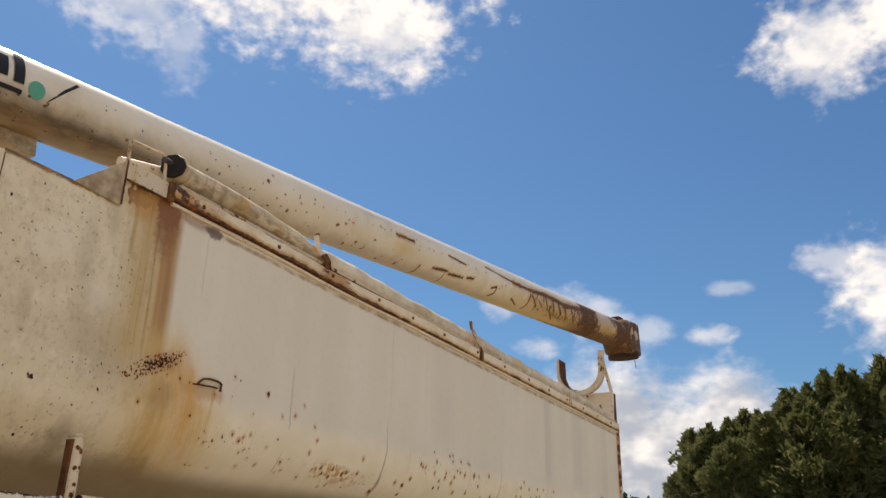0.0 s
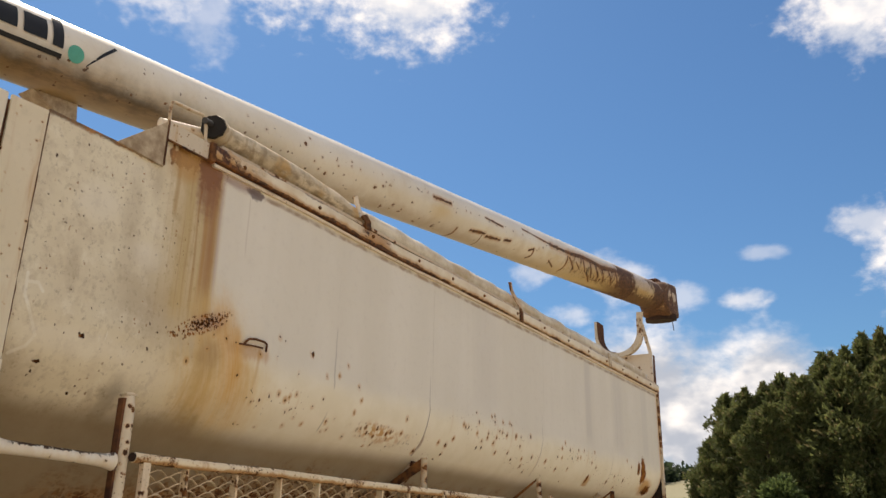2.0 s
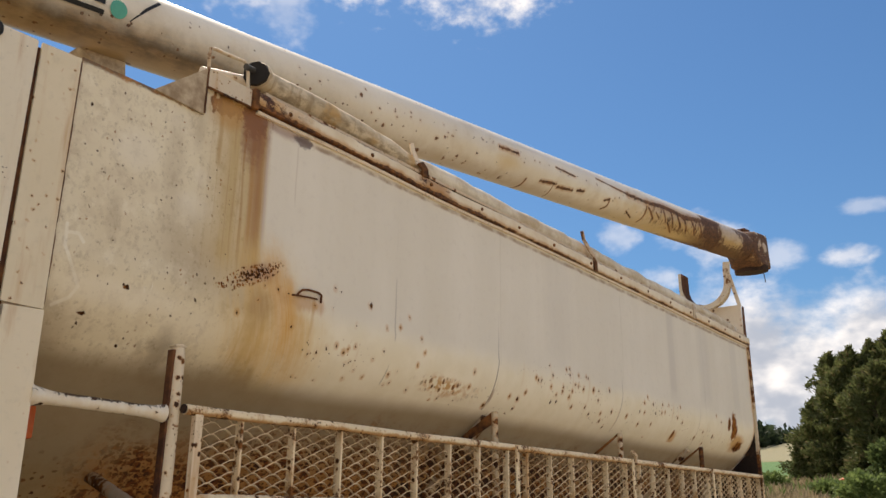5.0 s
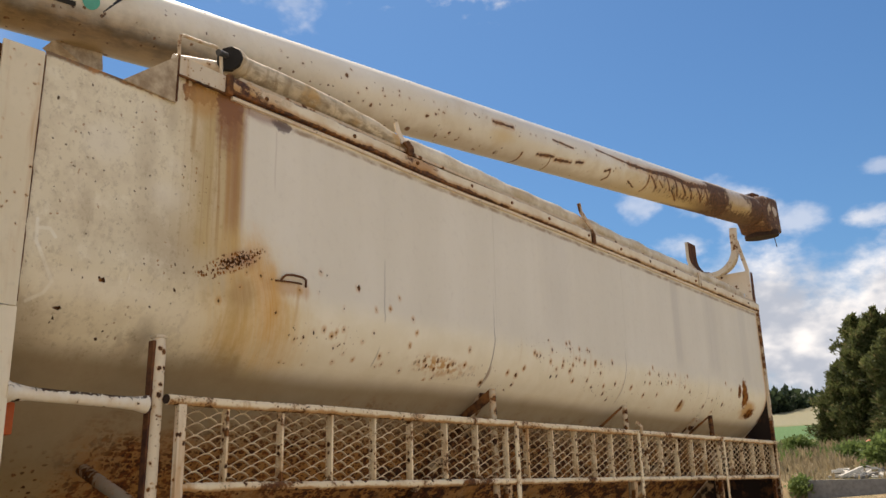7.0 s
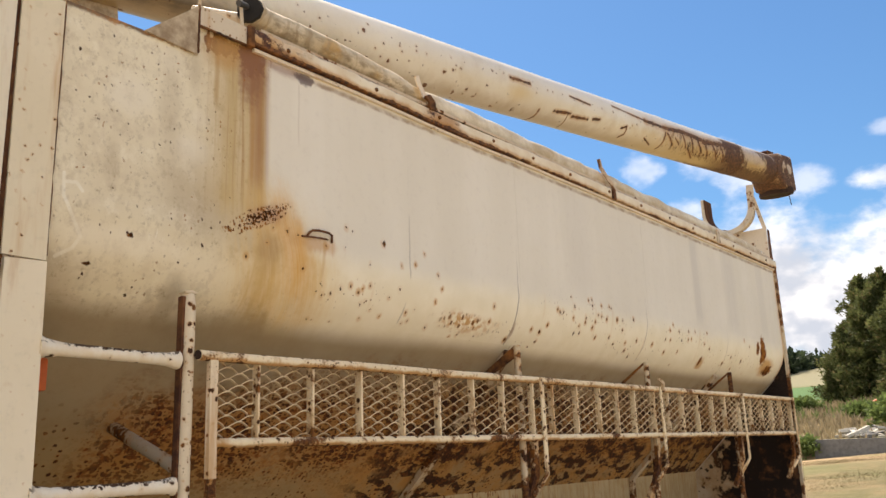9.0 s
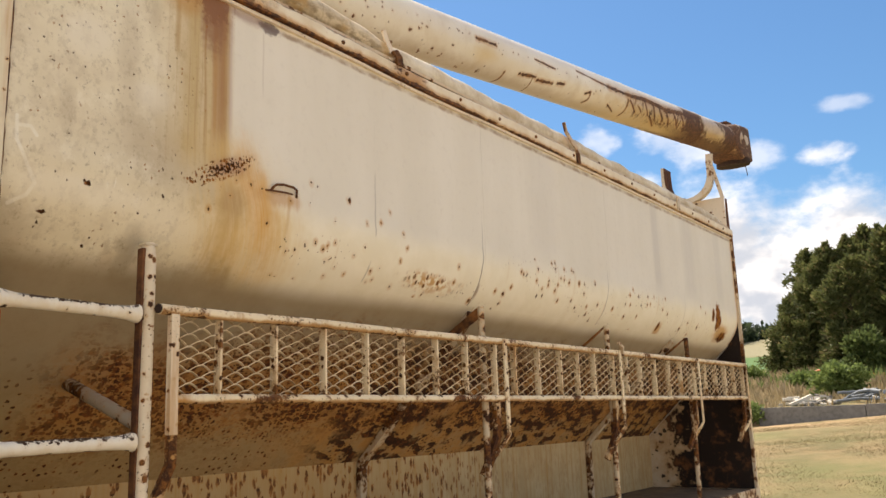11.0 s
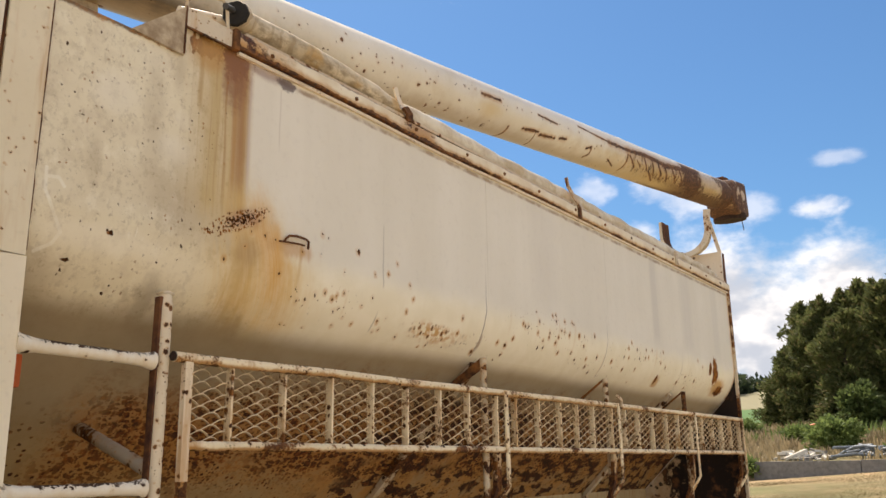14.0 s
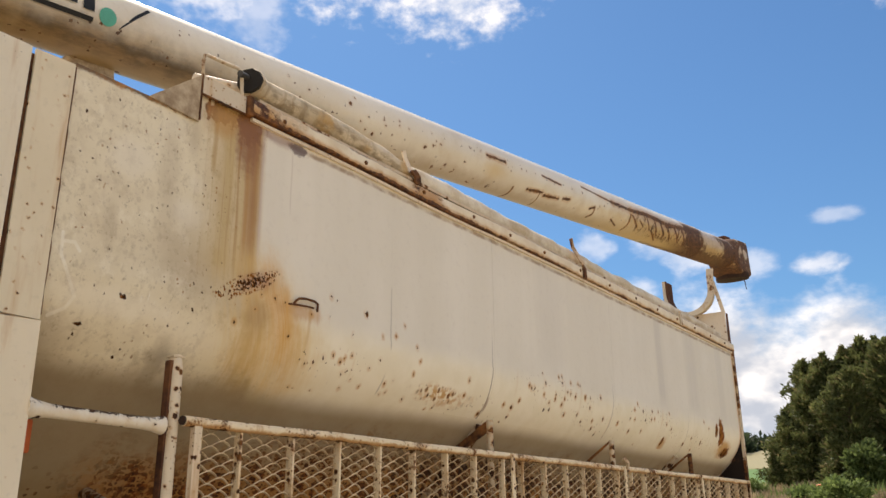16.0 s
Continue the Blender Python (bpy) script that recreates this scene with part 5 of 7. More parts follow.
for y0, y1, step in ((-0.643, 1.62 - G, -0.205), (1.62 + G, 2.97 - G, None), (2.97 + G, 4.32 - G, None), (4.32 + G, REAR - 0.01, None)):
    world_part("side_panel", side_sheet(y0, y1, step), SIDE)

# hopper slope and the inner wall of the side bays
ex, ez = bend_point(BEND_A)
for y0, y1 in ((-2.2, 1.655), (1.665, 4.195), (4.205, REAR - 0.01)):
    bm = bmesh.new()
    rows = [[(ex + (WALL_X - ex) * k / 12, y0 + (y1 - y0) * i / 8, ez + (WALL_Z - ez) * k / 12) for k in range(13)] for i in range(9)]
    swept(bm, rows, 0.004, lambda i, k: Vector((-0.7, 0, 0.7)))
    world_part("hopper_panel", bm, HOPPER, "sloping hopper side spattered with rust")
    bm = bmesh.new()
    box(bm, WALL_X - 0.01, WALL_X + 0.004, y0, y1, DECK_Z, WALL_Z + 0.004)
    world_part("bay_wall", bm, BAY, "inner wall with fine rust runs")
for y in (1.66, 4.20):
    bm = bmesh.new()
    bar(bm, [(ex - 0.01, y, ez - 0.03), (WALL_X + 0.03, y, WALL_Z + 0.0), (WALL_X + 0.02, y, WALL_Z - 0.06), (WALL_X + 0.02, y, DECK_Z)], 0.05, 0.03, (0.7, 0, -0.7))
    here("rib", bm, WORN, "channel rib, rust along its edges")

# deck of the side bays, with its rusty edge
bm = bmesh.new()
box(bm, -0.985, 0.0, -2.2, REAR, DECK_Z - 0.05, DECK_Z - 0.002, 0.004)
here("deck", bm, DECK, "rusty steel deck")
bm = bmesh.new()
box(bm, 0.002, 0.022, -0.62, REAR + 0.02, DECK_Z - 0.12, DECK_Z + 0.012, 0.004)
here("deck_edge", bm, WORN, "channel edge of the deck")

# far side, front, roof and belly, which close the body
bm = bmesh.new()
prof = [(-2.30, 3.05), (-2.30, 2.38), (-2.19, 2.13), (-1.43, 1.40), (-1.43, 0.92)]
swept(bm, [[(x, y, z) for x, z in prof] for y in (-2.2, REAR - 0.01)], 0.004, lambda i, k: Vector((1, 0, 0)))
here("far_side", bm, CREAM)
bm = bmesh.new()
box(bm, -1.42, -0.885, -2.2, REAR - 0.012, 0.90, 1.2)
here("belly", bm, CREAM)
bm = bmesh.new()
rows = [[(-0.03 - 2.24 * k / 14, -0.19 + (REAR - 0.02 + 0.19) * i / 24, 3.055 + 0.03 * math.sin(math.pi * k / 14) + 0.006 * noise.noise(Vector((i * 0.6, k * 0.7, 3)))) for k in range(15)] for i in range(25)]
swept(bm, rows, 0.003, lambda i, k: Vector((0, 0, -1)))
here("top_tarp", bm, ROOF, "unseen canvas top, dark grey to cut bounce onto boom")

# rear sheet, corner post and gable plate
bm = bmesh.new()
box(bm, -2.32, 0.004, REAR + 0.001, REAR + 0.012, 0.93, 3.08)
here("rear_sheet", bm, CREAM)
bm = bmesh.new()
plate(bm, [(-0.868, REAR - 0.008, 0.972), (-0.006, REAR - 0.008, 0.972), (-0.006, REAR - 0.008, 2.36), (ex, REAR - 0.008, ez - 0.01), (WALL_X, REAR - 0.008, WALL_Z - 0.01)], 0.006, (0, 1, 0))
world_part("bay_end", bm, ENDRUST, "bay end sheet rusted black and brown")
bm = bmesh.new()
bar(bm, [(0.004, REAR + 0.004, 0.70), (0.004, REAR + 0.004, 3.09)], 0.034, 0.022)
here("corner_post", bm, WORN, "rear corner angle, rusting")
bm = bmesh.new()
plate(bm, [(-0.003, REAR - 0.05, 3.095), (-0.003, REAR + 0.01, 3.095), (-0.003, REAR + 0.01, 3.37), (-0.003, REAR - 0.03, 3.37)], 0.006, (1, 0, 0))
here("corner_plate", bm, RUST)
bm = bmesh.new()
plate(bm, [(-0.30, REAR - 0.06, 3.30), (-0.14, REAR - 0.06, 3.19), (-0.06, REAR - 0.06, 3.19), (-0.06, REAR - 0.06, 3.09), (0.0, REAR - 0.06, 3.09), (0.0, REAR - 0.06, 3.38), (-0.20, REAR - 0.06, 3.38), (-0.30, REAR - 0.06, 3.375)], 0.006, (0, 1, 0))
here("gable_plate", bm, CREAM, "cream gusset plate under the cradle")

# the cradle that takes the boom
bm = bmesh.new()
cx, cz, cr = -0.272, 3.575, 0.188
path = [(-0.462, REAR - 0.10, 3.70)] + [(cx + cr * math.cos(radians(a)), REAR - 0.10, cz + cr * math.sin(radians(a))) for a in range(180, 361, 12)] + [(-0.085, REAR - 0.10, 3.68), (-0.078, REAR - 0.10, 3.745)]
rings = []
for i, p in enumerate(path):
    a, b = Vector(path[max(i - 1, 0)]), Vector(path[min(i + 1, len(path) - 1)])
    w = (b - a).normalized()
    n = Vector((-w.z, 0, w.x))
    fl = 0.024 + 0.036 * i / (len(path) - 1)
    rings.append([bm.verts.new(Vector(p) + Vector((0, dy, 0)) + n * dn) for dy, dn in ((-0.085, 0), (0.075, 0), (0.075, -0.008), (-0.074, -0.008), (-0.074, -fl), (-0.085, -fl))])
for r0, r1 in zip(rings, rings[1:]):
    for k in range(6):
        bm.faces.new((r0[k], r0[(k + 1) % 6], r1[(k + 1) % 6], r1[k]))
bm.faces.new(rings[0][::-1])
bm.faces.new(rings[-1])
bmesh.ops.recalc_face_normals(bm, faces=bm.faces[:])
cradle = here("boom_cradle", bm, GREYED, "U-shaped strap cradle with rusty arms")
bm = bmesh.new()
bar(bm, [(-0.075, REAR - 0.06, 3.66), (-0.012, REAR - 0.05, 3.37)], 0.03, 0.012, (0, 1, 0))
sub("strut", bm, CREAM, cradle)
bm = bmesh.new()
bar(bm, [(-0.472, REAR - 0.10, 3.70), (-0.472, REAR - 0.09, 3.09)], 0.035, 0.02, (1, 0, 0))
sub("strut", bm, WORN, cradle)
bm = bmesh.new()
inner = []
for i, p in enumerate(path[:9]):
    w = (Vector(path[i + 1]) - Vector(path[max(i - 1, 0)])).normalized()
    n = Vector((-w.z, 0, w.x))
    inner.append([bm.verts.new(Vector(p) + Vector((0, dy, 0)) + n * dn) for dy, dn in ((-0.083, 0.006), (0.073, 0.006), (0.073, 0.0015), (-0.083, 0.0015))])
for r0, r1 in zip(inner, inner[1:]):
    for k in range(4):
        bm.faces.new((r0[k], r0[(k + 1) % 4], r1[(k + 1) % 4], r1[k]))
bm.faces.new(inner[0][::-1])
bm.faces.new(inner[-1])
bmesh.ops.recalc_face_normals(bm, faces=bm.faces[:])
sub("worn_face", bm, RUST, cradle, "brown rusted inner face")

# top rail of the side, its lower lip and bolts
bm = bmesh.new()
rows = 40
prof = [(0.003, 3.052), (0.024, 3.054), (0.026, 3.058), (0.026, 3.106), (0.022, 3.113), (-0.05, 3.116), (-0.05, 3.108), (0.003, 3.106)]
rings = []
for i in range(rows + 1):
    y = 0.0 + REAR * i / rows
    dz = 0.006 * noise.noise(Vector((y * 1.1, 0, 5))) - 0.012 * math.exp(-((y - 1.25) / 0.35) ** 2) - 0.0035 * y
    dx = 0.004 * noise.noise(Vector((y * 1.6, 3, 5)))
    rings.append([bm.verts.new((x + dx, y, z + dz)) for x, z in prof])
for r0, r1 in zip(rings, rings[1:]):
    for k in range(len(prof)):
        bm.faces.new((r0[k], r0[(k + 1) % len(prof)], r1[(k + 1) % len(prof)], r1[k]))
bm.faces.new(rings[0][::-1])
bm.faces.new(rings[-1])
bmesh.ops.recalc_face_normals(bm, faces=bm.faces[:])
rail = here("top_rail", bm, SEAM, "rust-eaten cream top rail")
bm = bmesh.new()
bar(bm, [(0.005, 0.02 + 5.36 * i / 30, 3.041 - 0.0035 * (5.36 * i / 30) + 0.004 * noise.noise(Vector((i * 0.5, 1, 1))) - 0.010 * math.exp(-((0.02 + 5.36 * i / 30 - 1.25) / 0.35) ** 2)) for i in range(31)], 0.012, 0.014)
sub("lip", bm, CREAM, rail)
for y in (0.16, 0.62, 1.02, 1.42, 1.76, 2.12, 2.55, 2.95, 3.35, 3.72, 4.09, 4.45, 4.80, 5.15):
    bm = bmesh.new()
    tube(bm, [(0.02, y, 3.082 - 0.0035 * y), (0.030, y, 3.082 - 0.0035 * y), (0.034, y, 3.082 - 0.0035 * y)], [0.010, 0.009, 0.004], 8)
    sub("bolt", bm, BRACKET, rail, "rusted bolt")

# raised corner before the rail: sloping lip, gusset and bent rod
bm = bmesh.new()
plate(bm, [(0.002, -0.204, 3.046), (0.002, -0.012, 3.048), (0.002, -0.012, 3.112), (0.002, -0.204, 3.118)], 0.012, (1, 0, 0))
lip = here("corner_lip", bm, GREYED, "cream corner plate over rust")
# brown bar that draws the lip's grime rim and its shadow
bm = bmesh.new()
bar(bm, [(0.013, -0.204 + 0.19 * i / 12, 3.044 + 0.003 * noise.noise(Vector((i * 0.9, 7, 0)))) for i in range(13)], 0.007, 0.006)
sub("lip_shadow", bm, BRACKET, lip, "brown bar for the lip's grime rim and shadow")
bm = bmesh.new()
plate(bm, [(0.003, -0.400, 2.952), (0.003, -0.206, 2.940), (0.003, -0.206, 3.118)], 0.008, (1, 0, 0))
here("gusset_plate", bm, GUSSET, "triangular gusset plate")
bm = bmesh.new()
bar(bm, [(0.0115, -0.207 + 0.002 * noise.noise(Vector((i * 0.9, 0, 0))), 2.945 + 0.175 * i / 14) for i in range(15)], 0.006, 0.006)
here("gusset_edge", bm, RUST)
bm = bmesh.new()
tube(bm, [(0.008, -0.205, 3.105), (0.01, -0.210, 3.17), (0.01, -0.207, 3.193), (0.005, -0.19, 3.203), (0.0, -0.10, 3.212), (-0.005, -0.05, 3.222), (-0.005, -0.030, 3.205), (-0.003, -0.022, 3.10)], 0.0065, 8)
here("bent_rod", bm, WORN, "bent steel rod handle")
bm = bmesh.new()
tube(bm, [(-0.10, -0.16, 3.16), (-0.07, 0.02, 3.19)], 0.022, 12)
here("roll_shaft", bm, CREAM)

# rolled tarp on the rail: a stained roll at the front, a flatter pale one behind the first stop
def tarp_roll(ctrl, n, material, label, dent, seed):
    cy, cz0, cr0, cx0 = zip(*ctrl)
    ys = [cy[0] + (cy[-1] - cy[0]) * i / n for i in range(n + 1)]
    pts = [(float(np.interp(y, cy, cx0)) + 0.004 * noise.noise(Vector((y * 2, seed, 0))), y, float(np.interp(y, cy, cz0)) + 0.004 * noise.noise(Vector((y * 2.3, 4, seed)))) for y in ys]
    bm = bmesh.new()
    tube(bm, pts, [float(np.interp(y, cy, cr0)) for y in ys], 20, True, dent, seed)
    return here("tarp_roll", bm, material, label)


roll = tarp_roll([(0.05, 3.204, 0.054, -0.055), (0.25, 3.208, 0.054, -0.055), (0.5, 3.207, 0.052, -0.052), (0.75, 3.192, 0.045, -0.048), (0.92, 3.176, 0.036, -0.04), (1.03, 3.158, 0.026, -0.03)], 40, TARP, "rolled canvas tarp stained tan and ochre", 0.006, 2)
tarp_roll([(0.9, 3.170, 0.062, -0.085), (1.3, 3.172, 0.064, -0.075), (2.5, 3.166, 0.060, -0.07), (3.3, 3.165, 0.056, -0.07), (4.1, 3.160, 0.056, -0.07), (5.24, 3.150, 0.046, -0.07)], 70, TARP2, "pale rolled tarp along the top", 0.012, 5)
bm = bmesh.new()
tube(bm, [(-0.015, 0.018, 3.204), (-0.02, 0.026, 3.204), (-0.055, 0.085, 3.205)], [0.050, 0.056, 0.053], 9, True)
ring = sub("roll_end", bm, TARP, roll, "pale rim of the roll")
# solid near-black disc gives the shade inside the roll's end
bm = bmesh.new()
tube(bm, [(-0.010, 0.010, 3.204), (-0.017, 0.021, 3.204)], [0.048, 0.052], 9, True)
sub("roll_core", bm, HOLE_SHADE, roll, "dark disc standing for the roll's shaded inside")
bm = bmesh.new()
tube(bm, [(0.01, -0.05, 3.195), (-0.012, 0.0, 3.21)], 0.012, 10)
sub("roll_pin", bm, STEEL, roll)
bm = bmesh.new()
bar(bm, [(0.004, 0.05 + 5.3 * i / 30, 3.126 - 0.0035 * (5.3 * i / 30) + 0.003 * noise.noise(Vector((i * 0.6, 2, 7)))) for i in range(31)], 0.014, 0.012)
sub("tarp_track", bm, DIRTY, rail)
bm = bmesh.new()
box(bm, 0.004, 0.029, -0.016, 0.010, 3.040, 3.118, 0.004)
sub("end_plate", bm, BRACKET, rail, "dark rusted end plate")
bm = bmesh.new()
bar(bm, [(0.024, 0.975, 3.10), (0.026, 0.97, 3.135), (0.012, 0.955, 3.165)], 0.040, 0.012)
first = here("tarp_stop", bm, BRACKET, "rusted clamp that holds the roll")
bm = bmesh.new()
bar(bm, [(0.000, 0.955, 3.16), (-0.012, 0.93, 3.22), (-0.012, 0.915, 3.255)], 0.028, 0.007)
sub("tab", bm, CREAM, first, "cream tab")
# curved stops that hold the roll
for y in (2.60, 4.16):
    bm = bmesh.new()
    bar(bm, [(0.028, y, 3.05), (0.030, y - 0.01, 3.12), (0.018, y - 0.045, 3.16), (0.004, y - 0.085, 3.215), (0.004, y - 0.105, 3.265)] if y < 4 else [(0.028, y, 3.04), (0.028, y - 0.004, 3.14)], 0.034, 0.007)
    stop = here("tarp_stop", bm, STOP, "bent flat-bar tarp stop")
    bm = bmesh.new()
    box(bm, 0.026, 0.035, y - 0.022, y + 0.022, 3.035, 3.125, 0.004)
    sub("clamp", bm, WORN, stop, "rusted clamp")

# hook and blister on the side
bm = bmesh.new()
tube(bm, [(0.0, 0.275, 2.408), (0.008, 0.280, 2.420), (0.010, 0.292, 2.430), (0.010, 0.325, 2.436), (0.010, 0.372, 2.435), (0.008, 0.390, 2.428), (0.0, 0.396, 2.402)], 0.0045, 8)
tube(bm, [(0.001, 0.250, 2.404), (0.006, 0.28, 2.406), (0.007, 0.34, 2.410), (0.001, 0.375, 2.412)], 0.0035, 8)
here("side_hook", bm, RUST, "small rusted hook")

# front end: narrow strip, the post below it, and the broad white side of the front box
bm = bmesh.new()
plate(bm, [(-0.004, -0.762, 2.178), (-0.004, -0.646, 2.176), (-0.004, -0.648, 2.948), (-0.004, -0.768, 2.944)], 0.008, (1, 0, 0))
here("front_strip", bm, STRIP)
bm = bmesh.new()
bar(bm, [(0.001, -0.645 + 0.005 * noise.noise(Vector((i * 0.8, 3, 0))), 2.19 + 0.75 * i / 24) for i in range(25)], 0.0035, 0.005)
here("seam_rust", bm, RUST, "dark broken seam")
bm = bmesh.new()
box(bm, -2.32, 0.010, -2.2, -0.780, 0.90, 2.945, 0.008)
here("front_box", bm, POST, "broad white-painted front box of the body")
# unseen lid, added to keep the white box from bouncing light onto the boom
bm = bmesh.new()
box(bm, -2.30, -0.02, -2.19, -0.80, 2.947, 2.953)
here("bounce_lid", bm, ROOF, "unseen grey lid added to cut bounce onto the boom")
bm = bmesh.new()
plate(bm, [(-0.030, -0.790, 1.2), (-0.030, -0.758, 1.2), (-0.030, -0.752, 2.93), (-0.030, -0.790, 2.93)], 0.024, (1, 0, 0))
here("front_gap", bm, RUST, "rusted gap beside the front box")
bm = bmesh.new()
plate(bm, [(-0.045, -0.762, 0.86), (-0.045, -0.632, 0.86), (-0.045, -0.647, 2.172), (-0.045, -0.757, 2.168)], 0.058, (1, 0, 0))
here("front_post", bm, POST, "broad white-painted post")
for y, z in ((-0.908, 2.922), (-0.794, 2.150)):
    bm = bmesh.new()
    tube(bm, [(0.006, y, z), (0.016, y, z), (0.026, y, z), (0.030, y, z)], [0.026, 0.025, 0.020, 0.010], 16)
    here("rubber_stop", bm, RUBBER, "round black rubber stop")
bm = bmesh.new()
box(bm, -0.10, -0.06, -0.668, -0.588, 1.835, 1.925, 0.008)
here("marker", bm, ORANGE, "red-orange side marker")

# tubes between the white post and the round post
bm = bmesh.new()
tube(bm, [(-0.02, -0.190, 0.86), (-0.015, -0.186, 1.6), (-0.018, -0.184, 2.10), (-0.03, -0.184, 2.15)], [0.019, 0.019, 0.019, 0.020], 14)
post = here("round_post", bm, POLE, "worn round tube post")
bm = bmesh.new()
box(bm, -0.042, -0.014, -0.2115, -0.198, 0.88, 2.135, 0.003)
sub("post_angle", bm, RUST, post, "rust-brown angle iron")
bm = bmesh.new()
box(bm, -0.046, -0.008, -0.206, -0.164, 2.143, 2.151, 0.003)
sub("post_cap", bm, WORN, post)
for z, end in ((1.945, 1.935), (1.565, 1.570)):
    bm = bmesh.new()
    ks = [0, 0.06, 0.15, 0.4, 0.8, 0.92, 1.0]
    rs = [0.034, 0.026, 0.0195, 0.0185, 0.0185, 0.021, 0.028]
    tube(bm, [(-0.012, -0.648 + 0.425 * k, z + (end - z) * k) for k in ks], rs, 14)
    here("cross_tube", bm, CHIPPED, "white tube with chipped black paint")
bm = bmesh.new()
tube(bm, [(-0.503, -0.149, 1.760), (-0.030, -0.186, 1.613)], 0.022, 12)
here("brace_tube", bm, BRACE, "short brace tube")

# bay posts with rusted brackets to the tank
for y in (1.60, 2.93, 4.22):
    bm = bmesh.new()
    tube(bm, [(-0.03, y, DECK_Z - 0.002), (-0.028, y + 0.004, 1.5), (-0.03, y, 2.115)], 0.0165, 12)
    p = here("bay_post", bm, WORN, "thin tube post, rusting")
    bm = bmesh.new()
    k = 1.0 if y < 2 else 0.2
    plate(bm, [(-0.035, y - 0.012, 2.115), (-0.035, y - 0.012, 2.115 - 0.055 * k), (-0.24, y - 0.012, 1.955), (-0.22, y - 0.012, 1.985 + 0.02 * k)], 0.01, (0, 1, 0))
    sub("bracket", bm, BRACKET, p, "rusted bracket")

# ---- the guard with its expanded metal ----
BARPAINT = cream("bar_paint", (0.76, 0.655, 0.48), 46.0, 0.42, 0.6, 0.7, 0.09)
OLDLEG = cream("rusty_leg_paint", (0.50, 0.37, 0.22), 30.0, 0.45, 0.7, 1.0, 0.28, 0.7, 0.6)
TOP, LOW = 1.952, 1.688
bm = bmesh.new()
tube(bm, [(0.012, -0.165 + 5.55 * i / 40, TOP + 0.003 * noise.noise(Vector((i * 0.3, 0, 9)))) for i in range(41)], 0.0165, 12)
guard = here("guard", bm, RAIL, "mesh guard frame in rusty cream paint")
bm = bmesh.new()
tube(bm, [(0.010, -0.10 + 5.46 * i / 40, LOW + 0.003 * noise.noise(Vector((i * 0.3, 4, 9)))) for i in range(41)], 0.0155, 12)
sub("lower_rail", bm, RAIL, guard)
bm = bmesh.new()
bar(bm, [(0.012, -0.115, TOP), (0.012, -0.112, 1.585)], 0.028, 0.022)
sub("end_bar", bm, BARPAINT, guard)
bm = bmesh.new()
bar(bm, [(0.012, -0.112, 1.584), (0.012, -0.112, 1.50), (-0.005, -0.15, 1.40), (-0.012, -0.19, 1.31)], 0.0275, 0.0215)
sub("leg_strap", bm, OLDLEG, guard, "rusty leg below the end bar")
# black disc paints the shade inside the capped tube end
bm = bmesh.new()
tube(bm, [(0.012, -0.166, TOP + 0.001), (0.012, -0.172, TOP + 0.001)], 0.0145, 12)
sub("end_disc", bm, BLACKRUST, guard, "dark disc for the tube end's shaded inside")
bars = (0.067, 0.299, 0.533, 0.761, 0.976, 1.202, 1.42, 1.655, 1.826, 2.052, 2.28, 2.476, 2.672, 2.918, 3.105, 3.305, 3.534, 3.769, 3.98, 4.235, 4.46, 4.68, 4.90, 5.114, 5.345)
for y in bars:
    bm = bmesh.new()
    box(bm, -0.020, 0.012, y - 0.006, y + 0.003, LOW, TOP, 0.0012)
    sub("guard_bar", bm, RAIL, guard)
for y in (1.70, 2.965, 4.262, 5.36):
    bm = bmesh.new()
    bar(bm, [(0.030, y, TOP + 0.012), (0.030, y + 0.003, LOW), (0.030, y + 0.005, 1.525), (0.004, y - 0.032, 1.465), (-0.012, y - 0.06, 1.43)], 0.026, 0.008)
    sub("leg_strap", bm, RAIL, guard, "bent flat-bar leg")
    bm = bmesh.new()
    bar(bm, [(0.000, y - 0.045, LOW), (-0.004, y - 0.045, 1.52), (-0.025, y - 0.065, 1.43), (-0.05, y - 0.10, 1.345)], 0.042, 0.022)
    sub("leg_strap", bm, OLDLEG, guard, "rusty leg")


def mesh_bay(y0, y1):
    """Expanded metal between two bars: zigzag strands, twisted out of the plane."""
    bm = bmesh.new()
    px, pz, w, th = 0.090, 0.0375, 0.0050, 0.0040
    nz = int((TOP - LOW) / (pz / 2))
    for j in range(nz + 1):
        z = LOW + j * pz / 2
        n0, n1 = math.floor((y0 - 0.1) / (px / 2)), math.ceil((y1 + 0.1) / (px / 2))
        line = []
        for i in range(n0, n1 + 1):
            jig = 0.0025 * noise.noise(Vector((i * 0.9, j * 0.7, 2)))
            # strands arch upward and meet in low cusps
            for da, k in ((-0.13, 1.0), (0.13, 1.0), (0.42, 0.50), (0.72, -0.30)) if (i + j) % 2 else ((-0.12, -0.95), (0.12, -0.95), (0.28, -0.30), (0.58, 0.50)):
                line.append((i * px / 2 + da * px / 2, z + pz / 4 * k + jig, k))
        cut = [(y, zz, up) for y, zz, up in line if y0 <= y <= y1]
        if len(cut) < 2:
            continue
        rings = []
        for y, zz, up in cut:
            xo = -0.006 + 0.004 * up
            rings.append([bm.verts.new((xo - th, y, zz - w / 2)), bm.verts.new((xo + th, y, zz - w * 0.1)), bm.verts.new((xo + th * 0.6, y, zz + w / 2)), bm.verts.new((xo - th, y, zz + w * 0.2))])
        for r0, r1 in zip(rings, rings[1:]):
            for k in range(4):
                bm.faces.new((r0[k], r1[k], r1[(k + 1) % 4], r0[(k + 1) % 4]))
    return bm


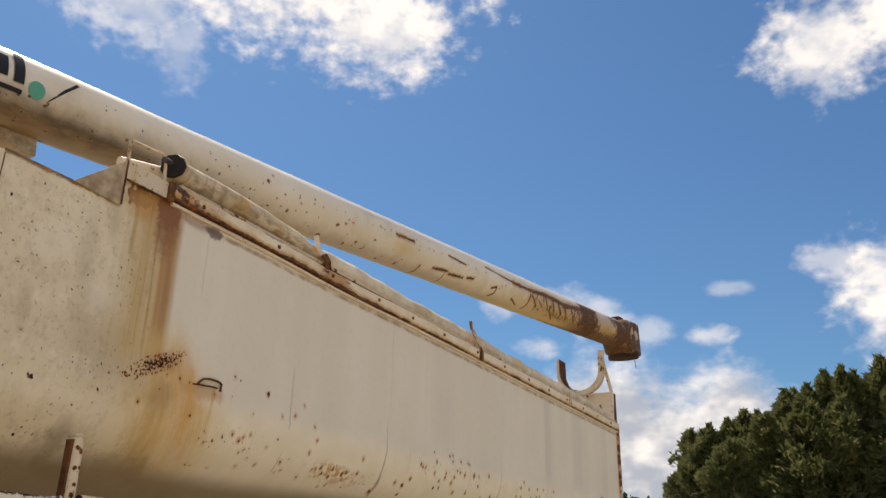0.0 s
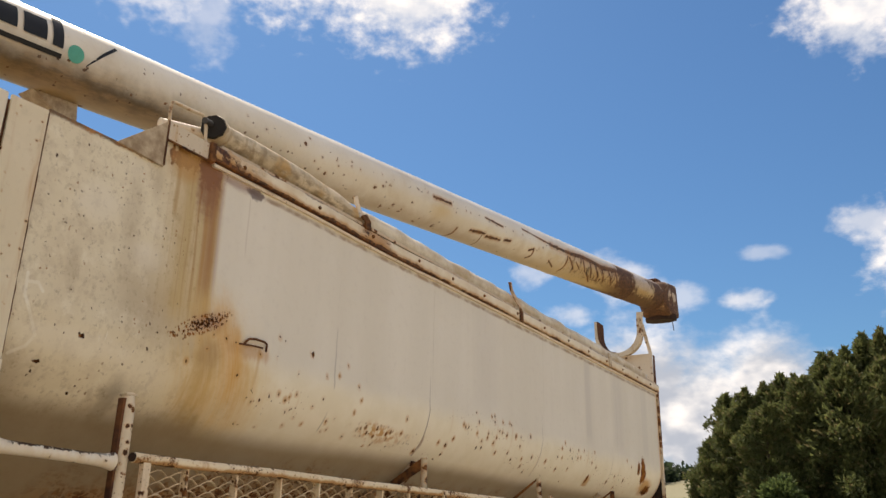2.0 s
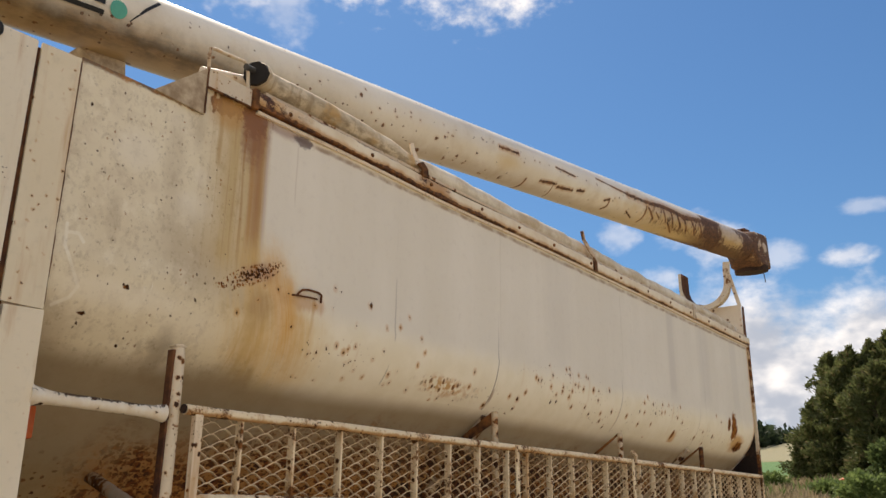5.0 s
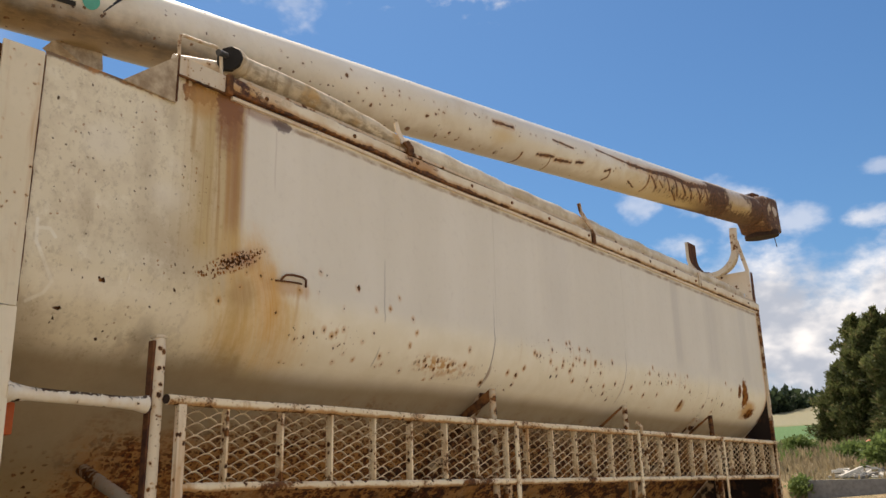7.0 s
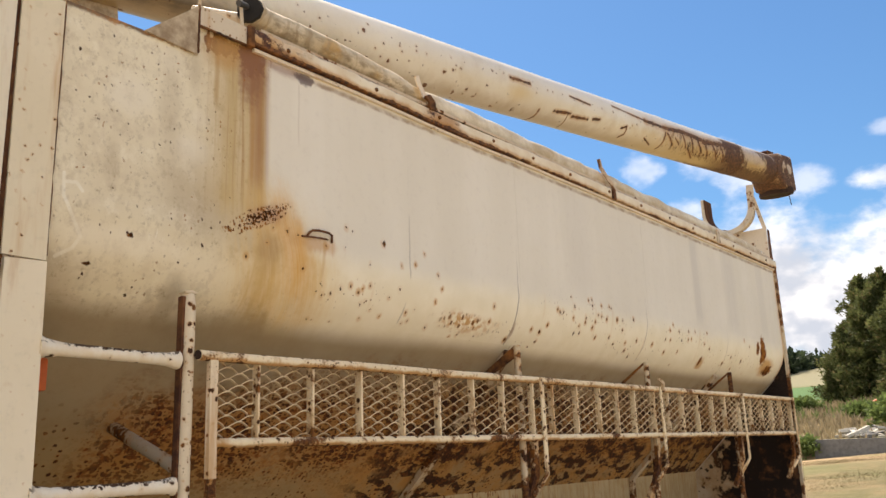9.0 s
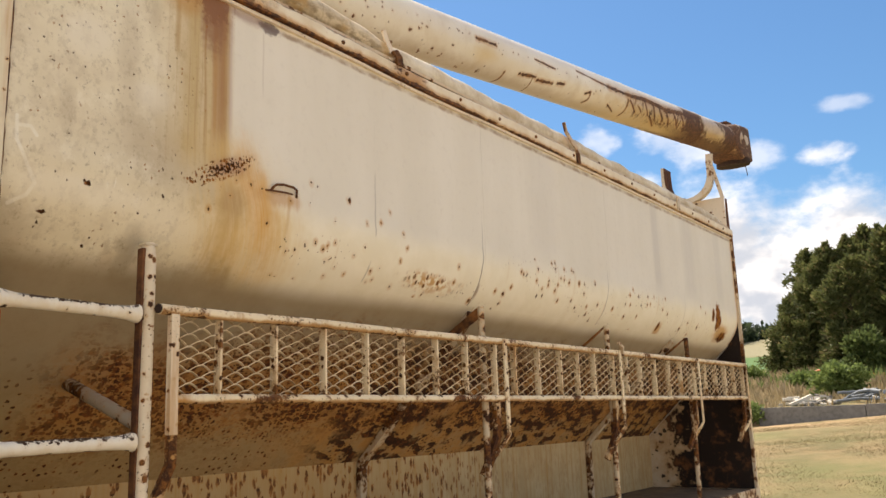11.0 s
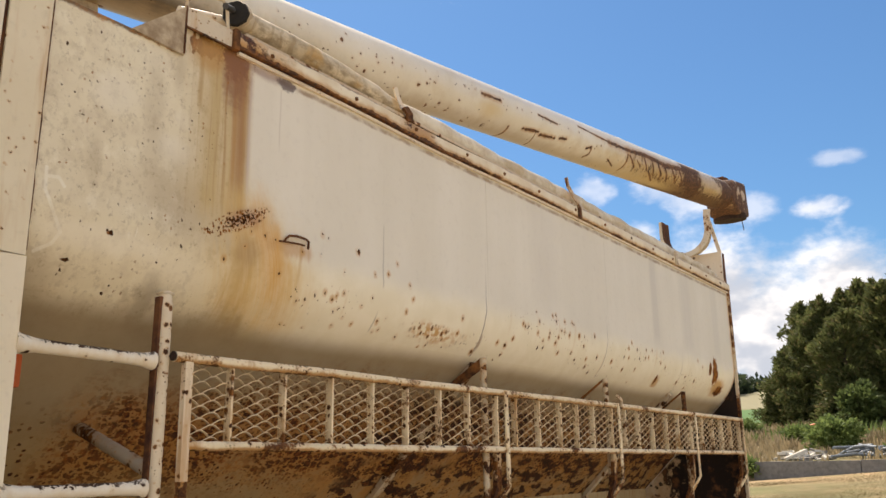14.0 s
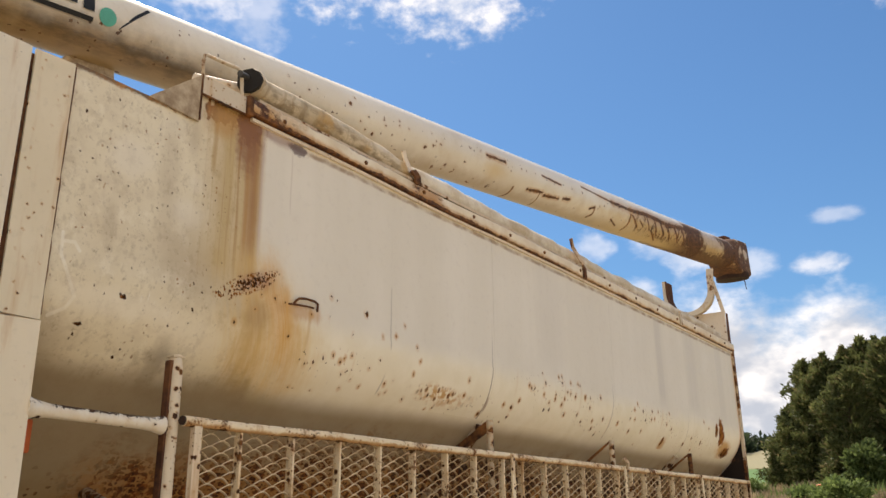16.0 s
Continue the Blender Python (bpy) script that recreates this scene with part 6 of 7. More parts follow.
edges = (-0.10,) + bars
for a, b in zip(edges, edges[1:]):
    tagged(sub("expanded_metal", mesh_bay(a + 0.002, b - 0.006), STRAND, guard, "expanded metal mesh", True), kind="stuff")
bm = bmesh.new()
bar(bm, [(0.035, 2.99, 1.935), (0.04, 2.99, 1.985), (0.03, 2.95, 2.01)], 0.02, 0.012)
sub("latch", bm, WORN, guard, "bent latch")

# chassis and wheels below the deck
bm = bmesh.new()
for x in (MID - 0.43, MID + 0.43):
    box(bm, x - 0.04, x + 0.04, -2.6, REAR, 0.66, 0.92, 0.01)
for y in (-1.8, 0.5, 2.6, 5.0):
    box(bm, MID - 0.39, MID + 0.39, y - 0.05, y + 0.05, 0.70, 0.88)
here("chassis", bm, STEEL)
for y in (2.9, 4.15):
    for x in (-0.22, -0.50, -1.80, -2.08):
        bm = bmesh.new()
        prof = [(0.30, -0.11), (0.44, -0.125), (0.475, -0.10), (0.48, 0.0), (0.475, 0.10), (0.44, 0.125), (0.30, 0.11)]
        rings = [[bm.verts.new((x + h, y + r * math.cos(k * math.pi / 18), 0.48 + r * math.sin(k * math.pi / 18))) for r, h in prof] for k in range(36)]
        for k in range(36):
            r0, r1 = rings[k], rings[(k + 1) % 36]
            for i in range(len(prof)):
                bm.faces.new((r0[i], r0[(i + 1) % len(prof)], r1[(i + 1) % len(prof)], r1[i]))
        bmesh.ops.recalc_face_normals(bm, faces=bm.faces[:])
        wheel = here("tyre", bm, RUBBER)
        bm = bmesh.new()
        tube(bm, [(x - 0.09, y, 0.48), (x + 0.09, y, 0.48)], 0.305, 24)
        sub("rim", bm, STEEL, wheel)
    bm = bmesh.new()
    tube(bm, [(-2.08, y, 0.48), (-0.22, y, 0.48)], 0.06, 12)
    box(bm, MID - 0.48, MID + 0.48, y - 0.05, y + 0.05, 0.50, 0.70)
    here("axle", bm, STEEL)

# ---- the auger boom ----
A0, WAY = Vector((-0.6777, -0.19, 3.5696)), Vector((0.03121, 0.99302, 0.1160)).normalized()
up = (Vector((0, 0, 1)) - WAY * WAY.z).normalized()
right = WAY.cross(up)
POSE = Matrix((right, WAY, up)).transposed().to_4x4()
POSE.translation = A0
R = 0.155


def boom(name, bm, material, parent, label="", flat=False):
    ob = part(name, bm, material, parent, label, flat)
    return ob


bm = bmesh.new()
ss = [-2.45 + 9.85 * i / 70 for i in range(71)]
tube(bm, [(0, s, 0) for s in ss], [R + 0.0015 * noise.noise(Vector((s * 2.1, 0, 0))) for s in ss], 48)
auger = boom("auger_boom", bm, AUGER, truck, "long cream auger tube with rusty spout")
auger.matrix_basis = Matrix.Translation(-truck.location) @ POSE


def on_tube(s, deg, lift=0.004):
    t = radians(deg)
    return Vector(((R + lift) * math.cos(t), s, (R + lift) * math.sin(t)))


def wrapped(bm, outline, lift=0.004, steps=6):
    """A decal laid round the tube: outline of (along, degrees), drawn as a fan of strips between its two long sides."""
    half = len(outline) // 2
    a, b = outline[:half], outline[half:][::-1]
    rows = [[on_tube(p[0] + (q[0] - p[0]) * k / steps, p[1] + (q[1] - p[1]) * k / steps, lift) for k in range(steps + 1)] for p, q in zip(a, b)]
    vs = [[bm.verts.new(p) for p in row] for row in rows]
    for r0, r1 in zip(vs, vs[1:]):
        for k in range(steps):
            bm.faces.new((r0[k], r0[k + 1], r1[k + 1], r1[k]))
    bmesh.ops.recalc_face_normals(bm, faces=bm.faces[:])


# plain shapes of the painted emblem
DEG = 1 / (math.pi * R / 180)
bm = bmesh.new()
n = 24
centre = bm.verts.new(on_tube(-0.083, -12))
edge = [bm.verts.new(on_tube(-0.083 + 0.036 * math.cos(2 * math.pi * k / n), -12 + 0.036 * DEG * math.sin(2 * math.pi * k / n))) for k in range(n)]
for k in range(n):
    bm.faces.new((centre, edge[k], edge[(k + 1) % n]))
bmesh.ops.recalc_face_normals(bm, faces=bm.faces[:])
boom("round_decal", bm, GREEN, auger, "faded green round decal")
bm = bmesh.new()
wrapped(bm, [(-0.030, -24), (0.045, 3), (0.110, 24), (0.098, 27), (0.032, 5), (-0.032, -23)], 0.0045)
boom("stroke_decal", bm, BLACK, auger, "black stroke decal")
for s0, s1, a0, a1 in ((-0.185, -0.140, -12, 38), (-0.305, -0.210, -9, 24), (-0.44, -0.33, -8, 24), (-0.60, -0.465, -8, 24), (-0.9, -0.63, -8, 30), (-0.9, -0.14, -27, -20)):
    bm = bmesh.new()
    wrapped(bm, [(s0, a0), ((s0 + s1) / 2, a0), (s1, a0), (s1, a1), ((s0 + s1) / 2, a1), (s0, a1)], 0.0045, 8)
    boom("block_decal", bm, BLACK, auger, "plain black emblem bar")

# spout hood, lug and hanging wire at the tip
def hood_ring(bm, s, half, low, high, round_):
    """A rounded-square ring across the boom at s."""
    ring = []
    for cx, cz, a0 in ((half - round_, high - round_, 0), (-half + round_, high - round_, 90), (-half + round_, low + round_, 180), (half - round_, low + round_, 270)):
        for k in range(5):
            t = radians(a0 + 22.5 * k)
            ring.append(bm.verts.new((cx + round_ * math.cos(t), s, cz + round_ * math.sin(t))))
    return ring


bm = bmesh.new()
rings = [hood_ring(bm, *row) for row in ((7.16, 0.158, -0.158, 0.158, 0.15), (7.24, 0.160, -0.19, 0.158, 0.10), (7.30, 0.162, -0.225, 0.158, 0.045), (7.60, 0.164, -0.235, 0.155, 0.030), (7.63, 0.158, -0.230, 0.148, 0.03))]
for r0, r1 in zip(rings, rings[1:]):
    for k in range(20):
        bm.faces.new((r0[k], r0[(k + 1) % 20], r1[(k + 1) % 20], r1[k]))
bm.faces.new(rings[-1])
bm.faces.new(rings[0][::-1])
bmesh.ops.recalc_face_normals(bm, faces=bm.faces[:])
spout = boom("spout", bm, AUGER, auger, "rusty squared spout hood")
bm = bmesh.new()
tube(bm, [(0, 7.455, -0.20), (0, 7.455, -0.238), (0, 7.455, -0.262)], [0.172, 0.176, 0.172], 32)
boom("spout_lip", bm, BLACKRUST, spout, "dark rolled lip of the spout")
bm = bmesh.new()
box(bm, -0.05, 0.06, 7.24, 7.42, R - 0.02, R + 0.05, 0.015)
boom("top_lug", bm, RUST, auger)
bm = bmesh.new()
tube(bm, [(0.08, 7.60, -0.25), (0.085, 7.605, -0.31), (0.08, 7.63, -0.36)], 0.005, 6)
boom("wire_end", bm, STEEL, auger)
for s in (4.62, 6.22):
    bm = bmesh.new()
    tube(bm, [(0, s - 0.006, 0), (0, s, 0), (0, s + 0.006, 0)], [R, R + 0.003, R], 48, False)
    boom("weld_ring", bm, AUGER, auger)
# saddle plate under the tube
bm = bmesh.new()
plate(bm, [(-0.02, -0.15, -0.150), (-0.02, 0.05, -0.150), (-0.02, 0.05, -0.228), (-0.02, -0.03, -0.226)], 0.10, (-1, 0, 0))
boom("saddle", bm, GUSSET, auger, "cream saddle plate under the boom")
# turret that carries it, ahead of the view
bm = bmesh.new()
tube(bm, [(-0.75, -2.5, 0.9), (-0.75, -2.5, 3.36)], 0.2, 28)
here("turret", bm, CREAM, "upright auger housing")

# ---- ground ----
def height(x, y):
    """Level round the truck, rising gently behind it, with a step at the low wall and a hill far off."""
    u = y
    base = float(np.interp(u, [-2000, 6, 30.2, 30.5, 40, 60, 150, 255, 300, 1500], [0, 0, 0.95, 1.50, 1.95, 3.9, 10.5, 22.0, 23.5, 30]))
    if 6 < u < 30.2:
        base += 0.07 * max(-3, min(5.5, x + 7)) * (u - 6) / 24
    return base


def build_ground():
    ys = sorted(set([-1500, -600, -250, -100, -40, -15, -6, 0, 6] + [6 + 0.6 * i for i in range(1, 41)] + [30.2, 30.5, 31, 33, 36, 40, 45, 50, 55, 60, 66, 75, 90, 110, 130, 150, 175, 200, 230, 255, 275, 300, 400, 700, 1500]))
    xs = sorted(set([-1500, -700, -350, -200, -120, -80, -55, -40, -30] + [-24 + 0.8 * i for i in range(61)] + [30, 40, 60, 100, 200, 500, 1500]))
    verts = [(x, y, height(x, y) + (0.035 * noise.noise(Vector((x * 0.5, y * 0.5, 0))) if abs(x) < 26 and 5 < y < 29.8 else 0) + (0.5 * noise.noise(Vector((x * 0.03, y * 0.03, 4))) if y > 70 else 0)) for y in ys for x in xs]
    n = len(xs)
    faces = [(j * n + i, j * n + i + 1, (j + 1) * n + i + 1, (j + 1) * n + i) for j in range(len(ys) - 1) for i in range(n - 1)]
    data = bpy.data.meshes.new("ground")
    data.from_pydata(verts, [], faces)
    data.materials.append(GROUND)
    data.polygons.foreach_set("use_smooth", [True] * len(faces))
    tagged(new("ground", data), "dry mown grass rising to a stubble hill", "ground", "", "structure")


build_ground()


def mesh_of(name, verts, faces, material):
    data = bpy.data.meshes.new(name)
    data.from_pydata(verts, [], faces)
    data.materials.append(material)
    return data


EYE_X, EYE_Y = 2.2, -1.7  # where the bearings below are taken from


def bearing(az, d):
    return EYE_X + d * math.tan(radians(az)), EYE_Y + d


# ---- low concrete wall ----
wall = thing("low_concrete_wall", (-6, 30.34, 0.58), "low grey weathered concrete retaining wall", "wall", "", "structure")
for i in range(7):
    x0 = -7.2 + 3.6 * i
    bm = bmesh.new()
    box(bm, x0 + 0.01 + 6, x0 + 3.59 + 6, -0.16, 0.16, -0.6, 1.02 + 0.02 * math.sin(i * 2.1), 0.025)
    part("wall_panel", bm, CONCRETE, wall)


# ---- trees ----
def blades(rng, centres, outs, size, per, spread, droop=0.25, slim=1.0, stray=0.55):
    """Many small pointed sprays round the centres, leaning outward."""
    n = len(centres) * per
    c = np.repeat(centres, per, axis=0) + rng.normal(0, 1, (n, 3)) * np.repeat(np.broadcast_to(spread, len(centres)), per)[:, None]
    o = np.repeat(outs, per, axis=0) + rng.normal(0, stray, (n, 3))
    o[:, 2] -= droop * rng.random(n)
    o /= np.linalg.norm(o, axis=1)[:, None]
    s = np.cross(o, rng.normal(0, 1, (n, 3)))
    s /= np.linalg.norm(s, axis=1)[:, None]
    ln = size * (0.6 + 0.9 * rng.random(n))[:, None]
    wd = ln * slim * (0.22 + 0.2 * rng.random(n))[:, None]
    mid = c + o * ln * 0.45
    bend = np.cross(o, s) * ln * 0.10
    verts = np.stack([c, mid + s * wd + bend, c + o * ln, mid - s * wd + bend], 1).reshape(-1, 3)
    faces = (np.arange(n)[:, None] * 4 + np.array([[0, 1, 2, 3]])).tolist()
    return verts, faces


def cedar(seed, tall, wide, label):
    """An old red cedar: tapered trunk, rising limbs and a ragged crown down to the ground."""
    rng = np.random.default_rng(seed)
    tree = thing("cedar_tree", (0, 0, 0), label, "tree", "trees behind the wall")
    bm = bmesh.new()
    lean = rng.normal(0, 0.12, 2)
    tube(bm, [(lean[0] * k * k, lean[1] * k * k, tall * k * 0.97) for k in np.linspace(0, 1, 9)], [tall * 0.022 * (1.02 - k) + 0.015 for k in np.linspace(0, 1, 9)], 8)
    centres, outs, loose = [], [], []
    limbs = int(tall * 9)
    lumps = rng.random(9) * 0.5 + 0.65
    for i in range(limbs):
        f = (i + rng.random()) / limbs
        z = tall * (0.03 + 0.95 * f)
        a = i * 2.4 + rng.normal(0, 0.5)
        lump = lumps[int((a % (2 * math.pi)) / (2 * math.pi) * 3) + 3 * min(2, int(f * 3))]
        reach = 1.1 * wide * (1 - f) ** 0.85 * lump * (0.5 + 0.75 * rng.random()) + 0.05
        rise = reach * (0.25 + 0.7 * f)
        b = Vector((lean[0] * f * f, lean[1] * f * f, z))
        tip = b + Vector((math.cos(a) * reach, math.sin(a) * reach, rise))
        if i % 3 == 0 and reach > 0.5:
            tube(bm, [b, b.lerp(tip, 0.5) + Vector((0, 0, -0.05 * reach)), tip], [0.035, 0.022, 0.008], 5)
        m = int(4 + reach * 5)
        for k in range(m):
            g = 0.35 + 0.65 * (k + rng.random()) / m
            q = b.lerp(tip, g) + Vector(rng.normal(0, 0.16 * reach ** 0.5, 3))
            centres.append(q)
            loose.append(0.07 + 0.20 * (1 - f) ** 0.7)
            outs.append(Vector((math.cos(a), math.sin(a), 0.45 + 0.9 * f)).normalized())
    part("trunk", bm, BARK, tree)
    for k in range(14):
        loose.append(0.07)
        centres.append(Vector((lean[0], lean[1], tall * (0.90 + 0.12 * k / 14))))
        outs.append(Vector((rng.normal(0, 0.3), rng.normal(0, 0.3), 1)))
    v, f = blades(rng, np.array(centres), np.array(outs), 0.34, 26, np.array(loose), 0.3, 0.55, 0.42)
    crown = new("crown", mesh_of("crown", v, f, CEDAR))
    crown.parent = tree
    return tree


def set_down(tree, x, y, turn=0.0, size=1.0):
    tree.scale = (size, size, size)
    tree.matrix_basis = pose(x, y, height(x, y) - 0.05, 0, 0, turn) @ Matrix.Diagonal((size, size, size, 1))


kinds = [cedar(11, 11.6, 2.3, "tall dark cedar with a thin pointed top"), cedar(12, 9.4, 3.0, "broad dark green cedar reaching the ground"), cedar(13, 8.6, 2.7, "rounded dark green cedar"), cedar(14, 10.4, 3.0, "dense dark green cedar")]
rows = ((0, -4.0, 61, 20, 1.0), (1, -11.4, 60, 0, 0.90), (2, -12.7, 59, 40, 0.80), (3, -6.6, 62, 80, 1.02))
for k, az, d, turn, size in rows:
    set_down(kinds[k], *bearing(az, d), turn, size)
for k, az, d, turn, size in ((1, -9.0, 61, 130, 0.99), (3, -1.4, 62, 200, 1.07), (0, -2.2, 60, 100, 0.97), (2, -5.2, 58, 210, 1.12), (1, 1.6, 61, 260, 1.2), (3, 4.4, 60, 310, 1.1), (2, -10.4, 57, 100, 0.84), (2, -12.3, 62, 290, 0.95), (2, -13.75, 60, 150, 0.62), (1, -14.5, 60.5, 75, 0.38), (2, -15.0, 59.5, 10, 0.27), (0, -2.9, 60, 140, 1.0), (0, -0.9, 61, 240, 1.05), (0, -8.3, 61, 10, 0.80), (0, -10.2, 60.5, 190, 0.76), (0, -5.0, 61, 77, 0.93),
                             (1, -3.2, 58.5, 50, 1.0), (3, -0.2, 59, 15, 1.0), (2, -7.8, 58, 330, 1.0), (0, -6.1, 63, 300, 0.93)):
    x, y = bearing(az, d)
    kinds[k].scale = (size, size, size)
    copy_thing(kinds[k], pose(x, y, height(x, y) - 0.05, 0, 0, turn))
for k, az, d, turn, size in rows:
    set_down(kinds[k], *bearing(az, d), turn, size)


def shrub(name, seed, wide, tall, material, label, size=0.16, stems=9, dense=260):
    rng = np.random.default_rng(seed)
    ob = thing(name, (0, 0, 0), label, "bush")
    bm = bmesh.new()
    centres, outs = [], []
    for i in range(stems):
        a = i * 2.4
        tip = Vector((math.cos(a) * wide * 0.4, math.sin(a) * wide * 0.4, tall * (0.6 + 0.3 * rng.random())))
        tube(bm, [(0.05 * math.cos(a), 0.05 * math.sin(a), -0.05), tip * 0.5 + Vector((0, 0, 0.1)), tip], [0.03, 0.02, 0.006], 5)
    for i in range(dense):
        d = rng.normal(0, 1, 3)
        d /= np.linalg.norm(d)
        r = 0.55 + 0.45 * rng.random()
        lump = 0.85 + 0.75 * noise.noise(Vector(d * 2.6) + Vector((seed, 0, 0)))
        centres.append((d[0] * wide / 2 * r * lump, d[1] * wide / 2 * r * lump, tall * 0.5 + d[2] * tall / 2 * r * lump))
        outs.append((d[0], d[1], d[2] + 0.4))
    part("stems", bm, BARK, ob)
    v, f = blades(rng, np.array(centres), np.array(outs), size, 16, 0.09)
    leaves = new("leaves", mesh_of("leaves", v, f, material))
    leaves.parent = ob
    return ob


def stand(ob, az, d, turn=0.0, sink=0.0):
    x, y = bearing(az, d)
    ob.matrix_basis = pose(x, y, height(x, y) - sink, 0, 0, turn)
    return ob


stand(shrub("green_bush", 21, 2.4, 1.55, BUSH, "rounded bright green bush among dry weeds"), -11.5, 41)
stand(shrub("young_tree", 22, 2.6, 2.9, YOUNG, "light green young broadleaf tree before the cedars", 0.22), -9.9, 54)
stand(shrub("green_bush", 23, 1.5, 0.9, BUSH, "small green bush by the weeds"), -13.4, 46)
stand(shrub("green_bush", 24, 1.8, 1.0, BUSH, "low green bush at the field's edge"), -16.6, 52)
stand(shrub("green_bush", 26, 0.7, 0.5, BUSH, "low green weeds at the end of the wall", 0.12, 6, 90), -16.75, 32)
stand(shrub("green_bush", 25, 1.6, 0.8, BUSH, "low green bush by the rusty corral"), -7.2, 35)

# dry weeds behind the wall: one mesh of upright blades
rng = np.random.default_rng(5)


def weeds(name, x0, x1, y0, y1, count, tall, wide, material, label, seed):
    rng = np.random.default_rng(seed)
    xs, ys = rng.uniform(x0, x1, count), rng.uniform(y0, y1, count)
    clump = np.array([noise.noise(Vector((x * 0.6, y * 0.35, seed))) for x, y in zip(xs, ys)])
    keep = clump > (-0.12 if tall > 0.2 else -2)
    xs, ys, clump = xs[keep], ys[keep], clump[keep]
    verts, faces = [], []
    for x, y, c in zip(xs, ys, clump):
        z = height(x, y)
        h = tall * (0.45 + 0.6 * rng.random()) * (1 + c)
        a = rng.uniform(0, 6.3)
        dx, dy = math.cos(a) * wide, math.sin(a) * wide
        lx, ly = rng.normal(0, 0.25 * h, 2)
        n = len(verts)
        verts += [(x - dx, y - dy, z - 0.02), (x + dx, y + dy, z - 0.02), (x + dx * 0.7 + lx * 0.4, y + dy * 0.7 + ly * 0.4, z + h * 0.6), (x + lx, y + ly, z + h)]
        faces += [(n, n + 1, n + 2), (n, n + 2, n + 3)]
    tagged(new(name, mesh_of(name, verts, faces, material)), label, "grass", "", "stuff")


weeds("dry_weeds", -17, 2, 40, 57, 12000, 0.52, 0.06, STRAW, "tall dry tan weeds behind the wall", 31)
weeds("dry_weeds", -14, 6, 31, 40, 2600, 0.40, 0.04, STRAW, "sparse dry weeds by the rubble", 32)
weeds("green_weeds", -17, 1, 44, 57, 1600, 0.7, 0.06, BUSH, "green weeds among the dry grass", 33)
weeds("lawn", -9, 2.0, 9, 29.8, 60000, 0.02, 0.007, LAWN, "short dry mown grass", 34)

# ---- rubble behind the wall ----
rng = np.random.default_rng(8)


def slab(az, d, lx, ly, lz, rot, tilt, material, name, label, group):
    bm = bmesh.new()
    box(bm, -lx / 2, lx / 2, -ly / 2, ly / 2, 0, lz, min(lz, 0.05) * 0.3)
    for v in bm.verts:
        v.co += Vector((noise.noise(v.co * 3 + Vector((az, d, 0))), noise.noise(v.co * 3 + Vector((d, az, 1))), 0)) * 0.04
    ob = part(name, bm, material, None, label, True)
    x, y = bearing(az, d)
    ob.matrix_basis = pose(x, y, height(x, y) + lx / 2 * abs(math.sin(radians(tilt))) * 0.9, 0, tilt, rot)
    tagged(ob, label, "rubble", group)
    return ob


for i in range(46):
    az, d = rng.uniform(-14.6, -12.0), rng.uniform(34.5, 38)
    slab(az, d, rng.uniform(0.25, 1.1), rng.uniform(0.12, 0.4), rng.uniform(0.04, 0.12), rng.uniform(0, 180), rng.uniform(-22, 22), BOARD if i % 3 else CONCRETE, "broken_slab", "pale broken slab in a rubble heap", "rubble heap behind the wall")
for i in range(14):
    az, d = rng.uniform(-10.6, -8.2), rng.uniform(34.5, 37)
    x, y = bearing(az, d)
    bm = bmesh.new()
    ln = rng.uniform(0.8, 1.9)
    tube(bm, [(-ln / 2, 0, 0.07), (0, rng.normal(0, 0.05), 0.07 + rng.uniform(0, 0.25)), (ln / 2, 0, 0.07)], 0.06, 10)
    ob = part("old_pipe", bm, PIPEGREY, None)
    ob.matrix_basis = pose(x, y, height(x, y) + 0.02 * i, 0, rng.uniform(-12, 12), rng.uniform(-50, 50))
    tagged(ob, "grey-blue scrap pipe lying behind the wall", "pipe", "scrap pipes behind the wall")

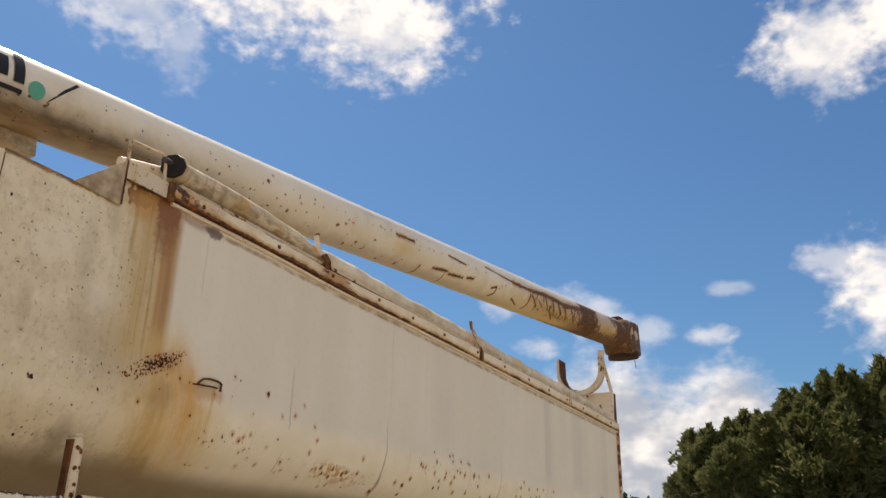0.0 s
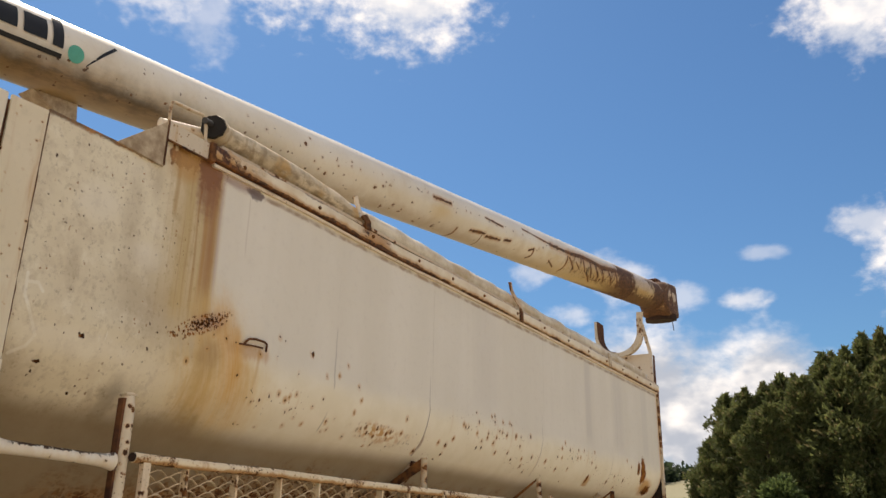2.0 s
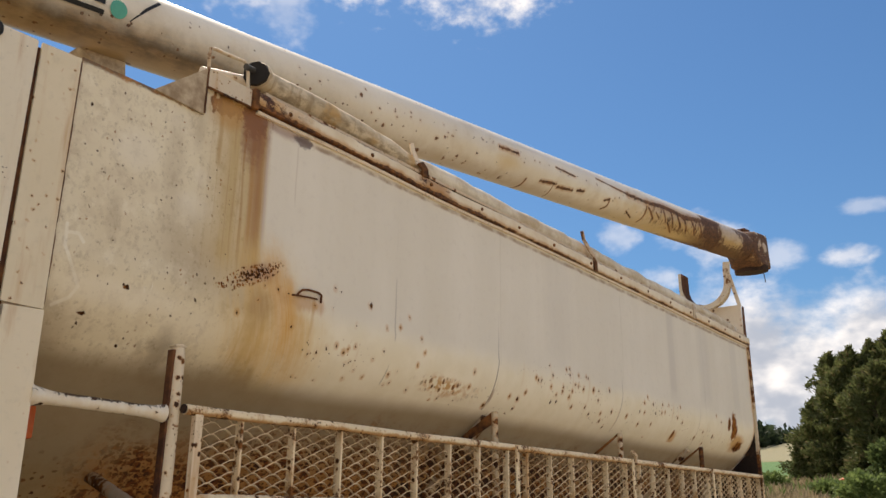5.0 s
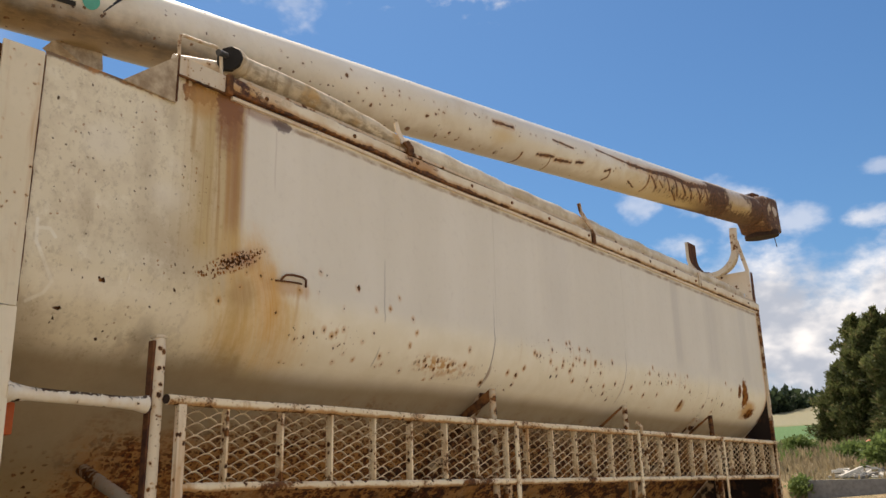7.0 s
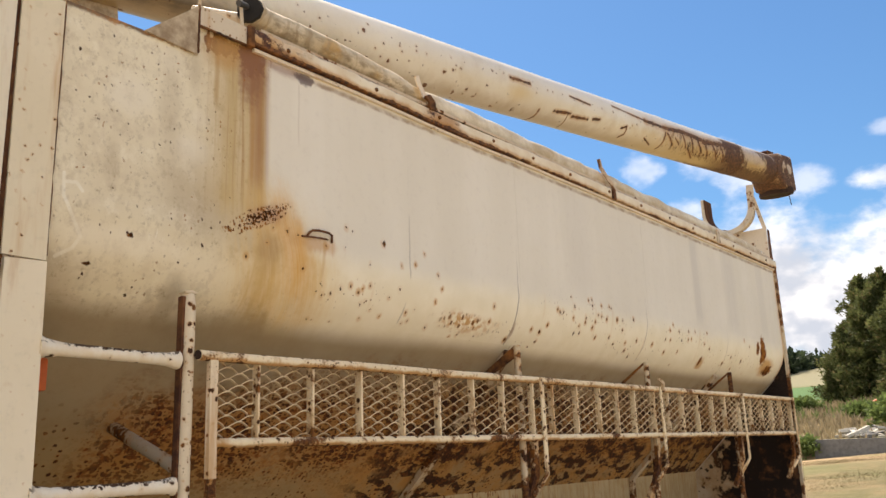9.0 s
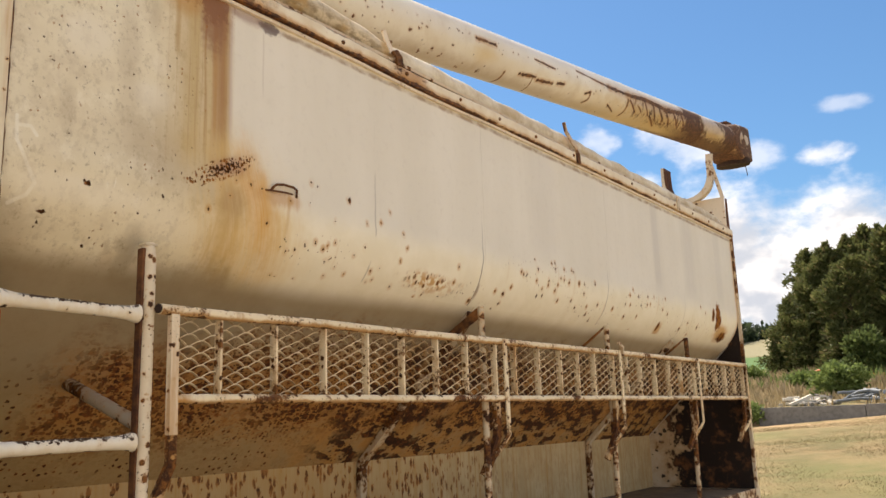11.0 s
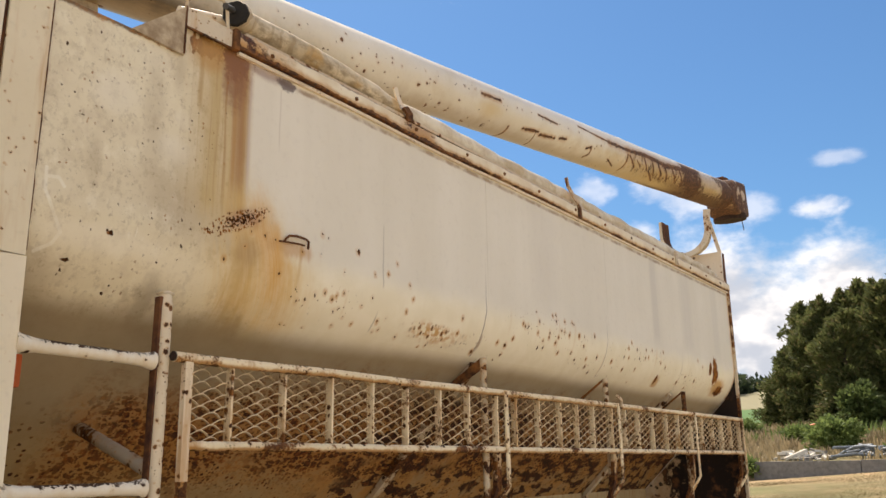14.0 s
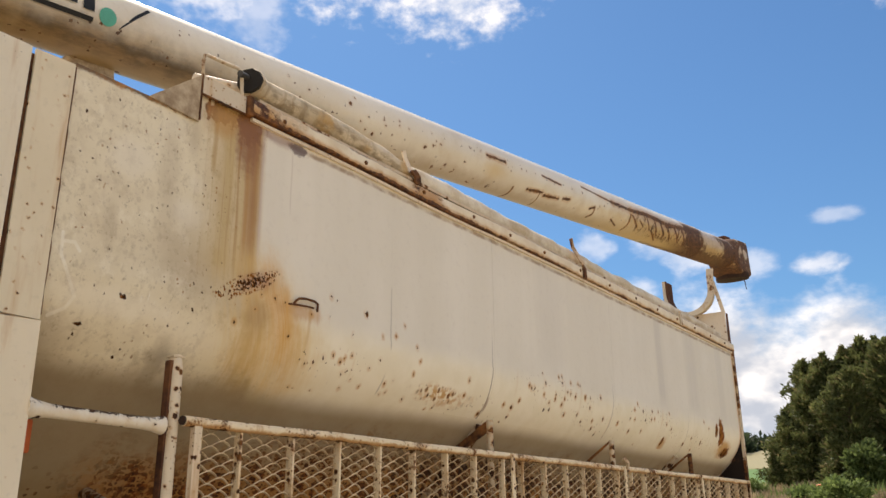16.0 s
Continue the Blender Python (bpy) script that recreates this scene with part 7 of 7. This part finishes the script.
# orange frame and yellow beam lying in the weeds
gate = thing("orange_frame", (0, 0, 0), "orange-red steel farm frame standing in dry weeds", "machinery")
bm = bmesh.new()
tube(bm, [(-1.5, 0, 0.1), (-1.0, 0, 0.55), (-0.3, 0, 0.85), (0.6, 0, 0.9)], 0.09, 8)
part("arm", bm, ORANGE, gate)
for x in (-1.5, -0.6, 0.5):
    bm = bmesh.new()
    tube(bm, [(x, 0, -0.05), (x + 0.1, 0, 0.85 if x > -1 else 0.5)], 0.06, 8)
    part("leg", bm, ORANGE, gate)
stand(gate, -12.3, 48)
beam = thing("yellow_beam", (0, 0, 0), "faded yellow beam lying in dry weeds", "beam")
bm = bmesh.new()
box(bm, -3.2, 3.2, -0.12, 0.12, 0.0, 0.32, 0.03)
part("beam", bm, YELLOW, beam)
stand(beam, -11.0, 52.5, 4)

# ---- rusty corral ----
fence = thing("corral_fence", (0, 0, 0), "rust-brown pipe corral fence", "fence")
corner, far_end, right_end = Vector((*bearing(-5.8, 34), 0)), Vector((*bearing(-7.8, 45), 0)), Vector((*bearing(6, 34.5), 0))
for a, b, n in ((corner, far_end, 8), (corner, right_end, 5)):
    for i in range(n + 1):
        if i == 0 and b is right_end:
            continue
        p = a.lerp(b, i / n)
        z = height(p.x, p.y)
        bm = bmesh.new()
        tube(bm, [(p.x, p.y, z - 0.1), (p.x, p.y, z + 1.80)], 0.06, 8)
        part("post", bm, CORRAL, fence)
    for k in range(7):
        bm = bmesh.new()
        h = 0.25 + 0.235 * k
        tube(bm, [(p.x, p.y, height(p.x, p.y) + h) for p in (a.lerp(b, t / 6) for t in range(7))], 0.035, 6)
        part("rail", bm, CORRAL, fence)

# ---- far wooded edge on the hill ----
rng = np.random.default_rng(17)
cs, os_ = [], []
for i in range(2600):
    az = rng.uniform(-34, 14)
    d = 268 + rng.uniform(0, 10)
    x, d = bearing(az, d)
    top = float(np.interp(az, [-34, -22, -17, -15.5, -14.8, -13, 14], [9, 8, 5.4, 2.6, 1.6, 2.5, 6])) * (0.8 + 0.3 * noise.noise(Vector((x * 0.12, 0, 0))))
    if az < -15.4:
        x, d = bearing(az, 205 + rng.uniform(0, 12) + 40 * max(0, (az + 17.5)) / 2.1)
        top *= 0.95
    cs.append((x, d, height(x, d) + rng.random() * max(top, 0.5)))
    os_.append((rng.normal(0, 0.5), -0.6, 0.6))
v, f = blades(rng, np.array(cs), np.array(os_), 1.7, 7, 0.8)
tagged(new("far_woods", mesh_of("far_woods", v, f, FARLEAF)), "dark wooded edge on the far hill", "woods", "", "stuff")
